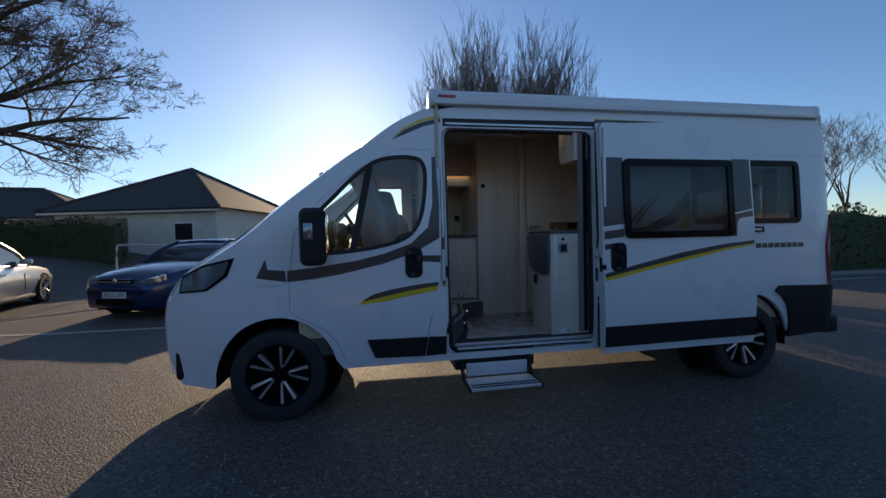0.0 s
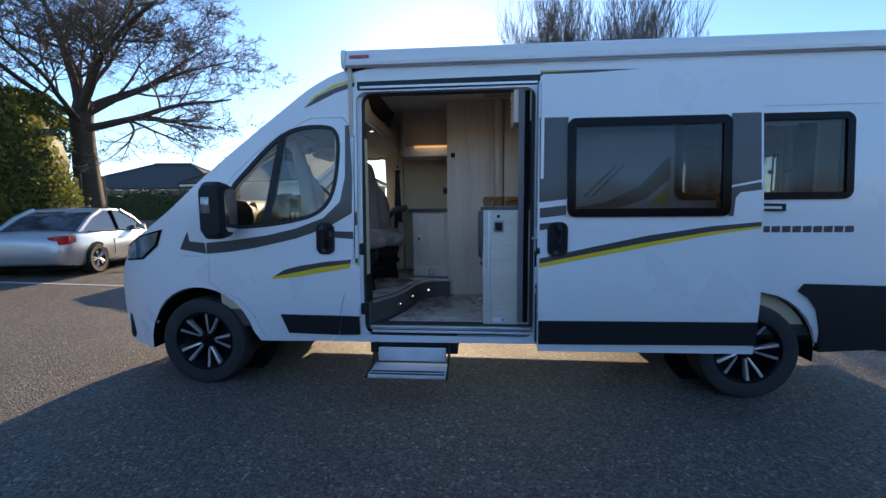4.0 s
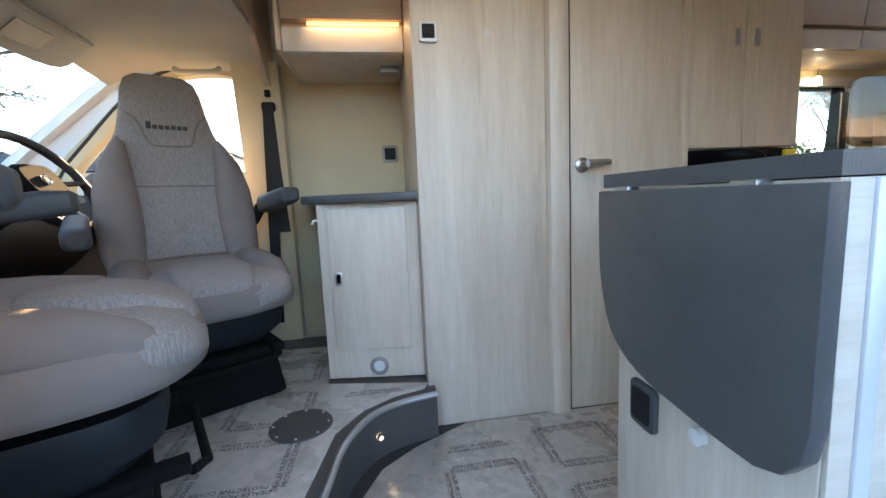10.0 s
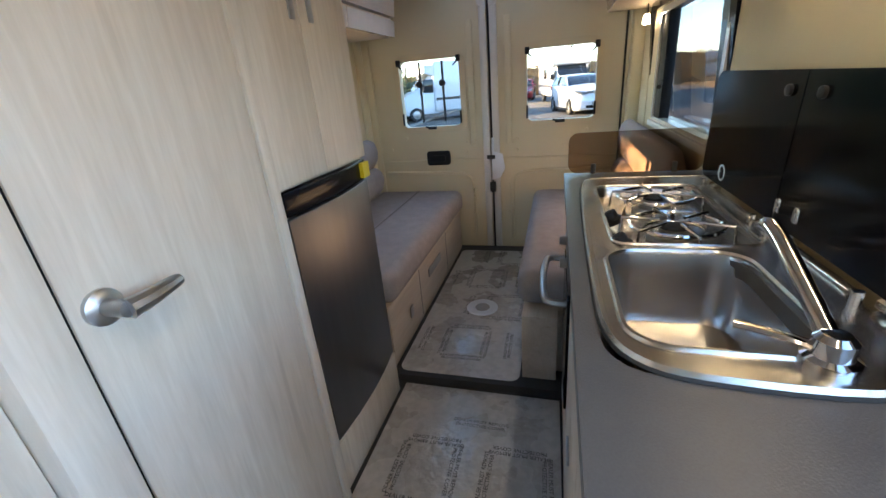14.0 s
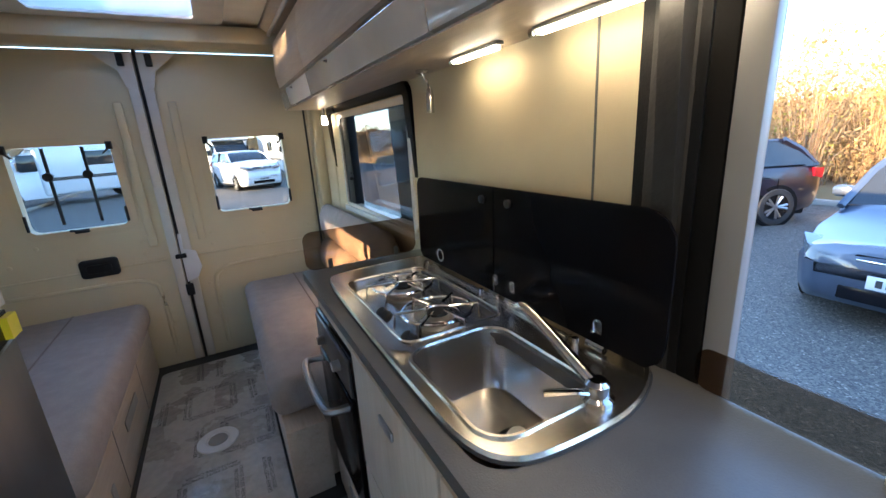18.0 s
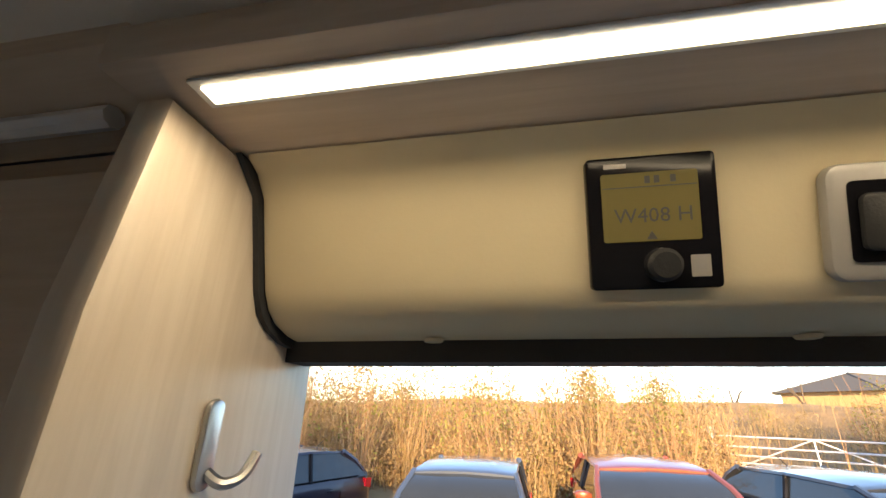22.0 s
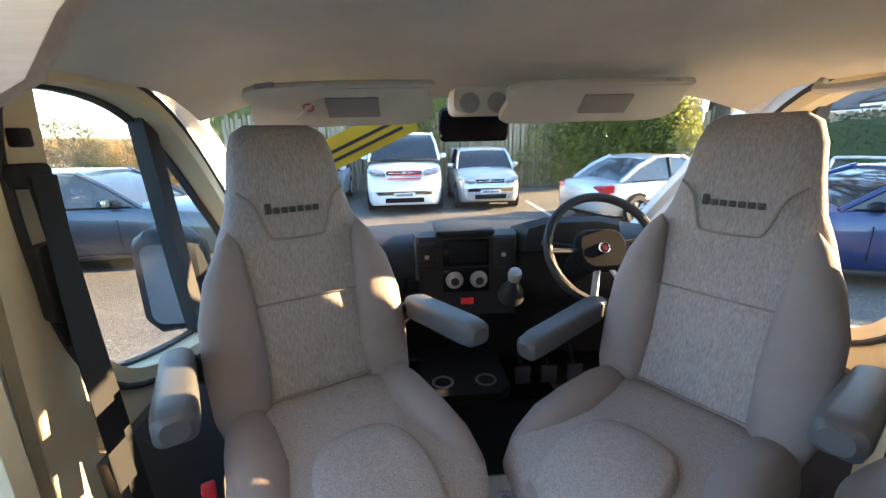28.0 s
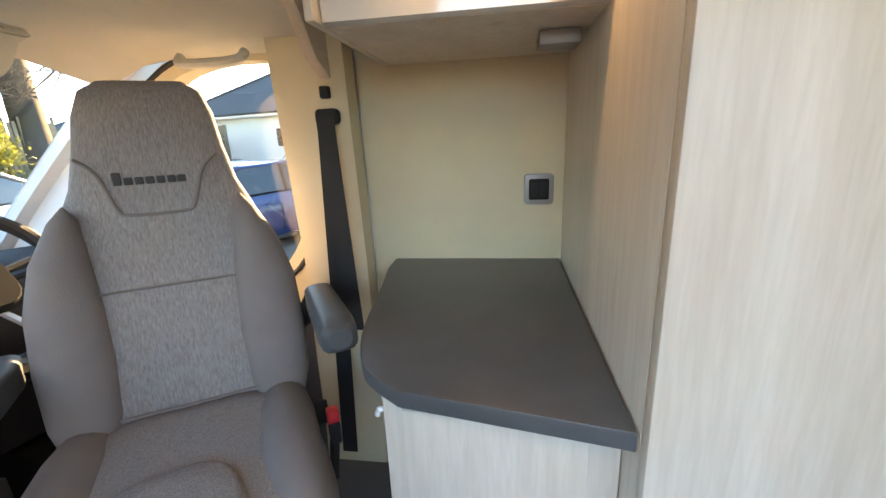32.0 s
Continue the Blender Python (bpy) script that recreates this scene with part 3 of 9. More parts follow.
def top_sheet(u0, u1, w0, w1, nu, nw, thick):
    bm = bmesh.new()
    rows = []
    for d in (0.0, thick):
        rows.append([[bm.verts.new(top_place(u0 + (u1 - u0) * i / nu, w0 + (w1 - w0) * j / nw, d)) for j in range(nw + 1)] for i in range(nu + 1)])
    for g in rows:
        for i in range(nu):
            for j in range(nw):
                bm.faces.new((g[i][j], g[i + 1][j], g[i + 1][j + 1], g[i][j + 1]))
    a, b = rows
    ring = [(i, 0) for i in range(nu)] + [(nu, j) for j in range(nw)] + [(i, nw) for i in range(nu, 0, -1)] + [(0, j) for j in range(nw, 0, -1)]
    for (i, j), (k, l) in zip(ring, ring[1:] + ring[:1]):
        bm.faces.new((a[i][j], a[k][l], b[k][l], b[i][j]))
    return bm


part("bonnet", top_sheet(0, U_SCREEN0, -1, 1, 30, 16, 0.03), M["white"], van, "white bonnet and nose")
part("windscreen", top_sheet(U_SCREEN0, U_SCREEN1, -0.93, 0.93, 14, 12, 0.006), M["glass"], van, "clear windscreen").visible_shadow = False
for s in (-1, 1):
    part("windscreen_pillar", top_sheet(U_SCREEN0, U_SCREEN1, s, s * 0.93, 14, 3, 0.05), M["white"], van, "white windscreen pillar")
U_ROOF1 = 14 * 6 - 3
U_H0, U_H1, W_H0, W_H1 = 75.84, 77.84, -0.35, 0.31
for a, b, c, d, n in ((U_SCREEN1, U_H0, -1, 1, 26), (U_H0, U_H1, -1, W_H0, 3), (U_H0, U_H1, W_H1, 1, 3), (U_H1, U_ROOF1 + 2, -1, 1, 8)):
    part("roof", top_sheet(a, b, c, d, n, 16 if d - c > 1.5 else 6, 0.03), M["white"], van, "white roof")

# front door of the near side, with its glass, and the far door's glass
leaf = part("front_door", sheet(shrink(front_door, 0.004), [door_glass], lambda x, z: near(x, z, -0.001), lambda x, z: near(x, z, 0.045), 0.08), M["white"], van, "white front door with grey and yellow stripes")
part("window_seal", sheet(shrink(door_glass, -0.016), [shrink(door_glass, 0.012)], lambda x, z: near(x, z, -0.004), lambda x, z: near(x, z, 0.02), 0.05), M["rubber"], leaf)
part("pane", sheet(shrink(door_glass, 0.004), [], lambda x, z: near(x, z, 0.006), lambda x, z: near(x, z, 0.010), 0.1), M["glass"], leaf, "clear side window pane").visible_shadow = False
part("window_post", sheet([(-0.14, 1.25), (-0.085, 1.25), (0.06, 1.93), (0.0, 1.89)], [], lambda x, z: near(x, z, 0.0), lambda x, z: near(x, z, 0.04), 0.05), M["rubber"], leaf)
part("pane", sheet(shrink(door_glass, 0.002), [], lambda x, z: far(x, z, 0.006), lambda x, z: far(x, z, 0.010), 0.1), M["glass"], van, "clear side window pane").visible_shadow = False
part("window_post", sheet([(-0.14, 1.25), (-0.085, 1.25), (0.06, 1.93), (0.0, 1.89)], [], lambda x, z: far(x, z, 0.0), lambda x, z: far(x, z, 0.04), 0.05), M["rubber"], van)
for poly, fn in ((near_window, near), (far_window, far)):
    w = part("window_frame", sheet(shrink(poly, -0.012), [shrink(poly, 0.035)], lambda x, z: fn(x, z, -0.012), lambda x, z: fn(x, z, 0.06), 0.06), M["gloss_black"], van, "black framed side window")
    part("pane", sheet(shrink(poly, 0.03), [], lambda x, z: fn(x, z, 0.0), lambda x, z: fn(x, z, 0.004), 0.12), M["smoke" if fn is near else "glass"], w, "acrylic pane").visible_shadow = False


def wheel(parent, cx, cy, face):
    """A tyre on a five double-spoke alloy rim; face is the side it shows, -1 or 1 along y."""
    m = pose(cx, cy, 0.342, -90 * face)
    t = part("tyre", lathe([(0.235, -0.10), (0.30, -0.112), (0.332, -0.10), (0.342, -0.07), (0.342, 0.07), (0.332, 0.10), (0.30, 0.112), (0.238, 0.10), (0.225, 0.085), (0.225, -0.085), (0.235, -0.10)], 40, m), M["rubber"], parent, "black tyre")
    rim = part("rim", lathe([(0.226, -0.08), (0.222, 0.088), (0.232, 0.096), (0.226, 0.10), (0.214, 0.09), (0.20, 0.04), (0.16, 0.0), (0.0, 0.0)], 40, m), M["gloss_black"], t, "dark alloy rim")
    for k in range(5):
        bm = bmesh.new()
        part("dark_web", loft([[m @ pose(0, 0, 0, 0, 0, k * 72) @ Vector((r, y * w, z)) for r, z, w in ((0.055, 0.046, 0.02), (0.13, 0.066, 0.026), (0.214, 0.084, 0.055))] for y in (-1, 1)], None, False, False), M["gloss_black"], rim)
        for d in (-1, 1):
            q = [pose(0, 0, 0, 0, 0, k * 72) @ Vector(p) for p in ((0.062, d * 0.003, 0.062), (0.066, d * 0.017, 0.060), (0.216, d * 0.062, 0.090), (0.216, d * 0.040, 0.091), (0.062, d * 0.003, 0.04), (0.066, d * 0.020, 0.038), (0.216, d * 0.068, 0.055), (0.216, d * 0.036, 0.055))]
            v = [bm.verts.new(m @ p) for p in q]
            for f in ((0, 1, 2, 3), (4, 7, 6, 5), (0, 4, 5, 1), (1, 5, 6, 2), (2, 6, 7, 3), (3, 7, 4, 0)):
                bm.faces.new([v[i] for i in f])
        part("spoke", bm, M["alloy"], rim, "polished forked spoke")
    part("hub_cap", lathe([(0.07, 0.03), (0.062, 0.055), (0.035, 0.062), (0.0, 0.064)], 20, m), M["gloss_black"], rim)
    for k in range(5):
        part("wheel_nut", lathe([(0.010, 0.03), (0.010, 0.056), (0.0, 0.06)], 8, m @ pose(0.05 * math.cos(k * 1.2566), 0.05 * math.sin(k * 1.2566), 0)), M["chrome"], rim)
    return t


for cx in (FW, RW):
    wheel(van, cx, YC - HALF + 0.125, -1)
    wheel(van, cx, YC + HALF - 0.125, 1)
for cx in (FW, RW):
    for s in (-1, 1):
        bm = bmesh.new()
        rings = [[Vector((cx + r * math.cos(radians(a)), YC + s * d, 0.34 + r * math.sin(radians(a)))) for a in range(-8, 189, 14)] for r, d in ((0.43, HALF - 0.03), (0.43, HALF - 0.36))]
        loft(rings, bm, False, False)
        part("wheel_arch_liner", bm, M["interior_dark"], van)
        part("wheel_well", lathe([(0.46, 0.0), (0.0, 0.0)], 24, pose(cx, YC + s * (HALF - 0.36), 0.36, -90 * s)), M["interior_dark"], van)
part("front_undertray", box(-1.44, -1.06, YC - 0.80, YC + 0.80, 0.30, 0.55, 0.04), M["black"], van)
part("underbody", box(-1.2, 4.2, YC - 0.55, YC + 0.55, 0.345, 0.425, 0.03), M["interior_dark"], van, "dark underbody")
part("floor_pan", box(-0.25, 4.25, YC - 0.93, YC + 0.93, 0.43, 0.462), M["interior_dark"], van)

# rear doors
win_r = {0: rrect(3.37, 3.83, 1.40, 1.87, 0.06), 1: rrect(4.22, 4.68, 1.40, 1.87, 0.06)}
for k, (y0, y1) in enumerate(((3.16, 4.035), (4.055, 4.96))):
    out = [(y0, 0.52), (y1, 0.52), (y1, 2.30), (y0 + (0.10 if k == 0 else 0), 2.30), (y0, 2.2)] if k == 0 else [(y0, 0.52), (y1, 0.52), (y1, 2.2), (y1 - 0.10, 2.30), (y0, 2.30)]
    d = part("rear_door", sheet(out, [win_r[k]], lambda y, z: Vector((4.345 - 0.05 * smooth01((z - 1.2) / 1.2), y, z)), lambda y, z: Vector((4.29, y, z)), 0.12), M["white"], van, "white rear door")
    inner = part("inner_panel", sheet(out, [win_r[k]], lambda y, z: Vector((4.25 + 0.025 * smooth01((z - 2.05) / 0.2), y, z)), lambda y, z: Vector((4.284, y, z)), 0.10), M["cream_metal"], d, "cream painted inner door panel")
    part("window_frame", sheet(shrink(win_r[k], -0.018), [shrink(win_r[k], 0.022)], lambda y, z: Vector((4.240, y, z)), lambda y, z: Vector((4.30, y, z)), 0.06), M["cream"], d, "pale window surround", 30)
    part("pane", sheet(shrink(win_r[k], 0.02), [], lambda y, z: Vector((4.30, y, z)), lambda y, z: Vector((4.304, y, z)), 0.2), M["tint"], d, "lightly tinted rear pane").visible_shadow = False
part("door_gap", box(4.262, 4.33, 4.037, 4.053, 0.5, 2.33), M["rubber"], van, "black seal between the rear doors")
part("tail_valance", box(4.20, 4.40, YC - 0.96, YC + 0.96, 0.36, 0.53, 0.03), M["black"], van, "black rear bumper")
part("roof_rear_rail", box(4.05, 4.33, YC - 0.86, YC + 0.86, 2.31, 2.40, 0.02), M["cream"], van)

# sliding door, open along the side
sd_y = lambda x, z: YC - half(1.6, z) - 0.115
sdoor = thing("sliding_door", "open white sliding door with a dark window and stripes", "sliding door", (2.6, 3.0, 0.36))
sd_out = [(1.885, 0.36), (3.315, 0.37), (3.325, 1.0), (3.30, 1.95), (3.28, 2.22), (3.22, 2.25), (1.90, 2.25), (1.875, 2.2), (1.87, 1.2)]
sd_win = rrect(2.065, 3.105, 1.30, 1.955, 0.05)
body = part("door_skin", sheet(sd_out, [shrink(sd_win, 0.02)], lambda x, z: Vector((x, sd_y(x, z), z)), lambda x, z: Vector((x, sd_y(x, z) + 0.055, z)), 0.09), M["white"], sdoor, "white door skin")
wf = part("window_frame", sheet(sd_win, [shrink(sd_win, 0.055)], lambda x, z: Vector((x, sd_y(x, z) - 0.018, z)), lambda x, z: Vector((x, sd_y(x, z) + 0.05, z)), 0.08), M["gloss_black"], sdoor, "black window frame")
part("pane", sheet(shrink(sd_win, 0.05), [], lambda x, z: Vector((x, sd_y(x, z) - 0.008, z)), lambda x, z: Vector((x, sd_y(x, z) - 0.003, z)), 0.2), M["smoke"], wf, "smoked acrylic pane").visible_shadow = False

# awning along the roof
awn = thing("roof_awning", "long white cassette awning fixed along the roof edge", "awning", (2.3, 3.15, 2.36))
prof = [(3.10, 2.37), (3.085, 2.40), (3.085, 2.46), (3.10, 2.485), (3.16, 2.50), (3.22, 2.49), (3.235, 2.44), (3.235, 2.37)]
part("cassette", prism(prof, "x", 0.53, 4.11, 0.006), M["white"], awn, "white awning cassette")
for x0, x1 in ((0.495, 0.53), (4.11, 4.15)):
    part("end_cap", prism([(y, z) for y, z in shrink(prof, -0.006)], "x", x0, x1, 0.008), M["white"], awn)
part("front_rail", box(0.53, 4.11, 3.076, 3.088, 2.375, 2.40, 0.004), M["alu_white"], awn)

# ---- the van's outer fittings ----
def on_side(outline, mat, parent, name, label="", fn=near, d0=-0.003, d1=0.004, step=0.06):
    return part(name, sheet(outline, [], lambda x, z: fn(x, z, d0), lambda x, z: fn(x, z, d1), step), mat, parent, label)


def sd(x, z, d=0.0):
    return Vector((x, sd_y(x, z) + d, z))


# belt stripe, window surround and the two swooshes
on_side([(-0.80, 1.07), (-0.735, 1.205), (-0.72, 1.13), (-0.60, 1.118)] + [(-0.59, 1.035)], M["decal_grey"], van, "stripe", "dark grey belt stripe")
on_side([(-0.585, 1.035), (-0.585, 1.118), (-0.4, 1.135), (-0.1, 1.175), (0.12, 1.225), (0.33, 1.30), (0.46, 1.42), (0.50, 1.60), (0.505, 1.97), (0.535, 1.97), (0.555, 1.6), (0.548, 1.335), (0.36, 1.23), (0.12, 1.15), (-0.2, 1.08), (-0.4, 1.05)], M["decal_grey"], leaf, "stripe", "dark grey belt stripe", near, -0.004)
on_side([(0.555, 1.20), (0.36, 1.205), (0.38, 1.16), (0.553, 1.145)], M["decal_grey"], leaf, "stripe", "dark grey stripe", near, -0.004)
on_side([(0.567, 1.245), (0.572, 1.34), (0.586, 1.345), (0.586, 1.25)], M["decal_grey"], van, "stripe")
on_side([(-0.06, 0.865), (0.02, 0.915), (0.15, 0.948), (0.35, 0.978), (0.535, 0.995), (0.53, 0.965), (0.3, 0.935), (0.1, 0.895)], M["decal_grey"], leaf, "swoosh", "dark grey swoosh", near, -0.004)
on_side([(-0.085, 0.845), (-0.06, 0.865), (0.1, 0.895), (0.3, 0.935), (0.53, 0.965), (0.525, 0.93), (0.3, 0.895), (0.1, 0.86)], M["decal_yellow"], leaf, "swoosh", "yellow swoosh", near, -0.004)
on_side([(0.565, 0.97), (0.565, 1.0), (0.586, 1.003), (0.586, 0.972)], M["decal_grey"], van, "swoosh")
on_side([(0.565, 0.935), (0.565, 0.97), (0.586, 0.972), (0.586, 0.937)], M["decal_yellow"], van, "swoosh")
on_side([(0.20, 2.10), (0.30, 2.18), (0.44, 2.24), (0.58, 2.275), (0.58, 2.245), (0.44, 2.205), (0.32, 2.15)], M["decal_grey"], van, "swoosh")
on_side([(0.20, 2.105), (0.28, 2.185), (0.42, 2.26), (0.58, 2.30), (0.58, 2.28), (0.44, 2.245), (0.30, 2.185)], M["decal_yellow"], van, "swoosh")
on_side([(1.90, 2.30), (1.90, 2.275), (2.2, 2.285), (2.56, 2.302), (2.2, 2.305)], M["decal_grey"], van, "swoosh")
on_side([(1.90, 2.312), (1.90, 2.302), (2.2, 2.307), (2.5, 2.304)], M["decal_yellow"], van, "swoosh")
# sliding door decals
for poly, mt in (([(1.88, 1.40), (1.88, 1.965), (2.07, 1.965), (2.062, 1.42)], "decal_grey"), ([(3.105, 1.50), (3.105, 1.965), (3.285, 1.965), (3.295, 1.535)], "decal_grey"), ([(3.10, 1.30), (3.10, 1.485), (3.295, 1.52), (3.30, 1.47), (3.17, 1.455), (3.14, 1.42), (3.13, 1.30)], "decal_grey"),
                 ([(1.885, 1.21), (1.885, 1.255), (1.99, 1.265), (1.98, 1.228)], "decal_grey"), ([(1.885, 1.295), (1.885, 1.36), (2.06, 1.38), (2.06, 1.315)], "decal_grey"),
                 ([(1.885, 0.985), (1.885, 1.018), (2.2, 1.09), (2.6, 1.175), (3.0, 1.235), (3.305, 1.262), (3.305, 1.235), (3.0, 1.20), (2.6, 1.13), (2.2, 1.05)], "decal_grey"),
                 ([(1.885, 0.955), (1.885, 0.985), (2.2, 1.05), (2.6, 1.13), (3.0, 1.20), (3.305, 1.235), (3.305, 1.222), (3.0, 1.178), (2.6, 1.10), (2.2, 1.02)], "decal_yellow")):
    on_side(poly, M[mt], sdoor, "stripe", "", sd, -0.003)
part("side_moulding", sheet([(1.888, 0.415), (1.884, 0.585), (3.315, 0.595), (3.315, 0.435)], [], lambda x, z: sd(x, z, -0.014), lambda x, z: sd(x, z, 0.01), 0.08), M["black"], sdoor, "black plastic moulding")
on_side([(-0.02, 0.575), (0.035, 0.43), (0.42, 0.42), (0.445, 0.57)], M["black"], leaf, "side_moulding", "black plastic moulding", near, -0.014)
on_side([(0.452, 0.57), (0.428, 0.42), (0.586, 0.425), (0.586, 0.565)], M["black"], van, "side_moulding", "black plastic moulding", near, -0.014)


def door_pull(cx, cz, fn, parent):
    """A recessed cup with an upright grip."""
    o = [(p[0] + cx, p[1] + cz) for p in rounded(0.135, 0.235, 0.05)]
    h = part("handle", sheet(o, [shrink(o, 0.016)], lambda x, z: fn(x, z, -0.012), lambda x, z: fn(x, z, 0.004), 0.05), M["black"], parent, "black plastic door handle")
    part("recess", sheet(shrink(o, 0.012), [], lambda x, z: fn(x, z, -0.0035), lambda x, z: fn(x, z, 0.002), 0.05), M["dash"], h)
    part("grip", tube([fn(cx + 0.005, cz + 0.10, -0.012), fn(cx + 0.01, cz + 0.06, -0.034), fn(cx + 0.005, cz - 0.02, -0.036), fn(cx - 0.005, cz - 0.07, -0.014)], 0.02, 8, flat=0.7), M["black"], h)
    part("lock", lathe([(0.017, 0), (0.017, 0.006), (0.0, 0.006)], 14, Matrix.Translation(fn(cx - 0.01, cz - 0.085, -0.010)) @ pose(0, 0, 0, 90)), M["grey_plastic"], h)


door_pull(0.345, 1.15, near, leaf)
door_pull(2.005, 1.15, sd, sdoor)
# fuel flap
part("fuel_flap", sheet(rrect(0.478, 0.60, 0.63, 0.955, 0.02), [], lambda x, z: near(x, z, -0.004), lambda x, z: near(x, z, 0.0), 0.06), M["white"], van, "white fuel flap")
# door mirror on the near side and a plainer twin
for fn, s in ((near, 1), (far, -1)):
    base = fn(-0.37, 1.36)
    mi = part("door_mirror", loft([[base + Vector((x, -s * (d + dy), z)) for x, z in rounded(w, h, 0.05, 4)] for d, w, h, dy in ((0.06, 0.10, 0.30, 0), (0.13, 0.17, 0.38, 0), (0.22, 0.18, 0.40, 0), (0.27, 0.14, 0.34, 0))]), M["black"], van, "black door mirror")
    part("mirror_arm", tube([fn(-0.42, 1.24, 0.01), fn(-0.40, 1.25, -0.09)], 0.05, 8, flat=0.6), M["black"], mi)
    part("mirror_glass", prism([(base.y - s * 0.16 + p[0], base.z + p[1]) for p in rounded(0.14, 0.30, 0.04)], "x", base.x + 0.088, base.x + 0.094), M["chrome"], mi, "mirror glass")
    part("indicator", box(base.x - 0.055, base.x + 0.01, base.y - s * 0.262, base.y - s * 0.282, 1.34, 1.455, 0.008), M["lens"], mi, "clear indicator lens")
# lamps and bumper pieces
def nose(x, z, d=0.0):
    return near(x, z, d)


hl = part("headlamp", sheet([(-1.36, 0.98), (-1.33, 1.08), (-1.18, 1.155), (-0.98, 1.20), (-1.02, 1.10), (-1.16, 1.0)], [], lambda x, z: nose(x, z, -0.012), lambda x, z: nose(x, z, 0.01), 0.05), M["lens"], van, "clear swept headlamp")
part("headlamp_rim", sheet([(-1.375, 0.965), (-1.345, 1.09), (-1.18, 1.172), (-0.945, 1.222), (-1.0, 1.09), (-1.15, 0.985)], [], lambda x, z: nose(x, z, -0.006), lambda x, z: nose(x, z, 0.01), 0.05), M["gloss_black"], van)
part("tail_lamp", sheet([(4.235, 0.835), (4.225, 1.2), (4.30, 1.42), (4.335, 1.41), (4.365, 0.835)], [], lambda x, z: near(x, z, -0.012), lambda x, z: near(x, z, 0.03), 0.05), M["tail_red"], van, "tall red tail lamp")
part("rear_corner_bumper", sheet([(3.63, 0.79), (3.67, 0.84), (4.365, 0.825), (4.375, 0.6), (4.35, 0.40), (3.80, 0.36), (3.80, 0.5), (3.76, 0.66), (3.70, 0.74)], [], lambda x, z: near(x, z, -0.022), lambda x, z: near(x, z, 0.02), 0.06), M["black"], van, "black rear corner bumper")
part("rear_corner_bumper", sheet([(3.63, 0.79), (3.67, 0.84), (4.365, 0.825), (4.375, 0.6), (4.35, 0.40), (3.80, 0.36), (3.80, 0.5), (3.76, 0.66), (3.70, 0.74)], [], lambda x, z: far(x, z, -0.022), lambda x, z: far(x, z, 0.02), 0.06), M["black"], van, "black rear corner bumper")
part("slide_rail_cover", sheet([(3.28, 1.335), (3.28, 1.385), (3.52, 1.38), (3.52, 1.33)], [], lambda x, z: near(x, z, -0.02), lambda x, z: near(x, z, 0.01), 0.06), M["black"], van, "black slide rail end")
part("slide_rail", sheet([(3.30, 1.348), (3.30, 1.366), (3.49, 1.362), (3.49, 1.345)], [], lambda x, z: near(x, z, -0.024), lambda x, z: near(x, z, -0.018), 0.06), M["alu"], van)
part("top_rail_cover", sheet([(0.60, 2.215), (0.60, 2.275), (1.90, 2.285), (1.90, 2.22)], [], lambda x, z: near(x, z, -0.006), lambda x, z: near(x, z, 0.03), 0.08), M["rubber"], van, "black rail above the side door")
part("top_track", box(0.62, 1.88, 3.115, 3.145, 2.228, 2.243), M["alu"], van)
for x0 in (0.565,):
    on_side([(x0 - 0.004, 1.0), (x0 + 0.001, 1.0), (x0 + 0.008, 1.9), (x0 + 0.003, 1.9)], M["rubber"], van, "panel_seam", "", near, -0.002)
on_side([(2.0, 2.03), (4.24, 2.03), (4.24, 2.036), (2.0, 2.036)], M["decal_white"], van, "roof_crease", "", near, -0.003)
# the model name as plain marks
for i in range(9):
    x0 = 3.38 + i * 0.066
    on_side(shrink([(x0, 1.185), (x0 + 0.056, 1.187), (x0 + 0.056, 1.232), (x0, 1.230)], 0.002), M["decal_grey"], van, "name_mark", "", near, -0.003)
for i in range(8):
    on_side([(-0.80 + i * 0.021, 1.01), (-0.785 + i * 0.021, 1.012), (-0.785 + i * 0.021, 1.024), (-0.80 + i * 0.021, 1.022)], M["decal_white"], van, "name_mark", "", near, -0.006)
part("awning_badge", box(0.56, 0.70, 3.078, 3.084, 2.425, 2.445), M["tail_red"], awn, "red badge")

# opening: seals, sill, track, dark pillar
seal_o = rrect(0.586, 1.890, 0.405, 2.245, 0.08)
jamb_o = refine(rrect(0.591, 1.867, 0.423, 2.202, 0.068), 0.08)
part("opening_return", loft([[near(x + e * (1.867 - x) / 1.276, z, d) for x, z in jamb_o] for e, d in ((0.0, 0.002), (0.006, 0.016), (0.018, 0.034), (0.028, 0.042))], None, False), M["white"], van, "white painted door jamb")
part("door_seal", sheet(seal_o, [rrect(0.630, 1.855, 0.44, 2.192, 0.06)], lambda x, z: near(x, z, 0.040), lambda x, z: near(x, z, 0.085), 0.08), M["rubber"], van, "black rubber seal round the side door")
part("pillar_lining", prism([(0.612, 3.172), (0.628, 3.168), (0.642, 3.195), (0.640, 3.215), (0.612, 3.22)], "z", 0.87, 1.884, 0.003), M["cream"], van, "cream lining of the door pillar")
part("lining_foot", prism([(3.10, 0.50), (3.27, 0.50), (3.26, 0.74), (3.23, 0.87), (3.17, 0.86)], "x", 0.622, 0.645, 0.006), M["dash"], van, "black pillar foot trim")
part("jamb", box(1.845, 1.925, 3.13, 3.168, 0.5, 2.2, 0.01), M["rubber"], van, "dark door jamb")
part("dark_pillar", box(1.835, 1.94, 3.150, 3.166, 1.374, 1.98), M["dash"], van, "dark lining strip")
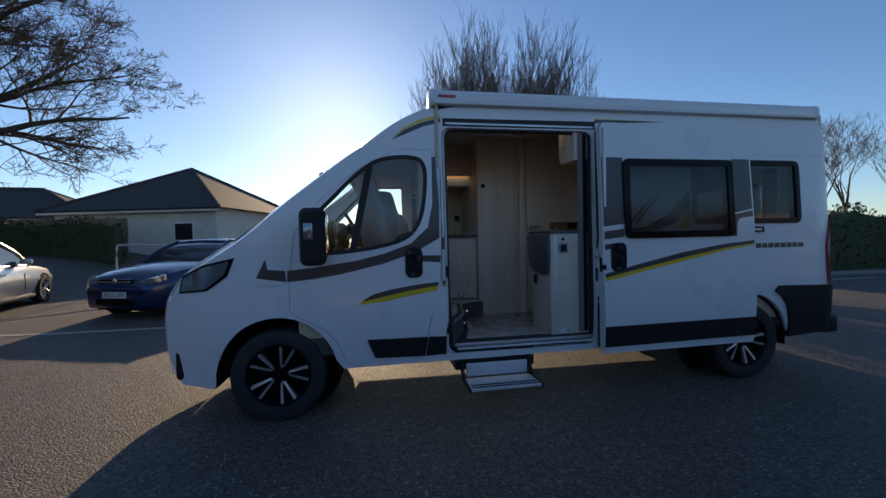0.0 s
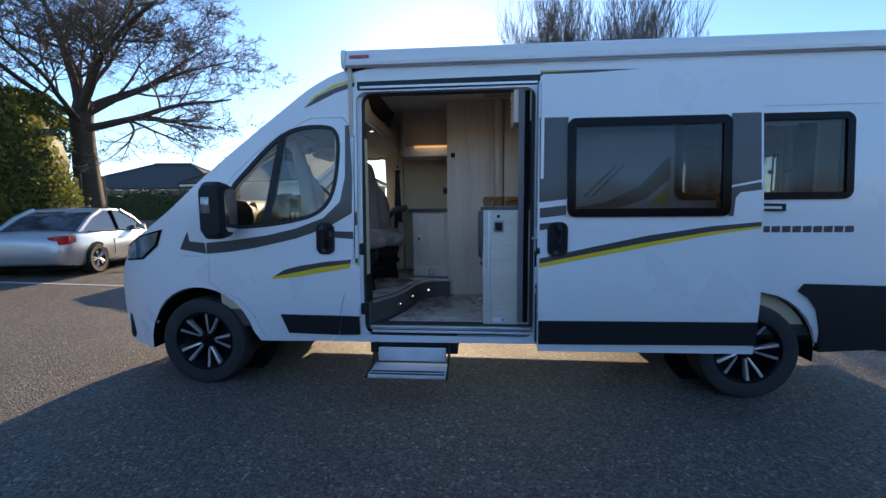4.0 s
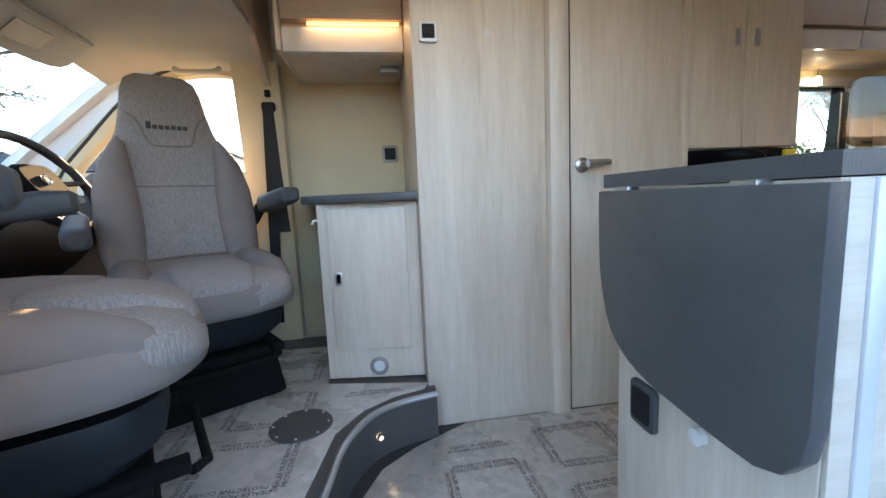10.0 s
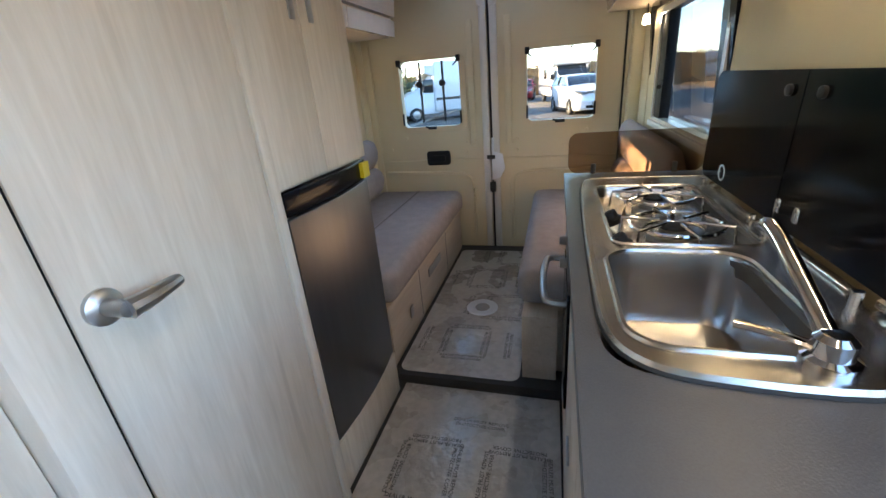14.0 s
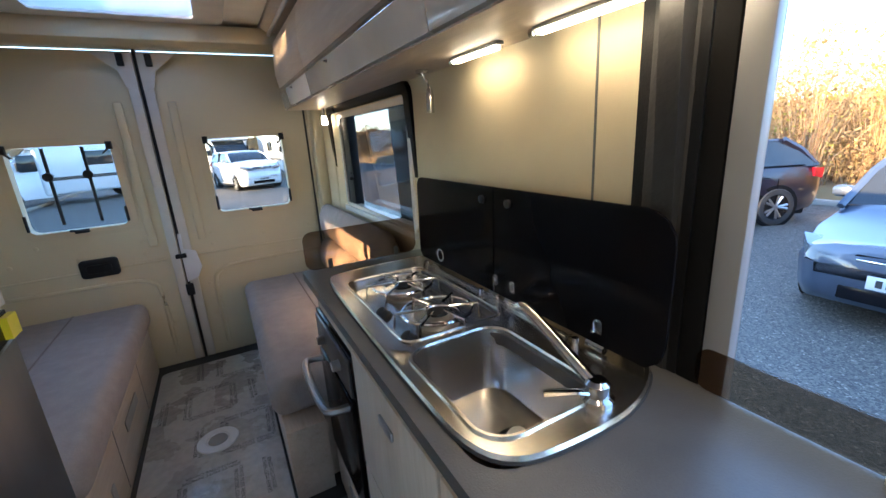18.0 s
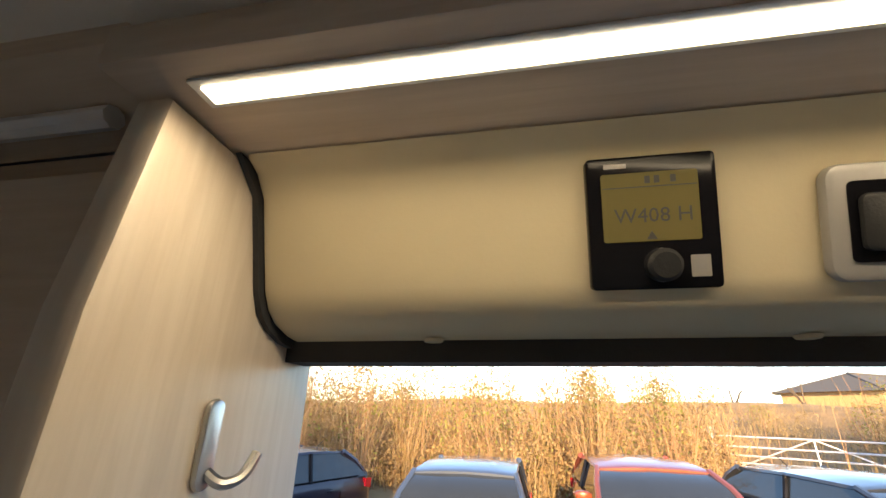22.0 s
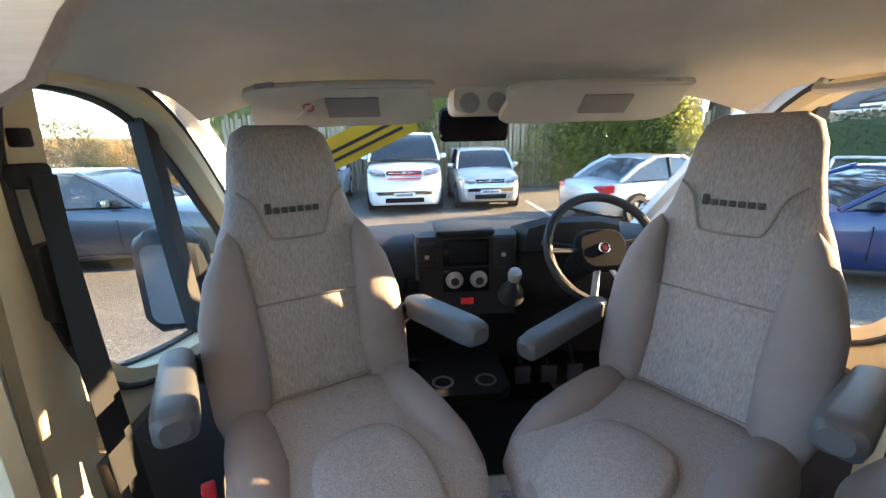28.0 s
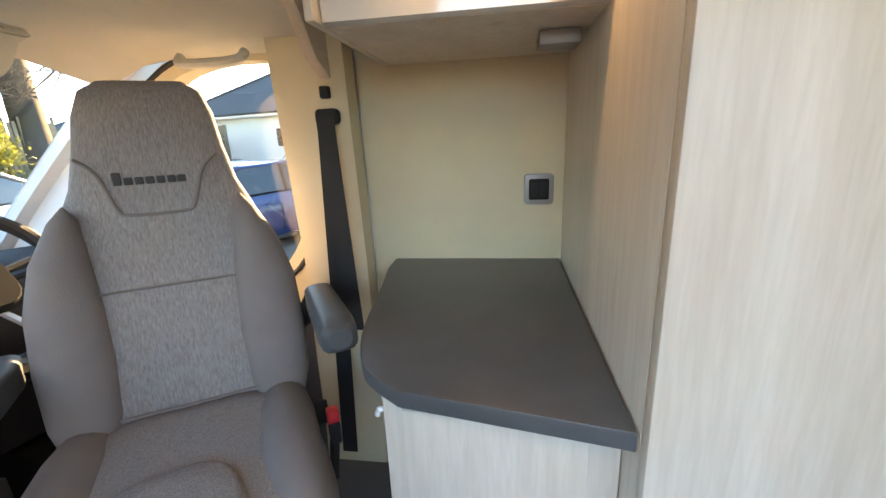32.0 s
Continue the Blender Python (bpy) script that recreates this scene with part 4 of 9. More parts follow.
part("jamb_trim", box(1.759, 1.797, 3.146, 3.166, 0.52, 2.19, 0.003), M["ribbed"], van, "ribbed grey edge strip")
for i in range(5):
    part("rib", box(1.761 + i * 0.0075, 1.7645 + i * 0.0075, 3.140, 3.1465, 0.52, 2.19), M["ribbed"], van)
part("jamb_inner", box(1.799, 1.834, 3.148, 3.166, 0.52, 2.19, 0.004), M["interior_dark"], van, "black jamb lining")
part("sill_plate", box(0.66, 1.86, 3.10, 3.20, 0.464, 0.492, 0.006), M["alu"], van, "aluminium sill plate")
part("sill_track", box(0.68, 1.86, 3.085, 3.10, 0.445, 0.462, 0.003), M["alu_white"], van)
for z in (0.62, 1.07):
    part("striker", box(0.594, 0.626, 3.080, 3.114, z - 0.045, z + 0.045, 0.014, 3), M["black"], van)
# step
st = thing("entrance_step", "pulled-out white aluminium entrance step under the side door", "step", (0.98, 2.9, 0.2))
part("tread", box(0.715, 1.25, 2.79, 3.03, 0.215, 0.237, 0.006), M["alu_white"], st, "ribbed pale tread")
part("riser", box(0.735, 1.235, 3.035, 3.06, 0.245, 0.345, 0.006), M["alu_white"], st)
for y in (2.805, 2.85):
    part("anti_slip_strip", box(0.725, 1.24, y, y + 0.022, 0.2365, 0.2395), M["rubber"], st)
for x0 in (0.70, 1.25):
    part("bracket", prism([(2.79, 0.212), (3.08, 0.205), (3.14, 0.36), (3.06, 0.38), (2.98, 0.245), (2.79, 0.232)], "x", x0, x0 + 0.014, 0.002), M["black"], st)
part("step_mount", box(0.66, 1.32, 3.10, 3.4, 0.28, 0.44, 0.01), M["black"], st)

# the sliding door's leading edge: pressed white return with its seal, lock and pins
def lip(z):
    return 3.06 + 0.045 * smooth01((1.30 - z) / 0.16) * smooth01((z - 0.78) / 0.14) + 0.012 * smooth01((z - 1.3) / 0.6)


zs = [0.40 + 0.05 * i for i in range(37)]
ret = part("edge_return", sheet([(2.975, 0.40), (2.975, 2.2)] + [(lip(z), z) for z in reversed(zs)], [], lambda y, z: Vector((1.888, y, z)), lambda y, z: Vector((1.908, y, z)), 0.06), M["white"], sdoor, "pressed white door edge")
part("edge_seal", tube([(1.884, lip(z) + 0.006, z) for z in zs], 0.010, 8), M["rubber"], sdoor, "black rubber edge seal")
part("edge_recess", prism(rrect(2.99, 3.04, 1.33, 1.42, 0.01), "x", 1.8875, 1.884, 0.002), M["alu_white"], ret)
lk_ = part("door_lock", prism(rrect(3.072, 3.098, 0.94, 1.06, 0.01), "x", 1.887, 1.868, 0.004), M["black"], ret, "black lock")
for z in (0.965, 0.985, 1.005, 1.025):
    part("tab", box(1.864, 1.869, 3.078, 3.092, z - 0.006, z + 0.006), M["alu_white"], lk_)
part("pin_plate", prism(rrect(3.02, 3.055, 1.11, 1.19, 0.012), "x", 1.887, 1.882, 0.002), M["satin"], ret)
part("pin", tube([(1.885, 3.04, 1.15), (1.845, 3.05, 1.15)], 0.010, 10), M["satin"], ret, "steel guide pin")
part("stop_block", box(1.868, 1.887, 2.985, 3.02, 1.03, 1.15, 0.004), M["dash"], ret)
part("stop_button", lathe([(0.024, 0), (0.022, 0.014), (0, 0.016)], 16, pose(1.886, 2.968, 1.07, 0, -90)), M["black"], ret)

# swoosh on the body behind the open door
for poly, mt in (([(2.12, 1.36), (2.35, 1.40), (2.58, 1.51), (2.78, 1.72), (2.78, 1.56), (2.62, 1.42), (2.45, 1.36)], "decal_grey"), ([(2.63, 1.375), (2.775, 1.52), (2.775, 1.375)], "decal_yellow"), ([(2.20, 1.44), (2.42, 1.66), (2.43, 1.655), (2.21, 1.435)], "decal_grey"), ([(2.25, 1.44), (2.47, 1.66), (2.48, 1.655), (2.26, 1.435)], "decal_grey")):
    part("swoosh_decal", sheet(poly, [], lambda x, z: near(x, z, -0.003), lambda x, z: near(x, z, 0.002), 0.06), M[mt], van)

# ---- inside: floors, walls, ceiling ----
def struct(name, bm, mat, label, smooth=35.0):
    return solid(name, bm, mat, label, name.split("_")[0], "", "structure", smooth)


struct("floor", box(0.64, 2.74, 3.13, 4.30, 0.462, FLOOR), M["carpet"], "dark trimmed camper floor")
struct("floor_rear", box(2.74, 4.245, 3.13, 4.99, 0.462, 0.535), M["carpet"], "dark rear floor between the benches")
step_line = spline([(0.665, 3.13), (0.70, 3.22), (0.775, 3.37), (0.835, 3.56), (0.865, 3.76), (0.89, 3.92), (0.96, 4.06), (1.06, 4.13), (1.19, 4.165)], 5)
cab_floor_outline = [(-0.45, 3.13)] + step_line + [(1.19, 4.24), (1.19, 4.92), (-0.45, 4.92)]
struct("floor_cab", prism(cab_floor_outline, "z", 0.464, CABFLOOR - 0.008, 0.0), M["step_face"], "raised grey cab floor with a curved step")
struct("ceiling", sheet([(0.55, 3.43), (4.28, 3.43), (4.28, 4.92), (0.55, 4.92)], [[(3.46, 3.745), (3.96, 3.745), (3.96, 4.34), (3.46, 4.34)]], lambda x, y: Vector((x, y, CEIL)), lambda x, y: Vector((x, y, CEIL + 0.02)), 0.4), M["ceiling"], "pale grey lined ceiling")
# far side lining, near side lining
struct("wall_far", sheet([(0.60, 0.46), (4.25, 0.46), (4.25, 2.42), (0.60, 2.42)], [shrink(far_window, -0.0)], lambda x, z: Vector((x, far(x, z, 0.038).y if x < 1.3 else 4.92, z)), lambda x, z: Vector((x, far(x, z, 0.031).y if x < 1.3 else 4.94, z)), 0.12), M["cream"], "cream side lining")
inner_window = rrect(2.84, 3.745, 1.44, 1.925, 0.04)
struct("wall_near", sheet([(1.93, 0.46), (4.25, 0.46), (4.25, 2.42), (1.93, 2.42)], [inner_window], lambda x, z: Vector((x, 3.158, z)), lambda x, z: Vector((x, 3.15, z)), 0.25), M["cream"], "cream side lining behind the kitchen")

# washroom and wardrobe front
wr = thing("washroom_unit", "tall pale wood washroom wall with a door and handle", "washroom", (1.7, 4.25, FLOOR))
part("front_panel", box(1.168, 1.633, 4.23, 4.255, FLOOR, CEIL, 0.003), M["wood"], wr, "pale wood panel")
part("end_panel", box(1.168, 1.193, 4.256, 4.99, FLOOR, CEIL, 0.002), M["wood"], wr, "pale wood end panel")
part("corner_post", prism([(1.635, 4.255), (1.635, 4.225), (1.643, 4.208), (1.662, 4.200), (1.692, 4.200), (1.712, 4.208), (1.720, 4.225), (1.720, 4.255)], "z", FLOOR, CEIL), M["wood"], wr, "rounded wooden post")
# near-black strip added to paint the shade in the gap beside the door
part("shadow_gap", box(1.7204, 1.7266, 4.231, 4.240, FLOOR + 0.004, CEIL), M["interior_dark"], wr)
dr = part("door", box(1.727, 2.160, 4.228, 4.255, FLOOR + 0.004, CEIL, 0.003), M["wood"], wr, "pale wood washroom door")
part("end_post", box(2.164, 2.196, 4.222, 4.255, FLOOR, CEIL, 0.006), M["wood"], wr, "wooden end post")
fu = thing("fridge_cabinet", "pale wood fridge housing with two cupboard doors above", "cupboard", (2.5, 4.25, FLOOR))
part("body", box(2.198, 2.69, 4.262, 4.86, FLOOR, CEIL), M["wood"], fu, "pale wood carcass")
for x0, x1 in ((2.200, 2.437), (2.441, 2.686)):
    part("door", box(x0, x1, 4.240, 4.260, 1.49, CEIL - 0.02, 0.002), M["wood"], fu, "pale wood cupboard door")
part("plinth", box(2.200, 2.686, 4.24, 4.26, FLOOR, 0.69, 0.002), M["wood"], fu)
fridge = thing("fridge", "dark stainless steel fridge with a black control strip", "fridge", (2.5, 4.25, 0.7))
fp = [(2.222, 4.240), (2.34, 4.228), (2.447, 4.224), (2.555, 4.228), (2.672, 4.240), (2.672, 4.258), (2.222, 4.258)]
part("door", prism(fp, "z", 0.70, 1.415, 0.006), M["fridge"], fridge, "dark steel bowed fridge door")
part("control_strip", prism(fp, "z", 1.42, 1.482, 0.003), M["gloss_black"], fridge, "black control strip")
part("sticker", box(2.618, 2.664, 4.2215, 4.2345, 1.428, 1.476), M["decal_yellow"], fridge, "yellow sticker")

# small cabinet by the cab
lc = thing("side_cabinet", "pale wood cabinet with a dark rounded top beside the driver's seat", "cabinet", (0.98, 4.5, CABFLOOR))
part("body", prism([(0.76, 4.96), (0.80, 4.365), (1.165, 4.312), (1.165, 4.96)], "z", CABFLOOR, 1.341), M["wood"], lc, "pale wood carcass")
top = spline([(0.665, 4.90), (0.69, 4.74), (0.708, 4.59), (0.728, 4.48), (0.768, 4.38), (0.84, 4.318)], 5) + [(1.165, 4.256), (1.165, 5.0), (0.665, 5.0)]
part("top", prism(top, "z", 1.343, 1.374, 0.004), M["laminate"], lc, "dark laminate top")

# kitchen block
kit = thing("kitchen_unit", "pale wood kitchen block with drawers and an oven", "kitchen unit", (2.2, 3.36, FLOOR))
part("carcass", box(1.505, 2.83, 3.168, 3.56, FLOOR, 1.235, 0.002), M["wood"], kit, "pale wood carcass")
part("end_panel", box(1.563, 1.757, 3.1605, 3.1675, FLOOR, 1.348, 0.001), M["wood_end"], kit, "pale wood end panel with level grain")
part("end_panel", box(1.507, 1.538, 3.1605, 3.1675, FLOOR, 1.348, 0.001), M["wood_end"], kit)
for b in ((1.505, 1.523, 3.168, 3.56), (2.812, 2.83, 3.168, 3.56), (1.524, 2.811, 3.168, 3.183), (1.524, 2.811, 3.548, 3.56)):
    part("top_rail", box(*b, 1.2355, 1.349), M["wood"], kit)
wt = thing("worktop", "dark grey laminate kitchen worktop", "worktop", (2.2, 3.36, 1.345))
part("top", sheet([(1.503, 3.166), (2.845, 3.160), (2.845, 3.592), (1.488, 3.592)], [rrect(1.815, 2.155, 3.315, 3.56, 0.06), rrect(2.165, 2.665, 3.27, 3.54, 0.035)], lambda x, y: Vector((x, y, 1.3775)), lambda x, y: Vector((x, y, 1.351)), 0.1), M["laminate"], wt)
FLAP = spline([(3.580, 1.345), (3.579, 1.25), (3.571, 1.165), (3.534, 1.072), (3.449, 1.022), (3.314, 1.004), (3.215, 1.0)], 4) + [(3.182, 1.012), (3.160, 1.04), (3.152, 1.08), (3.150, 1.345)]
flap = thing("table_flap", "dark grey folding table flap hanging on the kitchen end", "folding table", (1.51, 3.4, 1.0))
part("leaf", prism(FLAP, "x", 1.470, 1.496, 0.003), M["laminate"], flap)

# benches at the rear
for y0, y1, nm in ((3.17, 3.60, "near"), (4.29, 4.90, "far")):
    b = thing("bench_seat", "grey upholstered bench on a pale wood base", "bench", (3.5, (y0 + y1) / 2, 0.535), "rear benches")
    part("base", prism([(2.86, 3.17), (2.86, 3.60), (2.80, 3.60), (2.80, 3.735), (4.20, 3.735), (4.20, 3.17)] if nm == "near" else [(2.79, y0), (4.20, y0), (4.20, y1), (2.79, y1)], "z", 0.535, 0.83, 0.003), M["wood_flat"], b, "pale wood bench base")
    c0, c1 = (3.16, 3.76) if nm == "near" else (4.26, 4.90)
    part("cushion", box(2.87 if nm == "near" else 2.80, 4.22, c0, c1, 0.832, 0.98, 0.05, 4), M["bench"], b, "grey seat cushion")

# overhead lockers, near side
oh = thing("overhead_lockers", "pale wood overhead lockers with a glossy white lower band", "locker", (2.8, 3.3, 1.98))
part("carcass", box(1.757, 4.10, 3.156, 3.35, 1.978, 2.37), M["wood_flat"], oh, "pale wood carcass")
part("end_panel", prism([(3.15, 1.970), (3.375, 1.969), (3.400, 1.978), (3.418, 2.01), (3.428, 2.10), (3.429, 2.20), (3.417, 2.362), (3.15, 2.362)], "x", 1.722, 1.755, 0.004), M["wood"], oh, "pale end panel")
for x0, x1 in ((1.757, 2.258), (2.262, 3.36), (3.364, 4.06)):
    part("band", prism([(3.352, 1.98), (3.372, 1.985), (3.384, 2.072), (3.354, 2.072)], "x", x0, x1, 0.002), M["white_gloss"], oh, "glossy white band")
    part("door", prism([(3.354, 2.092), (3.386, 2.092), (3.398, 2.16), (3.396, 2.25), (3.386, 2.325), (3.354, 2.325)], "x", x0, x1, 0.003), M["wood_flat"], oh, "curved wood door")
struct("trim_cove", prism([(3.352, 2.372), (3.41, 2.376), (3.432, 2.392), (3.440, 2.40), (3.440, CEIL), (3.352, CEIL)], "x", 1.757, 4.24, 0.003), M["wood_flat"], "wood cove rail along the ceiling")

# over the side door
over_door = struct("wall_over_door", prism([(3.165, 2.212), (3.185, 2.2105), (3.225, 2.215), (3.252, 2.223), (3.267, 2.234), (3.2777, 2.25), (3.306, 2.335), (3.322, 2.353), (3.342, 2.362), (3.165, 2.362)], "x", 0.572, 1.715, 0.004), M["cream"], "cream moulded panel over the side door")
for xg in (0.5655, 1.7155):
    part("panel_seal", prism([(3.17, 2.204), (3.187, 2.2035), (3.229, 2.208), (3.256, 2.217), (3.273, 2.229), (3.2840, 2.249), (3.312, 2.335), (3.346, 2.362), (3.17, 2.362)], "x", xg, xg + 0.006), M["rubber"], over_door)
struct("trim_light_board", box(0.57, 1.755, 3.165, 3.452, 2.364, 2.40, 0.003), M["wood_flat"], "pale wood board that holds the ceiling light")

# arched board to the cab
archp = [(3.11, 1.885), (3.25, 1.895), (3.32, 1.93), (3.38, 2.01), (3.45, 2.075), (3.56, 2.10), (3.75, 2.105)]
right = [(2 * YC - y, z) for y, z in reversed(archp)]
board = archp + right + [(5.0, 2.42), (2 * YC - 3.44, 2.42), (2 * YC - 3.47, 2.36), (2 * YC - 3.57, 2.25), (2 * YC - 3.65, 2.20), (2 * YC - 3.8, 2.195), (3.80, 2.195), (3.66, 2.20), (3.58, 2.25), (3.47, 2.36), (3.44, 2.42), (3.11, 2.42)]
struct("wall_cab_arch", prism(board, "x", 0.535, 0.565, 0.002), M["wood_cross"], "pale wood arch board between cab and living space")

# ---- fittings of the living space ----
def plate_on(name, label, cat, cx, cz, y, w, h, face, mat_frame, mat_in, rockers=2, group=""):
    """A framed switch or socket on a wall that faces -y (face -1) or +y (1)."""
    t = thing(name, label, cat, (cx, y, cz), group)
    part("frame", prism([(p[0] + cx, p[1] + cz) for p in rounded(w, h, w * 0.14)], "y", y, y + face * 0.011, 0.003), M[mat_frame], t)
    part("insert", prism([(p[0] + cx, p[1] + cz) for p in rounded(w * 0.68, h * 0.68, w * 0.06)], "y", y + face * 0.0112, y + face * 0.0135, 0.001), M[mat_in], t)
    for i in range(rockers):
        u = cx + (i - (rockers - 1) / 2) * w * 0.28
        part("rocker" if name == "light_switch" else "outlet", prism([(p[0] + u, p[1] + cz) for p in rounded(w * 0.2, h * 0.4, w * 0.05)], "y", y + face * 0.0137, y + face * 0.018, 0.001), M["black"], t)
    return t


plate_on("light_switch", "silver framed switch with a black rocker on wood", "switch", 1.619, 1.231, 3.160, 0.075, 0.085, -1, "light_grey", "dash", 1)
plate_on("light_switch", "white framed double switch on the wood wall", "switch", 1.226, 1.893, 4.229, 0.062, 0.066, -1, "white_gloss", "dash", 2)
plate_on("wall_socket", "silver framed black socket on the cream wall", "socket", 1.10, 1.583, far(1.1, 1.58, 0.0385).y, 0.082, 0.086, -1, "light_grey", "dash", 2)
knob = thing("push_knob", "small black push knob on wood", "knob", (1.617, 3.160, 1.305))
part("ring", lathe([(0.013, 0), (0.013, 0.008), (0.009, 0.009), (0.009, 0.0)], 18, pose(1.617, 3.160, 1.305, 90)), M["black"], knob)
part("button", lathe([(0.008, 0), (0.008, 0.012), (0, 0.013)], 14, pose(1.617, 3.160, 1.305, 90)), M["dash"], knob)
sock = thing("wall_socket", "dark grey socket plate on the kitchen side", "socket", (1.504, 3.466, 0.946))
part("frame", prism([(p[0] + 3.466, p[1] + 0.946) for p in rounded(0.07, 0.085, 0.01)], "x", 1.504, 1.492, 0.003), M["grey_plastic"], sock)
part("insert", prism([(p[0] + 3.466, p[1] + 0.946) for p in rounded(0.05, 0.06, 0.006)], "x", 1.4915, 1.489), M["dash"], sock)
# aluminium corner strip, sticker, washer
part("edge_strip", box(1.539, 1.561, 3.157, 3.167, FLOOR, 1.348, 0.002), M["alu_white"], kit, "pale aluminium edge strip")
part("sticker", box(1.578, 1.668, 3.159, 3.1603, 0.515, 0.55), M["decal_white"], kit, "white and blue sticker")
part("sticker_mark", box(1.648, 1.663, 3.158, 3.1588, 0.522, 0.543), car_paint("blue_ink", (0.02, 0.25, 0.6), 0), kit)
part("peg", lathe([(0.014, 0), (0.014, 0.012), (0.004, 0.014), (0.0, 0.014)], 16, pose(1.504, 3.336, 0.962, 0, -90)), M["white_gloss"], kit, "white peg")
for y in (3.26, 3.52):
    part("hinge", box(1.480, 1.506, y - 0.02, y + 0.02, 1.338, 1.352, 0.003), M["satin"], flap, "brass-toned hinge")

# kitchen front: oven and drawers, facing the aisle
ov = thing("oven", "black built-in oven with a steel handle", "oven", (2.61, 3.56, 0.9))
part("frame", box(2.40, 2.82, 3.545, 3.572, 0.70, 1.255, 0.004), M["gloss_black"], ov, "black oven frame")
part("glass_door", box(2.425, 2.80, 3.572, 3.582, 0.74, 1.12, 0.004), M["gloss_black"], ov, "dark glass door")
part("control_strip", box(2.425, 2.80, 3.572, 3.58, 1.135, 1.245, 0.003), M["fridge"], ov)
part("handle", tube(spline([(2.46, 3.578, 1.09), (2.46, 3.63, 1.095), (2.50, 3.645, 1.095), (2.61, 3.65, 1.095), (2.73, 3.645, 1.095), (2.77, 3.63, 1.095), (2.77, 3.578, 1.09)], 4), 0.011, 8), M["satin"], ov, "bowed steel handle")
for x in (2.52, 2.70):
    part("knob", lathe([(0.016, 0), (0.014, 0.022), (0.0, 0.024)], 14, pose(x, 3.58, 1.19, -90)), M["light_grey"], ov)
for x0, x1, z0, z1 in ((1.94, 2.385, 0.97, 1.30), (1.94, 2.385, 0.52, 0.96), (1.545, 1.93, 0.97, 1.30), (1.545, 1.93, 0.52, 0.96), (2.40, 2.82, 0.52, 0.685)):
    d = part("drawer_front", box(x0, x1, 3.561, 3.575, z0, z1, 0.002), M["wood"], kit, "pale wood drawer front")
    cx = (x0 + x1) / 2
    zc = z0 + (z1 - z0) * 0.78
    part("handle", prism([(p[0] + cx, p[1] + zc) for p in rounded(0.075, 0.022, 0.006)], "y", 3.575, 3.581, 0.002), M["satin"], d, "inset satin handle")

# hob and sink in one steel top
hs = thing("sink_hob", "stainless steel sink and two-burner hob set in the worktop", "sink", (2.33, 3.36, 1.374))
sink_o = [(2.70, 3.555), (2.755, 3.52), (2.77, 3.40), (2.765, 3.25), (2.73, 3.20), (2.60, 3.188), (1.96, 3.188), (1.86, 3.205), (1.815, 3.25), (1.782, 3.34), (1.782, 3.46), (1.80, 3.53), (1.86, 3.565), (2.0, 3.572), (2.4, 3.568)]
sink_o = spline(sink_o, 4, True)
bowl = rrect(1.825, 2.145, 3.325, 3.55, 0.055)
pan = rrect(2.175, 2.655, 3.28, 3.53, 0.035)
part("rim", sheet(sink_o, [bowl, pan], lambda x, y: Vector((x, y, 1.384)), lambda x, y: Vector((x, y, 1.375)), 0.05), M["steel"], hs, "polished steel rim")
part("rim_edge", tube([(x, y, 1.379) for x, y in sink_o], 0.007, 6, True), M["steel"], hs)
part("rim_gasket", tube([(x, y, 1.3755) for x, y in shrink(sink_o, -0.006)], 0.004, 6, True), M["rubber"], hs)
part("bowl_lip", tube([(x, y, 1.384) for x, y in bowl], 0.005, 6, True), M["steel"], hs)
part("tray_lip", tube([(x, y, 1.384) for x, y in pan], 0.004, 6, True), M["steel"], hs)
bc = (1.985, 3.4375)
part("bowl", loft([[(bc[0] + (x - bc[0]) * s, bc[1] + (y - bc[1]) * s, z) for x, y in bowl] for s, z in ((1.0, 1.384), (0.985, 1.374), (0.96, 1.33), (0.93, 1.27), (0.86, 1.252), (0.5, 1.249), (0.12, 1.247), (0.01, 1.247))], caps=False), M["steel"], hs, "steel sink bowl")
part("drain", lathe([(0.032, 0.0), (0.03, 0.004), (0.018, 0.003), (0.0, 0.003)], 20, pose(1.955, 3.42, 1.2505)), M["chrome"], hs)
part("plug", lathe([(0.018, 0.0), (0.02, 0.008), (0.016, 0.014), (0.0, 0.015)], 16, pose(1.95, 3.415, 1.2545)), M["white_gloss"], hs, "white plug")
pc = (2.415, 3.405)
part("hob_tray", loft([[(pc[0] + (x - pc[0]) * s, pc[1] + (y - pc[1]) * s, z) for x, y in pan] for s, z in ((1.0, 1.384), (0.985, 1.372), (0.95, 1.355), (0.7, 1.352), (0.2, 1.352), (0.01, 1.352))], caps=False), M["steel"], hs, "recessed steel hob tray")
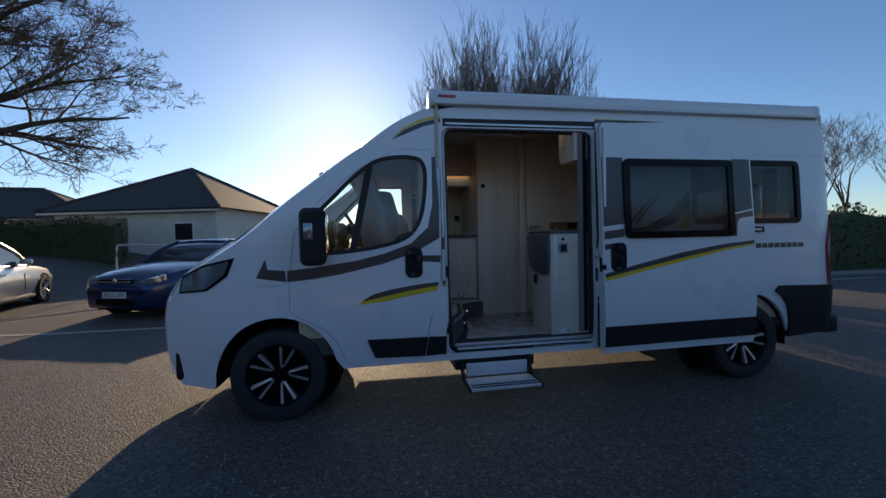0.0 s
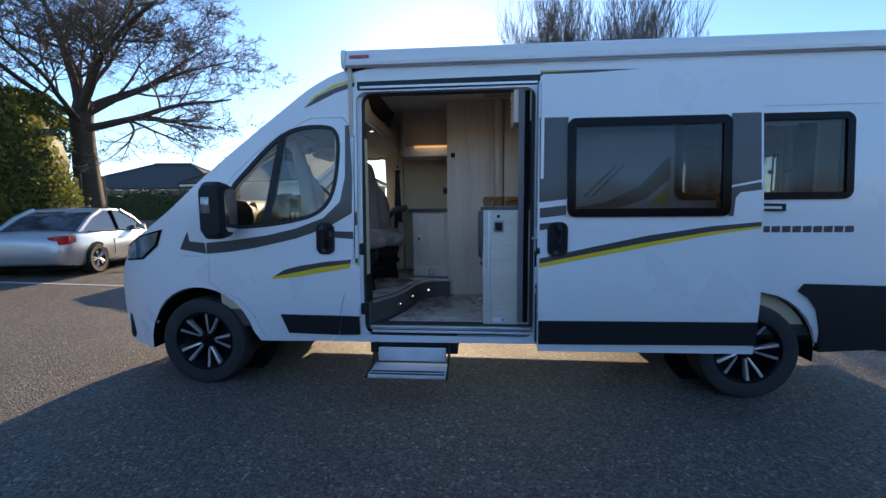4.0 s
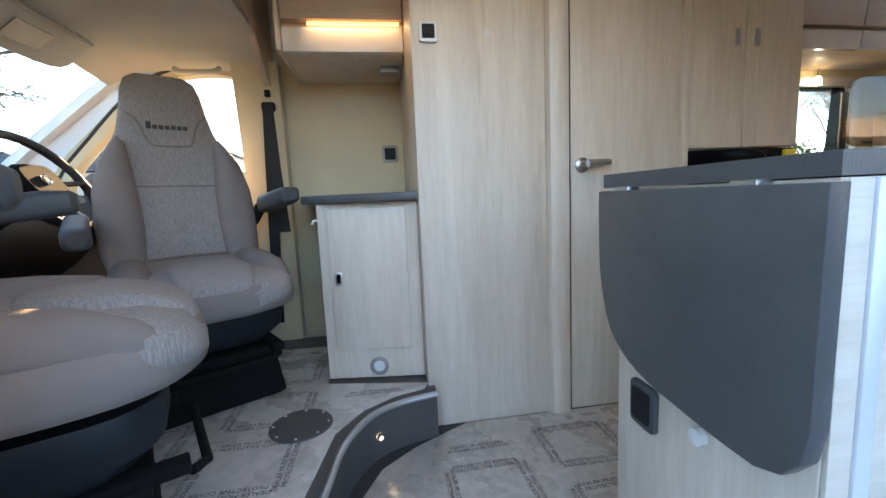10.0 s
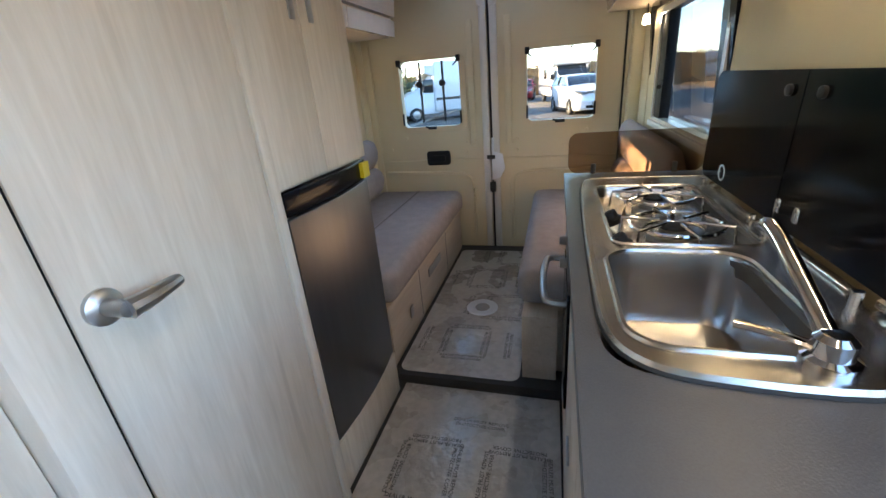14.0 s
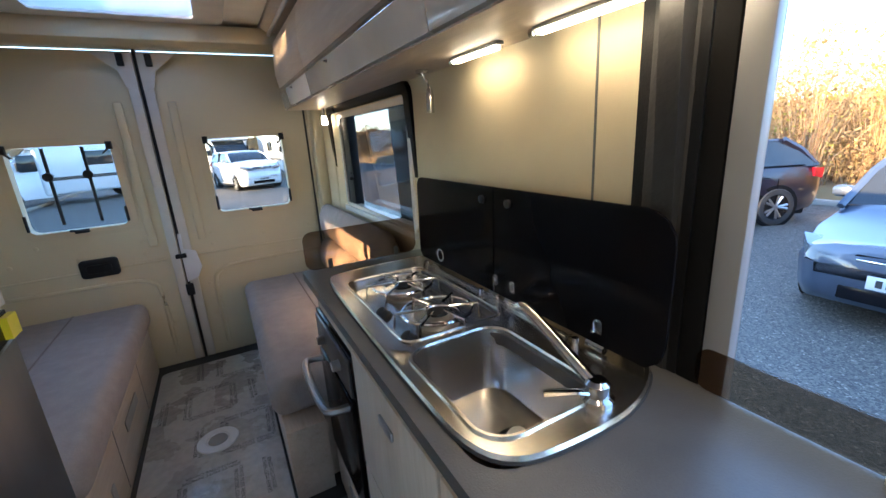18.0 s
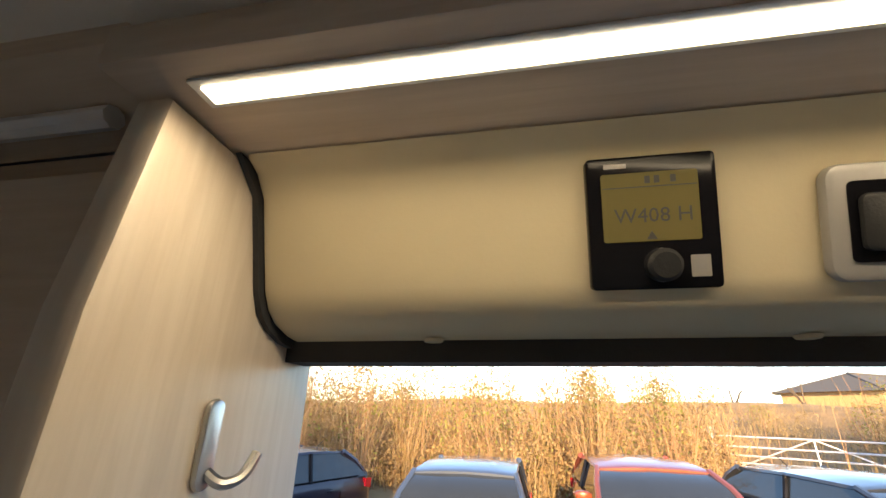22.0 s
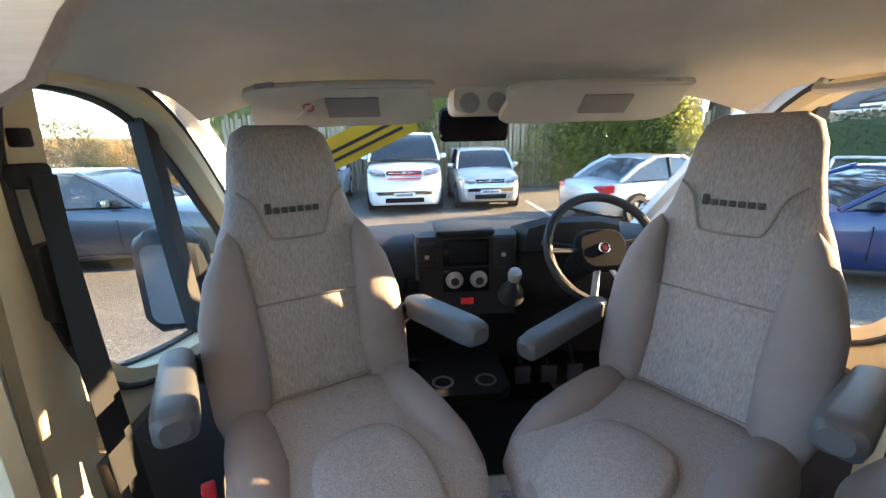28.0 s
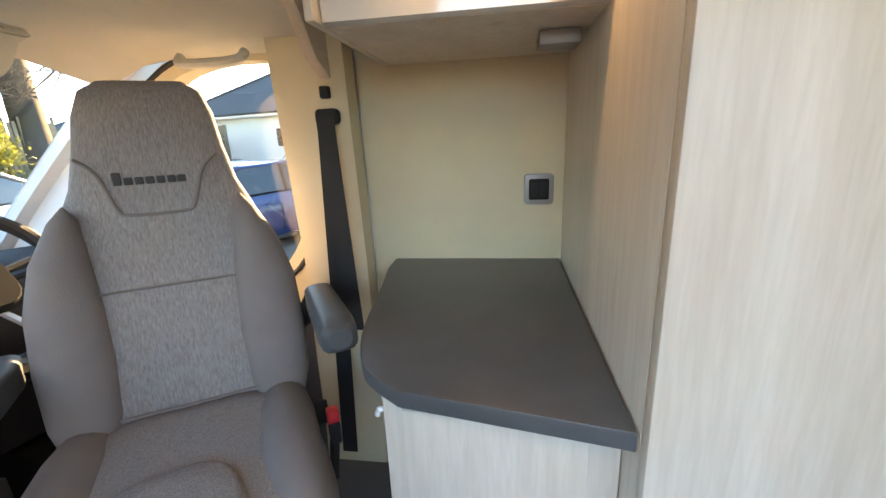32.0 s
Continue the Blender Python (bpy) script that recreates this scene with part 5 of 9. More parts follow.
for bx, by in ((2.28, 3.405), (2.51, 3.40)):
    b = part("burner", lathe([(0.05, 0.0), (0.05, 0.006), (0.036, 0.010), (0.036, 0.02), (0.028, 0.022), (0.028, 0.03), (0.0, 0.031)], 24, pose(bx, by, 1.3525)), M["satin"], hs, "gas burner")
    part("cap", lathe([(0.027, 0.03), (0.024, 0.036), (0.0, 0.037)], 20, pose(bx, by, 1.3535)), M["black"], b)
    part("ring", tube([(bx + 0.085 * math.cos(a * math.pi / 12), by + 0.085 * math.sin(a * math.pi / 12), 1.392) for a in range(24)], 0.004, 6, True), M["chrome"], b)
    part("ring", tube([(bx + 0.055 * math.cos(a * math.pi / 12), by + 0.055 * math.sin(a * math.pi / 12), 1.380) for a in range(24)], 0.003, 6, True), M["chrome"], b)
    for k in range(6):
        a = k * math.pi / 3 + 0.2
        part("support", tube([(bx + 0.105 * math.cos(a), by + 0.105 * math.sin(a), 1.358), (bx + 0.10 * math.cos(a), by + 0.10 * math.sin(a), 1.396), (bx + 0.028 * math.cos(a), by + 0.028 * math.sin(a), 1.398)], 0.0035, 6), M["chrome"], b)
for bx in (2.20, 2.36):
    k = part("gas_knob", lathe([(0.017, 0.0), (0.017, 0.01), (0.013, 0.014), (0.012, 0.03), (0.0, 0.032)], 16, pose(bx, 3.505, 1.368, -30)), M["black"], hs, "black gas knob")
for bx in (2.60, 2.27, 2.20, 1.93):
    h = part("lid_hinge", tube([(bx - 0.022, 3.245, 1.393), (bx + 0.022, 3.245, 1.393)], 0.008, 10), M["chrome"], hs, "chrome lid hinge")
    part("tongue", prism([(p[0] + bx, p[1] + 1.418) for p in rounded(0.022, 0.056, 0.010)], "y", 3.240, 3.2435, 0.0008), M["chrome"], h)
    part("bolt", lathe([(0.007, 0), (0.007, 0.022), (0, 0.022)], 10, pose(bx + 0.03, 3.268, 1.384)), M["chrome"], h)
part("rear_ledge", box(2.0, 2.68, 3.236, 3.258, 1.3845, 1.390, 0.002), M["steel"], hs)
tap = thing("kitchen_tap", "folding chrome tap behind the sink", "tap", (1.885, 3.30, 1.384))
part("base", lathe([(0.026, 0), (0.026, 0.008), (0.02, 0.012), (0.019, 0.03), (0.013, 0.036), (0, 0.038)], 20, pose(1.835, 3.345, 1.384)), M["chrome"], tap)
part("spout", tube(spline([(1.838, 3.346, 1.408), (1.85, 3.346, 1.414), (1.90, 3.347, 1.438), (1.96, 3.348, 1.466), (1.985, 3.349, 1.476), (2.0, 3.350, 1.480), (2.012, 3.350, 1.476)], 4), 0.0105, 12), M["chrome"], tap)
part("lever", tube(spline([(1.838, 3.362, 1.402), (1.848, 3.385, 1.406), (1.866, 3.425, 1.408)], 4), 0.008, 8, flat=0.6), M["chrome"], tap)
for ob_, sx_ in ((hs, 0.925), (tap, 1.0)):
    ob_.matrix_basis = Matrix.Translation((0.014 if ob_ is tap else 0.0, -0.006 if ob_ is tap else -0.018, 0.0035)) @ Matrix.Translation((1.812, 3.5, 0)) @ Matrix.Diagonal((sx_, 1, 1, 1)) @ Matrix.Translation((-1.782 if ob_ is hs else -1.812, -3.5, 0)) @ ob_.matrix_basis
lid = thing("glass_lid", "black glass hob and sink lid, folded up against the wall", "lid", (2.24, 3.2, 1.39))
for x0, x1, corner in ((1.82, 2.268, 0), (2.272, 2.69, 1)):
    o = [(x0, 1.40), (x1, 1.40), (x1, 1.665), (x0, 1.665)]
    r = 0.055
    if corner == 0:
        o = [(x1, 1.402), (x1, 1.665)] + [(x0 + r - r * math.sin(a), 1.665 - r + r * math.cos(a)) for a in (0, 0.4, 0.8, 1.2, 1.57)] + [(x0, 1.45), (x0 + 0.008, 1.42), (x0 + 0.03, 1.402)]
    else:
        o = [(x0, 1.402), (x1 - 0.02, 1.402), (x1, 1.42)] + [(x1 - 0.03 + 0.03 * math.cos(a), 1.635 + 0.03 * math.sin(a)) for a in (0, 0.5, 1.0, 1.57)] + [(x0, 1.665)]
    part("pane", sheet(o, [], lambda x, z: Vector((x, 3.226 - 0.006 * (z - 1.4) / 0.27, z)), lambda x, z: Vector((x, 3.220 - 0.006 * (z - 1.4) / 0.27, z)), 0.08), M["gloss_black"], lid, "black glass pane")
for x in (2.212, 2.315):
    part("stop", lathe([(0.010, 0), (0.010, 0.007), (0.006, 0.009), (0, 0.009)], 12, pose(x, 3.220, 1.632, -90)), M["black"], lid)
part("mark", lathe([(0.02, 0), (0.02, 0.0008), (0.016, 0.0008), (0.016, 0.0)], 20, pose(2.548, 3.2255, 1.434, -90)), M["decal_white"], lid)
# smoked draught screens
scr = thing("draught_screen", "low brown acrylic screen on the worktop end", "screen", (2.83, 3.4, 1.374))
part("pane", prism([(p[0] + 3.38, p[1] + 1.445) for p in rounded(0.40, 0.13, 0.03)], "x", 2.828, 2.833), M["brown_acrylic"], scr)
for y in (3.26, 3.50):
    part("post", lathe([(0.008, 0), (0.008, 0.035), (0, 0.036)], 12, pose(2.83, y, 1.3745)), M["grey_plastic"], scr)
scr2 = thing("draught_screen", "low brown acrylic screen over the outer worktop edge", "screen", (1.65, 3.16, 1.374))
part("pane", prism(rrect(1.505, 1.80, 1.380, 1.448, 0.02), "y", 3.167, 3.172), M["brown_acrylic"], scr2)
part("post", lathe([(0.009, 0), (0.009, 0.035), (0, 0.036)], 12, pose(1.569, 3.178, 1.378)), M["white_gloss"], scr2)

# cream wall behind the hob with its seam; washroom fittings
part("wall_seam", box(2.028, 2.033, 3.1582, 3.1595, 1.40, 1.975), M["lam_edge"], wt)
dh = part("door_handle", lathe([(0.027, 0), (0.027, 0.008), (0.022, 0.012), (0.013, 0.014), (0.012, 0.05), (0, 0.052)], 20, pose(1.768, 4.228, 1.442, 90)), M["satin"], dr, "satin lever handle")
part("lever", tube(spline([(1.768, 4.178, 1.442), (1.80, 4.174, 1.444), (1.838, 4.176, 1.446), (1.853, 4.178, 1.446)], 4), 0.013, 10, radii=[0.016 - 0.0075 * i / 12 for i in range(13)]), M["satin"], dh)
for x, w in ((2.402, 0), (2.486, 1)):
    part("pull", prism([(p[0] + x, p[1] + 1.895) for p in rounded(0.02, 0.062, 0.004)], "y", 4.24, 4.234, 0.0015), M["satin"], fu, "inset upright pull")
part("wood_mark", lathe([(0.012, 0.0), (0.012, 0.0006), (0.0, 0.0006)], 16, pose(1.43, 4.2298, 1.893, 90)), M["white_gloss"], wr)
# side cabinet front: door, lock, vent
fx0, fy0, fx1, fy1 = 0.80, 4.365, 1.165, 4.312
fv = Vector((fx1 - fx0, fy1 - fy0, 0)).normalized()
fnrm = Vector((fv.y, -fv.x, 0))
mloc = Matrix((( fv.x, 0, fnrm.x, fx0), (fv.y, 0, fnrm.y, fy0), (0, 1, 0, 0), (0, 0, 0, 1)))


def on_face(poly, d0, d1, r=0.0):
    bm = prism(poly, "z", d0, d1, r)
    bm.transform(mloc)
    return bm


cd = part("door", on_face([(0.040, 0.79), (0.325, 0.79), (0.325, 1.32), (0.040, 1.32)], 0.001, 0.014, 0.002), M["wood"], lc, "pale wood cabinet door")
part("lock", on_face([(p[0] + 0.068, p[1] + 1.065) for p in rounded(0.028, 0.05, 0.005)], 0.0142, 0.018, 0.001), M["satin"], cd, "push lock")
part("lock_hole", on_face([(p[0] + 0.068, p[1] + 1.065) for p in rounded(0.015, 0.034, 0.003)], 0.0182, 0.0186), M["gloss_black"], cd)
ventm = mloc @ pose(0.195, 0.715, 0.001)
part("vent", lathe([(0.036, 0), (0.036, 0.006), (0.028, 0.008), (0.026, 0.004), (0, 0.004)], 24, ventm), M["light_grey"], lc, "round grey air vent")
part("vent_louvre", lathe([(0.022, 0.004), (0.018, 0.009), (0, 0.01)], 20, ventm), M["alu_white"], lc)
part("towel_hook", tube([(0.80, 4.40, 1.28), (0.782, 4.395, 1.28), (0.778, 4.395, 1.268)], 0.006), M["white_gloss"], lc)

# overhead locker above the side cabinet
lk = thing("overhead_locker", "pale wood overhead locker with a white band and warm strip light", "locker", (0.93, 4.66, 1.93))
part("carcass", box(0.70, 1.166, 4.55, 4.955, 1.928, CEIL, 0.002), M["wood"], lk)
part("band", prism([(4.525, 1.931), (4.545, 1.928), (4.549, 2.018), (4.52, 2.018)], "x", 0.702, 1.164, 0.002), M["white_gloss"], lk, "glossy white band")
part("door", prism([(4.51, 2.045), (4.548, 2.042), (4.549, 2.32), (4.52, 2.32), (4.50, 2.2)], "x", 0.702, 1.164, 0.003), M["wood_flat"], lk, "curved wood door")
part("end_cheek", box(0.682, 0.699, 4.50, 4.955, 1.928, CEIL, 0.003), M["wood"], lk)
part("smoke_sensor", box(1.07, 1.15, 4.68, 4.75, 1.900, 1.927, 0.004), M["light_grey"], lk, "small grey sensor")
part("strip_light", box(0.80, 1.15, 4.514, 4.524, 2.024, 2.038), M["led_amber"], lk, "warm lit strip")
# far side rear lockers
fk = thing("overhead_lockers", "pale wood rear lockers with a glossy white lower band", "locker", (3.4, 4.7, 1.95))
part("carcass", box(2.79, 4.05, 4.60, 4.915, 1.98, 2.36, 0.002), M["wood_flat"], fk)
for x0, x1 in ((2.795, 3.40), (3.404, 4.02)):
    part("band", prism([(4.575, 1.975), (4.598, 1.975), (4.598, 2.06), (4.568, 2.06)], "x", x0, x1, 0.002), M["white_gloss"], fk, "glossy white band")
    part("door", prism([(4.565, 2.08), (4.598, 2.08), (4.598, 2.34), (4.56, 2.34), (4.55, 2.2)], "x", x0, x1, 0.003), M["wood_flat"], fk, "curved wood door")

# near lockers: shiny gap strip, locks, rail light, hook
for x0, x1 in ((1.757, 2.256), (2.264, 3.36), (3.366, 4.056)):
    part("gap_strip", box(x0, x1, 3.352, 3.372, 2.0725, 2.0915), M["chrome"], oh, "mirror strip")
for x in (2.05, 3.0, 3.7):
    part("catch", lathe([(0.008, 0), (0.006, 0.012), (0, 0.013)], 10, pose(x, 3.382, 2.06, -90)), M["chrome"], oh)
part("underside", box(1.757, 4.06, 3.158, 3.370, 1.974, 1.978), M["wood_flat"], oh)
for x0, x1 in ((1.80, 2.12), (2.25, 2.42)):
    t = thing("strip_light", "slim lit LED strip under the lockers", "lamp", ((x0 + x1) / 2, 3.213, 1.962))
    part("housing", box(x0 - 0.01, x1 + 0.01, 3.204, 3.224, 1.966, 1.974, 0.002), M["alu"], t)
    part("diffuser", box(x0, x1, 3.206, 3.222, 1.958, 1.966), M["led"], t, "glowing diffuser")
    part("end_cap", tube([(x1 + 0.012, 3.213, 1.966), (x1 + 0.024, 3.213, 1.966)], 0.009), M["chrome"], t)
part("light_rail", tube([(1.792, 3.402, 2.365), (4.05, 3.402, 2.365)], 0.010, 8), M["alu_white"], oh, "slim aluminium rail")
hk = thing("coat_hook", "satin metal coat hook on the locker end", "hook", (1.722, 3.306, 2.12))
part("plate", prism([(p[0] + 3.306, p[1] + 2.120) for p in rounded(0.019, 0.066, 0.009)], "x", 1.7215, 1.715, 0.003), M["satin"], hk)
part("prong", tube(spline([(1.717, 3.304, 2.100), (1.706, 3.298, 2.092), (1.698, 3.286, 2.096), (1.694, 3.276, 2.112)], 4), 0.0045, 8), M["satin"], hk)
for x, y in ((3.87, 3.205), (3.52, 4.86)):
    rl = thing("reading_light", "small lit reading lamp on a chrome stalk", "lamp", (x, y, 1.9))
    part("stalk", tube([(x, y, 1.972), (x, y, 1.925)], 0.006), M["chrome"], rl)
    part("shade", lathe([(0.012, 0.0), (0.017, -0.03), (0.016, -0.045), (0, -0.046)], 14, pose(x, y, 1.927)), M["led_small"], rl, "glowing shade")
sp = thing("reading_light", "chrome swivel lamp under the lockers", "lamp", (2.62, 3.2, 1.93))
part("base", lathe([(0.02, 0), (0.02, -0.01), (0, -0.011)], 14, pose(2.62, 3.21, 1.974)), M["chrome"], sp)
part("stalk", tube(spline([(2.62, 3.21, 1.965), (2.61, 3.20, 1.94), (2.62, 3.19, 1.92)], 3), 0.004), M["chrome"], sp)
part("head", lathe([(0.008, 0.02), (0.012, 0.0), (0.011, -0.05), (0, -0.051)], 12, pose(2.62, 3.19, 1.905)), M["chrome"], sp)

# over the side door: control panels, switch, ceiling light
def tilt(u, v, d):
    """A place on the slanting panel: u along x, v up the slope from its foot, d proud of it."""
    a = math.atan2(0.111, 0.037)
    return Vector((u, 3.269 + math.cos(a) * v + math.sin(a) * d, 2.224 + math.sin(a) * v - math.cos(a) * d))


def tilted(poly, d0, d1, r=0.0):
    bm = prism(poly, "z", d0, d1, r)
    for v in bm.verts:
        v.co = tilt(v.co.x, v.co.y, v.co.z)
    return bm


ct = thing("heater_control", "black heater control with a lit display and a round knob", "control panel", (1.36, 3.3, 2.28))
part("case", tilted(rrect(1.313, 1.410, 0.005, 0.112, 0.004), 0.001, 0.013, 0.002), M["gloss_black"], ct)
part("screen", tilted(rrect(1.327, 1.399, 0.043, 0.098, 0.002), 0.0132, 0.0138), M["lcd"], ct, "olive display")
part("screen_line", tilted([(1.328, 0.086), (1.398, 0.086), (1.398, 0.0868), (1.328, 0.0868)], 0.014, 0.0142), M["ink"], ct)
part("knob", None or lathe([(0.0135, 0), (0.013, 0.008), (0.010, 0.011), (0.0, 0.011)], 24, Matrix.Translation(tilt(1.357, 0.024, 0.013)) @ Vector((0, math.sin(math.atan2(0.111, 0.037)), -math.cos(math.atan2(0.111, 0.037)))).to_track_quat("Z", "Y").to_matrix().to_4x4()), M["black"], ct)
part("brand_mark", tilted([(1.379, 0.1025), (1.396, 0.1025), (1.396, 0.106), (1.379, 0.106)], 0.0132, 0.0136), M["light_grey"], ct)
part("label_mark", tilted(rrect(1.322, 1.336, 0.014, 0.031, 0.001), 0.0132, 0.0136), M["light_grey"], ct)
part("warning_mark", tilted([(1.367, 0.0445), (1.359, 0.0445), (1.363, 0.051)], 0.014, 0.0142), M["ink"], ct)
for u in (1.357, 1.364, 1.345):
    part("icon", tilted(rrect(u - 0.002, u + 0.002, 0.089, 0.095, 0.0005), 0.014, 0.0142), M["ink"], ct)
a_t = math.atan2(0.111, 0.037)
face_m = Matrix.Translation(tilt(1.361, 0.063, 0.0141)) @ Matrix(((-1, 0, 0, 0), (0, math.cos(a_t), math.sin(a_t), 0), (0, math.sin(a_t), -math.cos(a_t), 0), (0, 0, 0, 1)))
lettering("display_text", "W408 H", 0.0165, face_m, M["ink"], ct, 0.0001)
sw = thing("light_switch", "silver framed double switch over the side door", "switch", (1.205, 3.3, 2.28))
part("frame", tilted(rrect(1.163, 1.245, 0.010, 0.098, 0.012), 0.001, 0.013, 0.004), M["light_grey"], sw)
part("insert", tilted(rrect(1.176, 1.232, 0.024, 0.084, 0.004), 0.0132, 0.0145), M["gloss_black"], sw)
for u in (1.190, 1.218):
    part("rocker", tilted(rrect(u - 0.010, u + 0.010, 0.032, 0.074, 0.006), 0.0147, 0.021, 0.003), M["black"], sw)
cp = thing("control_panel", "dark grey leisure battery control panel with a small display", "control panel", (0.985, 3.3, 2.28))
part("case", tilted(rrect(0.880, 1.092, 0.005, 0.108, 0.008), 0.001, 0.016, 0.004), M["black"], cp)
part("face", tilted(rrect(0.892, 1.075, 0.013, 0.098, 0.003), 0.0162, 0.0168), M["grey_plastic"], cp)
part("display", tilted(rrect(0.955, 1.015, 0.058, 0.085, 0.002), 0.017, 0.0175), M["lcd2"], cp, "green display")
for u in (0.918, 1.045):
    for v in (0.027, 0.053, 0.080):
        b = part("button", tilted(rrect(u - 0.012, u + 0.012, v - 0.010, v + 0.010, 0.002), 0.017, 0.0176), M["light_grey"], cp)
        part("button_face", tilted(rrect(u - 0.0105, u + 0.0105, v - 0.0085, v + 0.0085, 0.001), 0.0177, 0.0179), M["grey_plastic"], b)
        part("icon", tilted(rrect(u - 0.005, u + 0.005, v - 0.005, v + 0.005, 0.002), 0.018, 0.0182), M["light_grey"], b)
for ob_, dx_, dv_ in ((ct, 0.006, 0.0145), (sw, 0.002, 0.0105), (cp, 0.003, 0.0095)):
    ob_.matrix_basis = Matrix.Translation((dx_, math.cos(a_t) * dv_, math.sin(a_t) * dv_)) @ ob_.matrix_basis
cl = thing("ceiling_light", "long lit LED strip along the ceiling edge", "lamp", (1.15, 3.41, 2.36))
part("channel", box(0.615, 1.70, 3.403, 3.431, 2.3605, 2.3635, 0.001), M["alu_white"], cl)
part("diffuser", box(0.623, 1.692, 3.409, 3.425, 2.3585, 2.3604), M["led"], cl, "glowing diffuser")
for x in (0.72, 1.23, 1.56):
    part("bolt_cover", lathe([(0.011, 0), (0.009, -0.003), (0, -0.004)], 14, pose(x, 3.215, 2.2135)), M["cream"], over_door)

# ---- cab ----
def ring_at(cx, cz, a, t, bulge, n=28, p=3.0):
    """One level of a seat back: half-width a along y, half-depth t along x, its front bulging."""
    out = []
    for k in range(n):
        th = 2 * math.pi * k / n
        c, s = math.cos(th), math.sin(th)
        x = t * math.copysign(abs(c) ** (2 / p), c)
        y = a * math.copysign(abs(s) ** (2 / p), s)
        out.append(Vector((cx + x + (bulge * (1 - (y / a) ** 2) if x > 0 else 0), y, cz)))
    return out


def seat(name, at, turn, label, lift, belt):
    """A swivelling captain's seat with two armrests; it faces its own +x."""
    t = thing(name, label, "seat", (0, 0, 0), "cab seats")
    lean = 0.20

    def bx(z):
        return -0.235 - lean * (z - 1.08)
    levels = [(1.00, 0.20, 0.05), (1.03, 0.215, 0.065), (1.12, 0.225, 0.07), (1.25, 0.235, 0.068), (1.40, 0.235, 0.062), (1.52, 0.222, 0.056), (1.60, 0.195, 0.052), (1.66, 0.168, 0.05), (1.74, 0.15, 0.048), (1.82, 0.138, 0.045), (1.87, 0.12, 0.036), (1.892, 0.085, 0.018)]
    back = part("backrest", loft([ring_at(bx(z), z, a, d, 0.0) for z, a, d in levels]), M["fabric"], t, "woven grey backrest with moulded headrest", 60)
    for s in (-1, 1):
        lv = [(1.06, 0.0), (1.10, 0.045), (1.18, 0.068), (1.30, 0.074), (1.42, 0.068), (1.52, 0.05), (1.60, 0.025), (1.63, 0.0)]
        part("side_bolster", loft([[Vector((bx(z) + 0.055 + 0.052 * math.cos(2 * math.pi * k / 16) * min(1, w / 0.05), s * (0.198 - 0.03 * smooth01((z - 1.45) / 0.2)) + max(w, 0.002) * math.sin(2 * math.pi * k / 16), z)) for k in range(16)] for z, w in lv]), M["fabric2"], back, "smooth taupe side bolster", 60)
    # headrest inset, cross seam and name marks
    ins = [(-0.125, 1.72), (0.125, 1.72), (0.105, 1.70), (0.075, 1.62), (0.055, 1.60), (-0.055, 1.60), (-0.075, 1.62), (-0.105, 1.70)]
    fx = lambda z: bx(z) + 0.054
    part("seam", tube([(fx(z) + 0.0, y, z) for y, z in spline([(-0.135, 1.725), (-0.10, 1.69), (-0.075, 1.615), (-0.05, 1.60), (0.05, 1.60), (0.075, 1.615), (0.10, 1.69), (0.135, 1.725)], 4)], 0.004, 6), M["fabric2"], back)
    part("seam", tube([(fx(1.44) + 0.010, y, 1.44) for y in (-0.15, -0.08, 0, 0.08, 0.15)], 0.003, 6), M["fabric2"], back)
    for k in range(7):
        y = -0.066 + k * 0.0205
        h = 0.028 if k == 0 else 0.016
        part("name_mark", box(fx(1.67) - 0.002, fx(1.67) + 0.0015, y - 0.008, y + 0.008, 1.665, 1.665 + h, 0.002), M["ink"], back)
    # cushion: woven middle, raised taupe bolsters and border
    cl = []
    for x, a, z0, z1 in ((-0.27, 0.18, 1.03, 1.12), (-0.25, 0.22, 1.02, 1.155), (-0.15, 0.245, 1.01, 1.165), (0.0, 0.26, 1.005, 1.15), (0.13, 0.268, 1.005, 1.145), (0.24, 0.262, 1.005, 1.138), (0.31, 0.225, 1.01, 1.115), (0.345, 0.14, 1.02, 1.075)):
        cz, hz = (z0 + z1) / 2, (z1 - z0) / 2
        cl.append([Vector((x, a * math.copysign(abs(math.sin(2 * math.pi * k / 28)) ** 0.75, math.sin(2 * math.pi * k / 28)), cz + hz * math.copysign(abs(math.cos(2 * math.pi * k / 28)) ** 0.6, math.cos(2 * math.pi * k / 28)))) for k in range(28)])
    cu = part("cushion", loft(cl), M["fabric"], t, "woven grey seat cushion", 60)
    for s in (-1, 1):
        lv = [(-0.26, 0.01), (-0.22, 0.05), (-0.10, 0.066), (0.04, 0.068), (0.15, 0.058), (0.23, 0.036), (0.27, 0.01)]
        part("side_bolster", loft([[Vector((x, s * (0.208 + 0.02 * smooth01(x / 0.3)) + w * math.cos(2 * math.pi * k / 16), 1.118 - 0.12 * max(0, x) + 0.066 * min(1, w / 0.06) * math.sin(2 * math.pi * k / 16))) for k in range(16)] for x, w in lv]), M["fabric2"], cu, "smooth taupe bolster", 60)
    part("front_band", loft([[Vector((x * q, y * q, z)) for x, y in spline([(-0.22, -0.26), (0.1, -0.285), (0.25, -0.245), (0.335, -0.12), (0.345, 0.0), (0.335, 0.12), (0.25, 0.245), (0.1, 0.285), (-0.22, 0.26)], 4)] for q, z in ((0.95, 1.0), (1.0, 1.005), (1.02, 1.025), (1.02, 1.055), (1.005, 1.08), (0.975, 1.095))], None, False, False), M["fabric2"], cu, "taupe cushion border", 60)
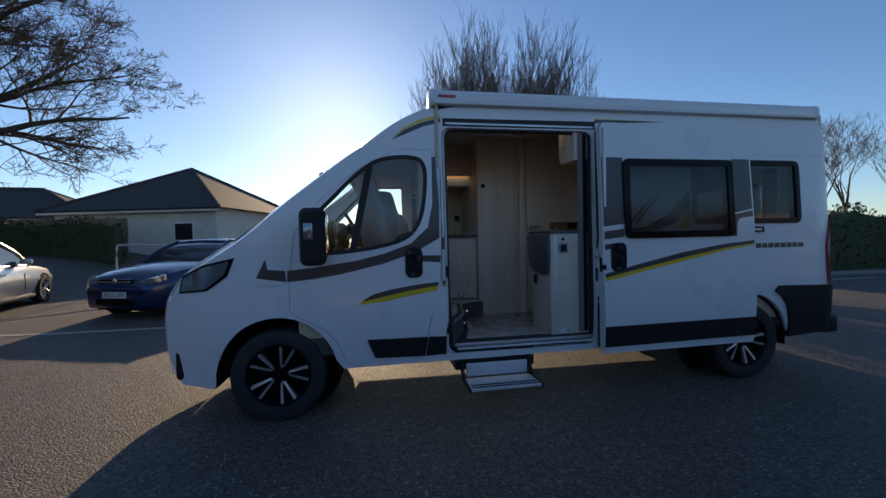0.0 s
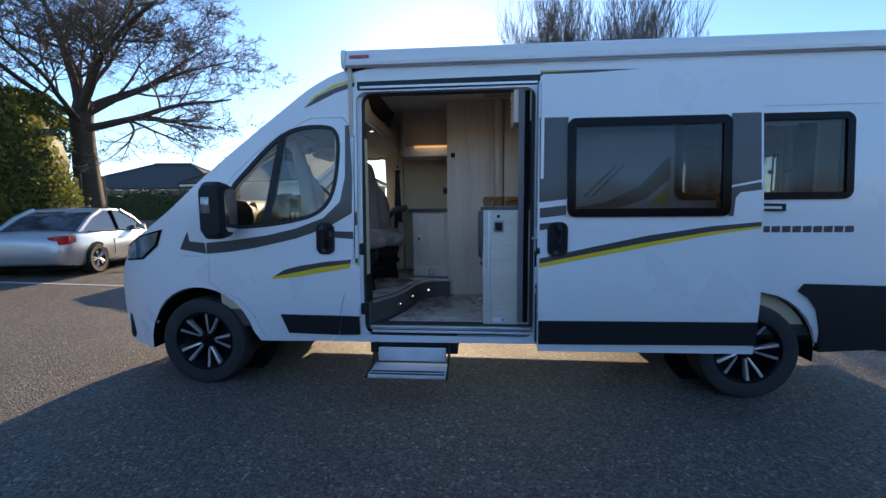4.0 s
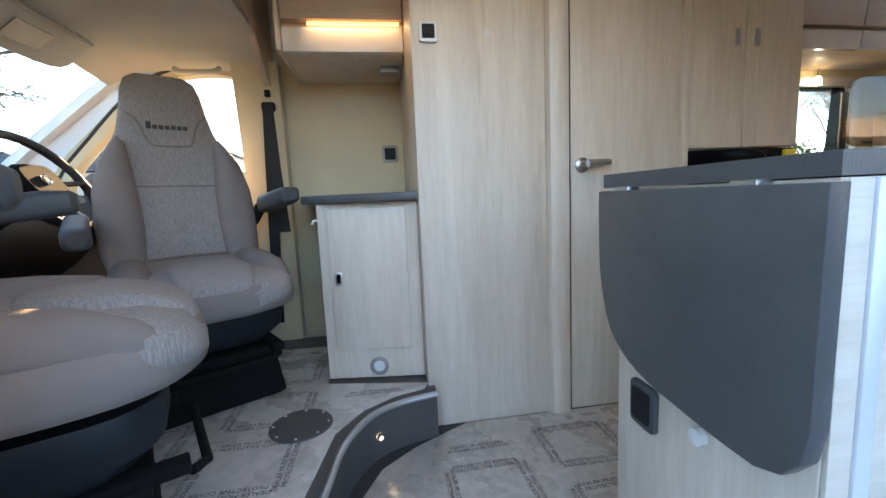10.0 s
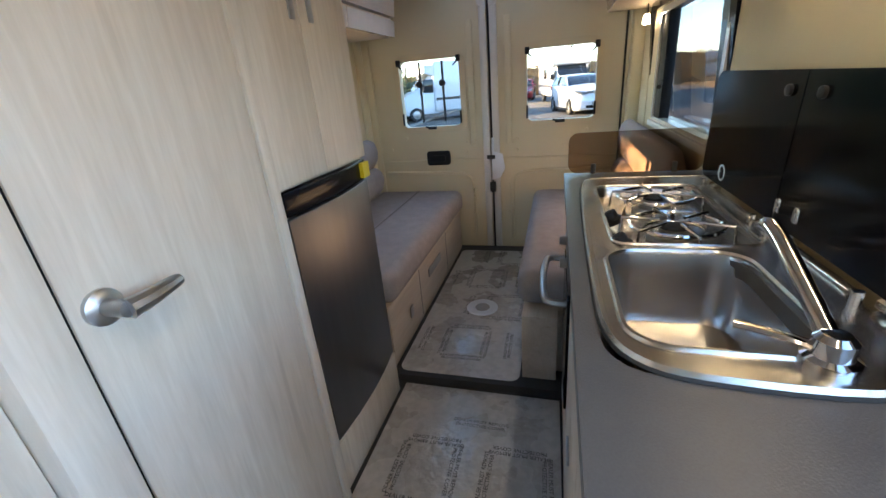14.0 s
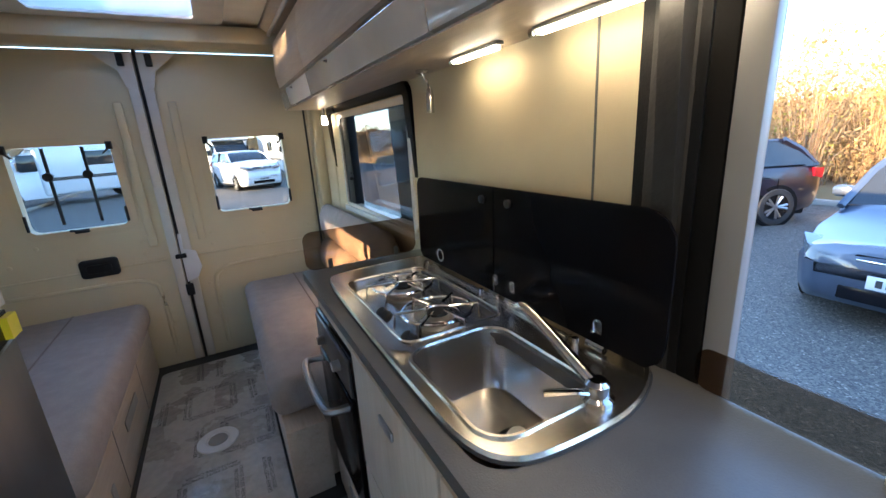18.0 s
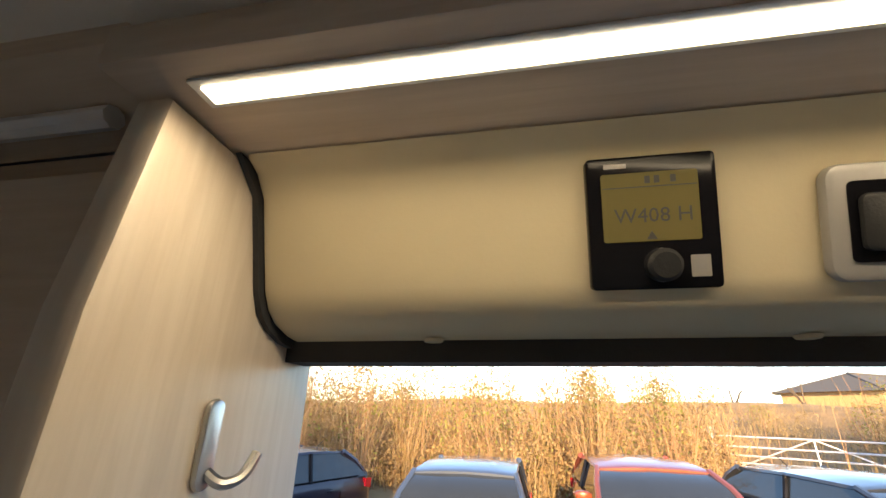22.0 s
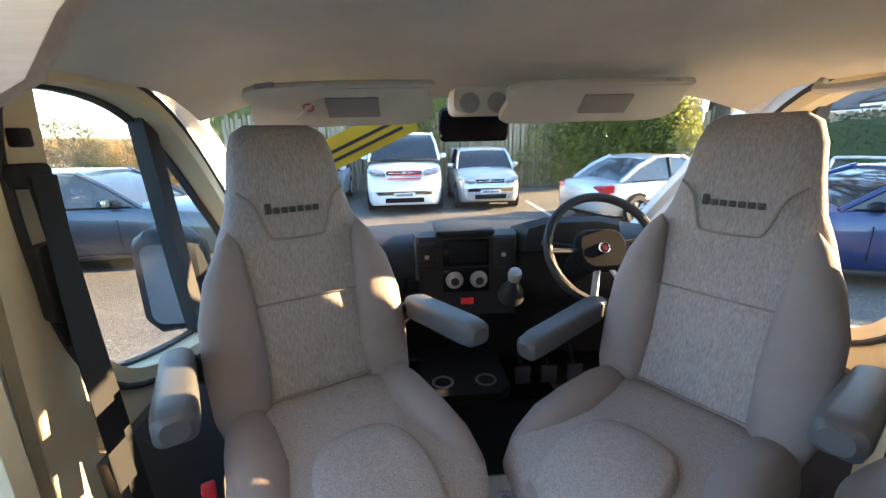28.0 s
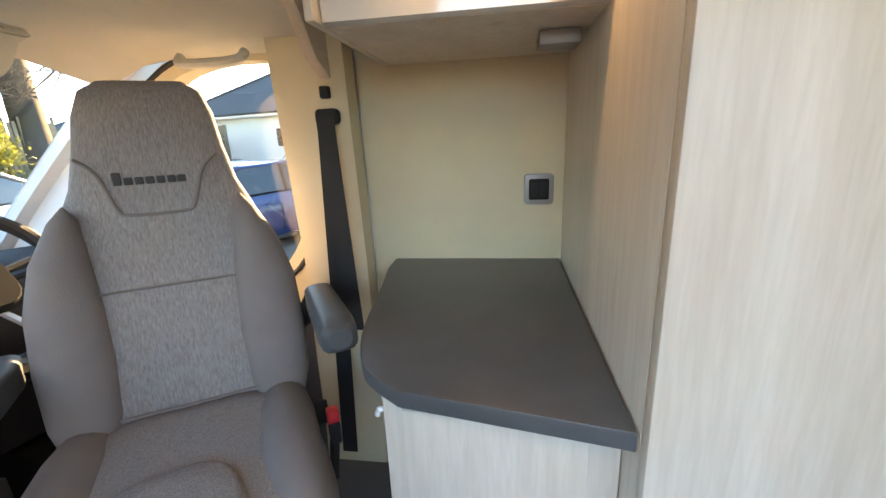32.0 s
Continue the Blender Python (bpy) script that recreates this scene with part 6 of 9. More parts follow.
    pad = spline([(0.325, -0.10), (0.22, -0.122), (0.11, -0.115), (0.045, -0.075), (0.03, 0.0), (0.045, 0.075), (0.11, 0.115), (0.22, 0.122), (0.325, 0.10), (0.338, 0.0)], 4, True)
    part("insert", loft([[Vector((0.18 + (x - 0.18) * q, y * q, 1.151 - 1.45 * max(0.0, 0.18 + (x - 0.18) * q - 0.15) ** 2 + dz)) for x, y in pad] for q, dz in ((1.03, -0.012), (1.0, 0.002), (0.97, 0.010), (0.90, 0.015), (0.6, 0.018), (0.1, 0.018))]), M["fabric"], cu, "raised woven knee pad", 60)
    part("seam", tube(spline([(-0.20, -0.16, 1.163), (-0.185, 0.0, 1.168), (-0.20, 0.16, 1.163)], 5), 0.004, 6), M["fabric2"], cu)
    cu.scale = (0.92, 0.95, 1.0)
    cu.location.z = 0.035 if belt < 0 else 0.0
    # armrests on stalks
    for s in (-1, 1):
        arm = part("armrest", loft([[Vector((x, s * 0.315 + y, 1.33 + lift[s] + dz + z + (0.12 * (x + 0.24) if lift[s] > 0 else -0.1 * (x + 0.24) if lift[s] < 0 else 0))) for y, z in rounded(w, h, 0.018, 3)] for x, w, h, dz in ((-0.25, 0.05, 0.06, 0.0), (-0.21, 0.068, 0.075, 0.0), (0.06, 0.074, 0.066, -0.004), (0.10, 0.068, 0.058, -0.006), (0.112, 0.045, 0.04, -0.006))]), M["grey_plastic"], t, "grey padded armrest")
        part("stalk", tube([(-0.29, s * 0.235, 1.25), (-0.275, s * 0.28, 1.29), (-0.24, s * 0.305, 1.325 + lift[s])], 0.026, 8), M["black"], arm)
    # recline knob, buckle, pan, swivel and base
    part("recline_knob", lathe([(0.035, 0), (0.032, 0.03), (0, 0.032)], 16, pose(-0.24, 0.27, 1.0, -90)), M["black"], t)
    part("buckle_stalk", tube([(-0.10, belt * 0.285, 0.90), (-0.06, belt * 0.295, 1.05)], 0.013, 6), M["black"], t)
    part("buckle", box(-0.08, -0.04, belt * 0.297 - 0.013, belt * 0.297 + 0.013, 1.04, 1.10, 0.006), M["black"], t)
    part("release", box(-0.076, -0.044, belt * 0.297 - 0.014, belt * 0.297 + 0.014, 1.092, 1.128, 0.005), M["red"], t, "red belt release")
    part("seat_pan", loft([[Vector((x * q, y * q, z)) for x, y in rounded(0.50, 0.48, 0.12, 5)] for q, z in ((0.72, 0.87), (0.92, 0.92), (0.97, 0.98), (0.94, 1.006))]), M["shell"], t, "dark grey seat shell")
    part("swivel_plate", box(-0.20, 0.20, -0.20, 0.20, 0.82, 0.853, 0.008), M["interior_dark"], t)
    for s in (-1, 1):
        part("slide_rail", box(-0.24, 0.26, s * 0.17 - 0.02, s * 0.17 + 0.02, 0.845, 0.872, 0.004), M["interior_dark"], t)
    part("slide_bar", tube([(0.26, -0.17, 0.84), (0.29, -0.14, 0.835), (0.29, 0.14, 0.835), (0.26, 0.17, 0.84)], 0.010, 8), M["interior_dark"], t)
    part("seat_box", loft([[Vector((x, y, z)) for x, y in rounded(w, d, 0.04, 4)] for w, d, z in ((0.40, 0.42, CABFLOOR), (0.38, 0.40, 0.74), (0.36, 0.38, 0.82))]), M["interior_dark"], t, "black seat box")
    t.matrix_basis = pose(at[0], at[1], 0.0, 0, 0, turn)
    return t


seat("cab_seat", (0.33, 3.643), 28, "grey fabric swivel passenger seat, turned to the rear", {-1: 0.02, 1: 0.012}, -1)
seat("cab_seat", (0.376, 4.374), -58, "grey fabric swivel driver's seat, turned to the rear", {-1: -0.02, 1: 0.02}, 1)

# cab linings: doors, pillars, headliner
def cab_side(fn, sgn, name):
    w = struct(name, sheet([(-0.52, 0.60), (0.53, 0.60), (0.53, 2.0), (0.3, 2.04), (0.05, 1.97), (-0.17, 1.80), (-0.37, 1.62), (-0.54, 1.40)], [shrink(door_glass, 0.0)], lambda x, z: fn(x, z, 0.075), lambda x, z: fn(x, z, 0.052), 0.08), M["cream"], "cream cab side lining")
    part("door_card", sheet([(-0.50, 0.62), (0.36, 0.62), (0.42, 0.9), (0.44, 1.22), (0.2, 1.24), (-0.3, 1.20), (-0.5, 1.2)], [], lambda x, z: fn(x, z, 0.13 - 0.03 * smooth01((z - 1.0) / 0.2)), lambda x, z: fn(x, z, 0.078), 0.09), M["grey_plastic"], w, "dark door trim")
    part("window_gasket", tube([fn(x, z, 0.078) for x, z in shrink(door_glass, -0.035)], 0.010, 6, True), M["rubber"], w)
    part("glass_surround", sheet(shrink(door_glass, -0.03), [shrink(door_glass, 0.004)], lambda x, z: fn(x, z, 0.084), lambda x, z: fn(x, z, 0.02), 0.06), M["cream"], w)
    part("striker_plate", box(0.435, 0.447, fn(0, 1.5).y + sgn * 0.085, fn(0, 1.5).y + sgn * 0.105, 1.49, 1.57), M["black"], w)
    return w


near_lin = cab_side(near, 1, "wall_cab_near")
far_lin = cab_side(far, -1, "wall_cab_far")
# pillars behind the doors, with belts
for fn, s, nm in ((near, 1, "near"), (far, -1, "far")):
    px0, bx_off, doff, pw = (0.07, 0.09, 0.055, 0.0) if nm == "near" else (0.0, 0.0, 0.0, 0.07)
    p = struct("trim_pillar_" + nm, sheet([(0.46 - px0 - pw, 0.66), (0.60 - px0, 0.66), (0.603 - px0, 1.4), (0.603 - px0, 2.0), (0.47 - px0 - pw, 2.0), (0.48 - px0 - pw, 1.4)], [], lambda x, z: fn(x, z, 0.135 - doff), lambda x, z: fn(x, z, 0.06), 0.09), M["cream"], "cream door pillar trim")
    b = thing("seat_belt", "black seat belt on the cream door pillar", "seat belt", tuple(fn((0.55 - bx_off), 1.8, 0.15 - doff)))
    part("guide", prism([(p_[0] + 0.55 - bx_off, p_[1] + 1.80) for p_ in rounded(0.06, 0.04, 0.012)], "y", fn((0.55 - bx_off), 1.8, 0.137 - doff).y, fn((0.55 - bx_off), 1.8, 0.165 - doff).y, 0.004), M["black"], b)
    part("slot_cap", box((0.538 - bx_off), (0.562 - bx_off), fn((0.55 - bx_off), 1.86, 0.137 - doff).y, fn((0.55 - bx_off), 1.86, 0.16 - doff).y, 1.845, 1.875, 0.004), M["black"], b)
    for dx, z1, off in ((-0.012, 0.78, 0.165), (0.012, 1.22, 0.172)):
        bm = loft([[fn((0.55 - bx_off) + dx * k + q, z, off - doff + 0.02 * k + e) for q, e in ((-0.024, 0), (0.024, 0), (0.024, 0.002), (-0.024, 0.002))] for k, z in ((0, 1.80), (1.0, 1.5), (3.0, z1))])
        part("webbing", bm, M["black"], b)
    part("buckle_tongue", box(0.52 - bx_off, 0.56 - bx_off, fn((0.55 - bx_off), 1.3, 0.17 - doff).y, fn((0.55 - bx_off), 1.3, 0.19 - doff).y, 1.27, 1.31, 0.004), M["satin"], b)
    if nm == "near":
        part("belt_cover", prism([(p_[0] + 0.55 - bx_off, p_[1] + 1.62) for p_ in rounded(0.07, 0.14, 0.02)], "y", 3.19, 3.212, 0.006), M["black"], b)

# headliner: shell over the cab, visors, lamp console, mirror
def liner(x, w, d):
    x -= 0.11 * (1 - w * w) * smooth01((0.3 - x) / 0.4)
    z = 2.02 + 0.055 * (1 - abs(w) ** 3) - 0.10 * smooth01((0.06 - x) / 0.34) - 0.045 * smooth01((abs(w) - 0.8) / 0.2)
    return Vector((x, YC + w * 0.86, z + d))


bm = bmesh.new()
xs = [-0.14, -0.08, 0.0, 0.08, 0.16, 0.26, 0.38, 0.48, 0.56]
g = [[bm.verts.new(liner(x, -1 + j / 10, 0)) for j in range(21)] for x in xs]
g2 = [[bm.verts.new(liner(x, -1 + j / 10, 0.02)) for j in range(21)] for x in xs]
for q in (g, g2):
    for i in range(len(xs) - 1):
        for j in range(20):
            bm.faces.new((q[i][j], q[i + 1][j], q[i + 1][j + 1], q[i][j + 1]))
struct("ceiling_cab", bm, M["headliner"], "pale moulded cab headliner", 60)
struct("ceiling_overcab", prism([(0.565, 2.40), (0.56, 2.415), (0.27, 2.285), (0.27, 2.265)], "y", YC - 0.66, YC + 0.66), M["brown_dark"], "dark lining over the cab shelf")
struct("floor_overcab", box(0.25, 0.535, YC - 0.72, YC + 0.72, 2.115, 2.13), M["brown_dark"], "dark shelf above the cab")
struct("wall_overcab", box(0.25, 0.27, YC - 0.72, YC + 0.72, 2.115, 2.285), M["brown_dark"], "dark back of the overcab shelf")
rail = thing("spot_rail", "grey rail with small lit spots under the arch board", "spot rail", (0.5, YC, 2.09))
part("rail", box(0.49, 0.56, 3.48, 4.64, 2.072, 2.094, 0.006), M["headliner"], rail)
for y in (3.56, 3.86, 4.26, 4.55):
    sp = part("spot", lathe([(0.022, 0), (0.020, -0.004), (0.015, -0.004), (0.015, 0)], 18, pose(0.51, y, 2.072)), M["chrome"], rail, "chrome spot ring")
    part("lens", lathe([(0.014, -0.002), (0, -0.003)], 14, pose(0.51, y, 2.072)), M["led_small"] if y < 4.0 or y > 4.5 else M["lens"], sp)
for y0, y1 in ((3.38, 3.88), (4.12, 4.64)):
    v = thing("sun_visor", "pale folded sun visor", "sun visor", (0.02, (y0 + y1) / 2, 1.93))
    o = [(q, p_) for p_, q in spline([(y0, -0.085), (y0 - 0.01, 0.0), (y0 + 0.03, 0.07), (y1 - 0.03, 0.08), (y1, 0.05), (y1 - 0.01, -0.07), ((y0 + y1) / 2, -0.085)], 4, True)]
    bm = prism(o, "z", -0.012, 0.012, 0.008)
    bm.transform(pose(0.03, 0, 1.925, 0, -38))
    part("pad", bm, M["headliner"], v, "soft pale visor pad")
    ye = y0 + 0.03 if y0 < 3.9 else y1 - 0.03
    part("hinge_arm", tube([(0.078, ye, 1.955), (0.090, ye, 1.968), (0.094, ye + (0.05 if y0 < 3.9 else -0.05), 1.972)], 0.006, 8), M["light_grey"], v, "pale grey hinge arm")
    bm = prism(rounded(0.15, 0.075, 0.006), "z", -0.0165, -0.0125)
    bm.transform(pose(0.03, (y0 + y1) / 2 + 0.03, 1.925, 0, -38, 0) @ pose(0, 0, 0, 0, 0, 90))
    part("mirror_flap", bm, M["light_grey"], v, "pale vanity mirror flap")
    if y0 < 3.5:
        bm = prism([(p_[0], p_[1]) for p_ in rounded(0.10, 0.05, 0.004)], "z", -0.0155, -0.0135)
        bm.transform(pose(0.035, 3.53, 1.928, 0, -38, 90))
        part("warning_label", bm, M["decal_white"], v, "white warning label")
        bm = lathe([(0.016, 0), (0.016, 0.0006), (0.012, 0.0006), (0.012, 0)], 16, pose(0.035, 3.535, 1.928, 0, -38) @ pose(0, 0, -0.0168))
        part("warning_ring", bm, M["red"], v)
lc_ = thing("roof_console", "pale roof lamp console above the mirror", "lamp", (0.10, 3.98, 1.93))
part("body", loft([[Vector((x, 3.975 + y, 1.925 + z)) for y, z in rounded(w, h, 0.02, 3)] for x, w, h in ((0.0, 0.16, 0.06), (0.06, 0.19, 0.085), (0.12, 0.19, 0.09), (0.15, 0.17, 0.07))]), M["headliner"], lc_)
for y in (3.935, 4.015):
    part("lamp_lens", lathe([(0.03, 0), (0.028, 0.006), (0, 0.008)], 18, pose(0.15, y, 1.915, 0, 80)), M["light_grey"], lc_)
mi = thing("interior_mirror", "dark camera screen mirror below the roof console", "mirror", (0.08, 3.97, 1.84))
part("case", loft([[Vector((x, 3.97 + y, 1.845 + z)) for y, z in rounded(w, h, 0.015, 3)] for x, w, h in ((0.04, 0.13, 0.05), (0.07, 0.17, 0.075), (0.10, 0.175, 0.08), (0.108, 0.165, 0.07))]), M["gloss_black"], mi)
part("stem", tube([(0.05, 3.97, 1.86), (0.03, 3.97, 1.91)], 0.016), M["black"], mi)
gh = thing("grab_handle", "grey folding grab handle on the headliner", "handle", (0.30, 4.80, 1.975))
part("bar", tube(spline([(0.18, 4.84, 1.965), (0.19, 4.82, 1.945), (0.27, 4.815, 1.94), (0.35, 4.82, 1.945), (0.36, 4.84, 1.965)], 4), 0.012, 8), M["headliner"], gh)

# dashboard
da = thing("dashboard", "black plastic dashboard with radio, vents and dials", "dashboard", (-0.4, 4.0, 1.3))
prof = [(-0.95, 1.30), (-0.88, 1.44), (-0.60, 1.475), (-0.40, 1.485), (-0.30, 1.47), (-0.255, 1.42), (-0.24, 1.33), (-0.28, 1.24), (-0.36, 1.16), (-0.44, 1.10), (-0.50, 0.85), (-0.95, 0.85)]
bm = bmesh.new()
loft([[Vector((x + 0.10 * abs((y - YC) / 0.9) ** 3, y, z - 0.02 * abs((y - YC) / 0.9) ** 2)) for x, z in prof] for y in (3.17, 3.3, 3.5, 3.7, 3.9, 4.1, 4.3, 4.5, 4.7, 4.95)], bm)
part("body", bm, M["dash"], da, "black dashboard moulding", 40)
part("centre_console", loft([[Vector((x, 4.0 + y, z)) for y, z in ((-w, z0), (w, z0), (w * 0.97, z1), (-w * 0.97, z1))] for x, w, z0, z1 in ((-0.30, 0.21, 1.17, 1.515), (-0.215, 0.20, 1.18, 1.51), (-0.205, 0.19, 1.19, 1.50))]), M["dash"], da, "black centre console")
part("hood", box(-0.42, -0.205, 3.88, 4.11, 1.512, 1.535, 0.01), M["dash"], da)
part("radio", box(-0.206, -0.198, 3.905, 4.085, 1.395, 1.50, 0.004), M["gloss_black"], da, "black radio with a screen")
part("radio_screen", box(-0.1985, -0.1965, 3.93, 4.075, 1.41, 1.49, 0.001), M["interior_dark"], da)
for y0, y1 in ((3.805, 3.885), (4.105, 4.175)):
    vv = part("air_vent", box(-0.205, -0.197, y0, y1, 1.385, 1.495, 0.004), M["black"], da, "upright air vent")
    for k in range(5):
        part("slat", box(-0.1968, -0.192, y0 + 0.008, y1 - 0.008, 1.395 + k * 0.02, 1.403 + k * 0.02), M["dash"], vv)
    part("wheel", box(-0.1965, -0.188, (y0 + y1) / 2 - 0.008, (y0 + y1) / 2 + 0.008, 1.43, 1.445, 0.002), M["light_grey"], vv)
part("climate_panel", box(-0.206, -0.198, 3.905, 4.085, 1.29, 1.385, 0.004), M["gloss_black"], da)
for y in (3.95, 4.045):
    kn = part("climate_knob", lathe([(0.034, 0), (0.034, 0.004), (0.022, 0.006), (0.020, 0.022), (0, 0.023)], 20, pose(-0.198, y, 1.34, 0, 90)), M["light_grey"], da, "round knob with a pale ring")
    part("knob_top", lathe([(0.016, 0.0232), (0.014, 0.026), (0, 0.026)], 16, pose(-0.198, y, 1.34, 0, 90)), M["black"], kn)
part("hazard_button", box(-0.21, -0.20, 3.975, 4.025, 1.235, 1.262, 0.003), M["red"], da, "red hazard button")
part("gear_gaiter", lathe([(0.05, 0), (0.045, 0.03), (0.02, 0.08), (0.012, 0.10)], 16, pose(-0.13, 4.155, 1.29, 0, 30)), M["black"], da)
part("gear_knob", lathe([(0.012, 0.09), (0.022, 0.10), (0.026, 0.12), (0.022, 0.138), (0.0, 0.142)], 16, pose(-0.13, 4.155, 1.29, 0, 30)), M["light_grey"], da, "gear knob")
part("shelf", box(-0.50, -0.23, 3.22, 3.88, 1.18, 1.20, 0.008), M["dash"], da)
part("cup_holder", loft([[Vector((x, 3.975 + y, z)) for x, y in ((-0.40, -w), (-0.06 - e, -w), (-0.02 - e, -w + 0.05), (-0.02 - e, w - 0.05), (-0.06 - e, w), (-0.40, w))] for w, z, e in ((0.155, 0.88, 0.04), (0.17, 0.91, 0.0), (0.17, 0.95, 0.0))]), M["interior_dark"], da, "black cup holder tray")
for y in (3.89, 4.06):
    part("cup_ring", tube([(-0.11 + 0.038 * math.cos(k * math.pi / 8), y + 0.038 * math.sin(k * math.pi / 8), 0.951) for k in range(16)], 0.005, 6, True), M["grey_plastic"], da)
for dy in (4.30, 4.55):
    part("instrument_ring", tube([(-0.235, dy + 0.06 * math.cos(k * math.pi / 10), 1.485 + 0.045 * math.sin(k * math.pi / 10)) for k in range(20)], 0.007, 6, True), M["grey_plastic"], da)
part("binnacle", loft([[Vector((x, 4.42 + y, z)) for y, z in ((-w, 1.44), (w, 1.44), (w * 0.9, h), (w * 0.5, h + 0.02), (-w * 0.5, h + 0.02), (-w * 0.9, h))] for x, w, h in ((-0.42, 0.22, 1.50), (-0.25, 0.22, 1.545), (-0.21, 0.20, 1.53))]), M["dash"], da, "instrument hood")
for y in (3.25, 4.86):
    part("side_vent", lathe([(0.05, 0), (0.05, 0.012), (0.04, 0.014), (0, 0.01)], 20, pose(-0.20, y, 1.40, 0, 90)), M["black"], da)
for y in (3.74, 3.79):
    part("storage_bin", box(-0.215, -0.2, y - 0.02, y + 0.02, 1.29, 1.345, 0.004), M["interior_dark"], da)
sw_ = thing("steering_wheel", "black steering wheel with a round badge and pale spoke trim", "steering wheel", (-0.06, 4.42, 1.48))
ms = Matrix.Translation((-0.07, 4.44, 1.485)) @ pose(0, 0, 0, 0, 58)
part("rim", tube([ms @ Vector((0.195 * math.cos(k * math.pi / 20), 0.195 * math.sin(k * math.pi / 20), 0.02)) for k in range(40)], 0.0165, 10, True), M["black"], sw_, "black rim")
part("hub", loft([[ms @ Vector((x, y, z)) for x, y in rounded(0.15 * q, 0.18 * q, 0.05 * q, 4)] for q, z in ((0.7, -0.06), (1.0, -0.02), (1.0, 0.01), (0.85, 0.028))]), M["interior_dark"], sw_, "padded hub")
part("badge", lathe([(0.012, 0.030), (0.011, 0.033), (0, 0.034)], 20, ms), M["badge_red"], sw_, "round dark red badge")
part("badge_ring", tube([ms @ Vector((0.018 * math.cos(k * math.pi / 10), 0.018 * math.sin(k * math.pi / 10), 0.031)) for k in range(20)], 0.003, 6, True), M["chrome"], sw_)
for a in (90, -90, 20, -20):
    part("spoke", tube([ms @ pose(0, 0, 0, 0, 0, a) @ Vector((0.06, 0, 0.0)), ms @ pose(0, 0, 0, 0, 0, a) @ Vector((0.19, 0, 0.018))], 0.02 if abs(a) == 90 else 0.012, 8, flat=0.5), M["light_grey"] if abs(a) == 20 else M["dash"], sw_)
part("column", tube([ms @ Vector((0, 0, -0.05)), ms @ Vector((0, 0, -0.28))], 0.055, 12), M["dash"], sw_)
for s in (-1, 1):
    part("stalk", tube([ms @ Vector((-0.03, s * 0.06, -0.06)), ms @ Vector((-0.05, s * 0.19, -0.05))], 0.010, 6), M["black"], sw_)
for y in (4.28, 4.40, 4.52):
    pd = thing("pedal", "dark foot pedal under the dashboard", "pedal", (-0.40, y, 0.8))
    part("pad", box(-0.42, -0.40, y - 0.035, y + 0.035, 0.78, 0.86, 0.006), M["rubber"], pd)
    part("arm", tube([(-0.42, y, 0.82), (-0.5, y, 0.93)], 0.010), M["interior_dark"], pd)
wl = thing("windscreen_banner", "yellow advertising banner hung inside the windscreen", "banner", (-0.25, 3.5, 1.85))
bm = prism([(-0.22, -0.055), (0.22, -0.055), (0.22, 0.055), (-0.22, 0.055)], "z", 0, 0.002)
bm.transform(pose(-0.22, 3.66, 1.83, 90, 0, 90) @ pose(0, 0, 0, 0, 0, 24))
part("sheet", bm, M["plate_y"], wl)
for k in range(2):
    bm = prism([(-0.17 + 0.02 * k, -0.03 + 0.03 * k), (0.17, -0.03 + 0.03 * k), (0.17, -0.018 + 0.03 * k), (-0.17 + 0.02 * k, -0.018 + 0.03 * k)], "z", 0.0022, 0.003)
    bm.transform(pose(-0.22, 3.66, 1.83, 90, 0, 90) @ pose(0, 0, 0, 0, 0, 24))
    part("text_bar", bm, M["ink"], wl)


def fit_to_views(t, dx, dy, dz, f=1.0, about=(0, 0, 0)):
    """Moves a cab fitting to fit the camera's views, and sizes it about one of its points."""
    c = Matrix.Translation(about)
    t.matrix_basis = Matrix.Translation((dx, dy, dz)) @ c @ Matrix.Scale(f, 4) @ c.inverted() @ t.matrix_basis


fit_to_views(da, -0.115, 0.02, -0.022)
fit_to_views(sw_, -0.092, 0.034, -0.027)
fit_to_views(mi, -0.43, 0.08, 0.033, 1.45, (0.108, 3.97, 1.805))
fit_to_views(lc_, -0.317, 0.08, 0.041, 1.1, (0.15, 3.975, 1.915))
fit_to_views(wl, -0.14, -0.03, 0.015)
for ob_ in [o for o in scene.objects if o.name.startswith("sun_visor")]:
    fit_to_views(ob_, -0.116, 0.0, 0.026)

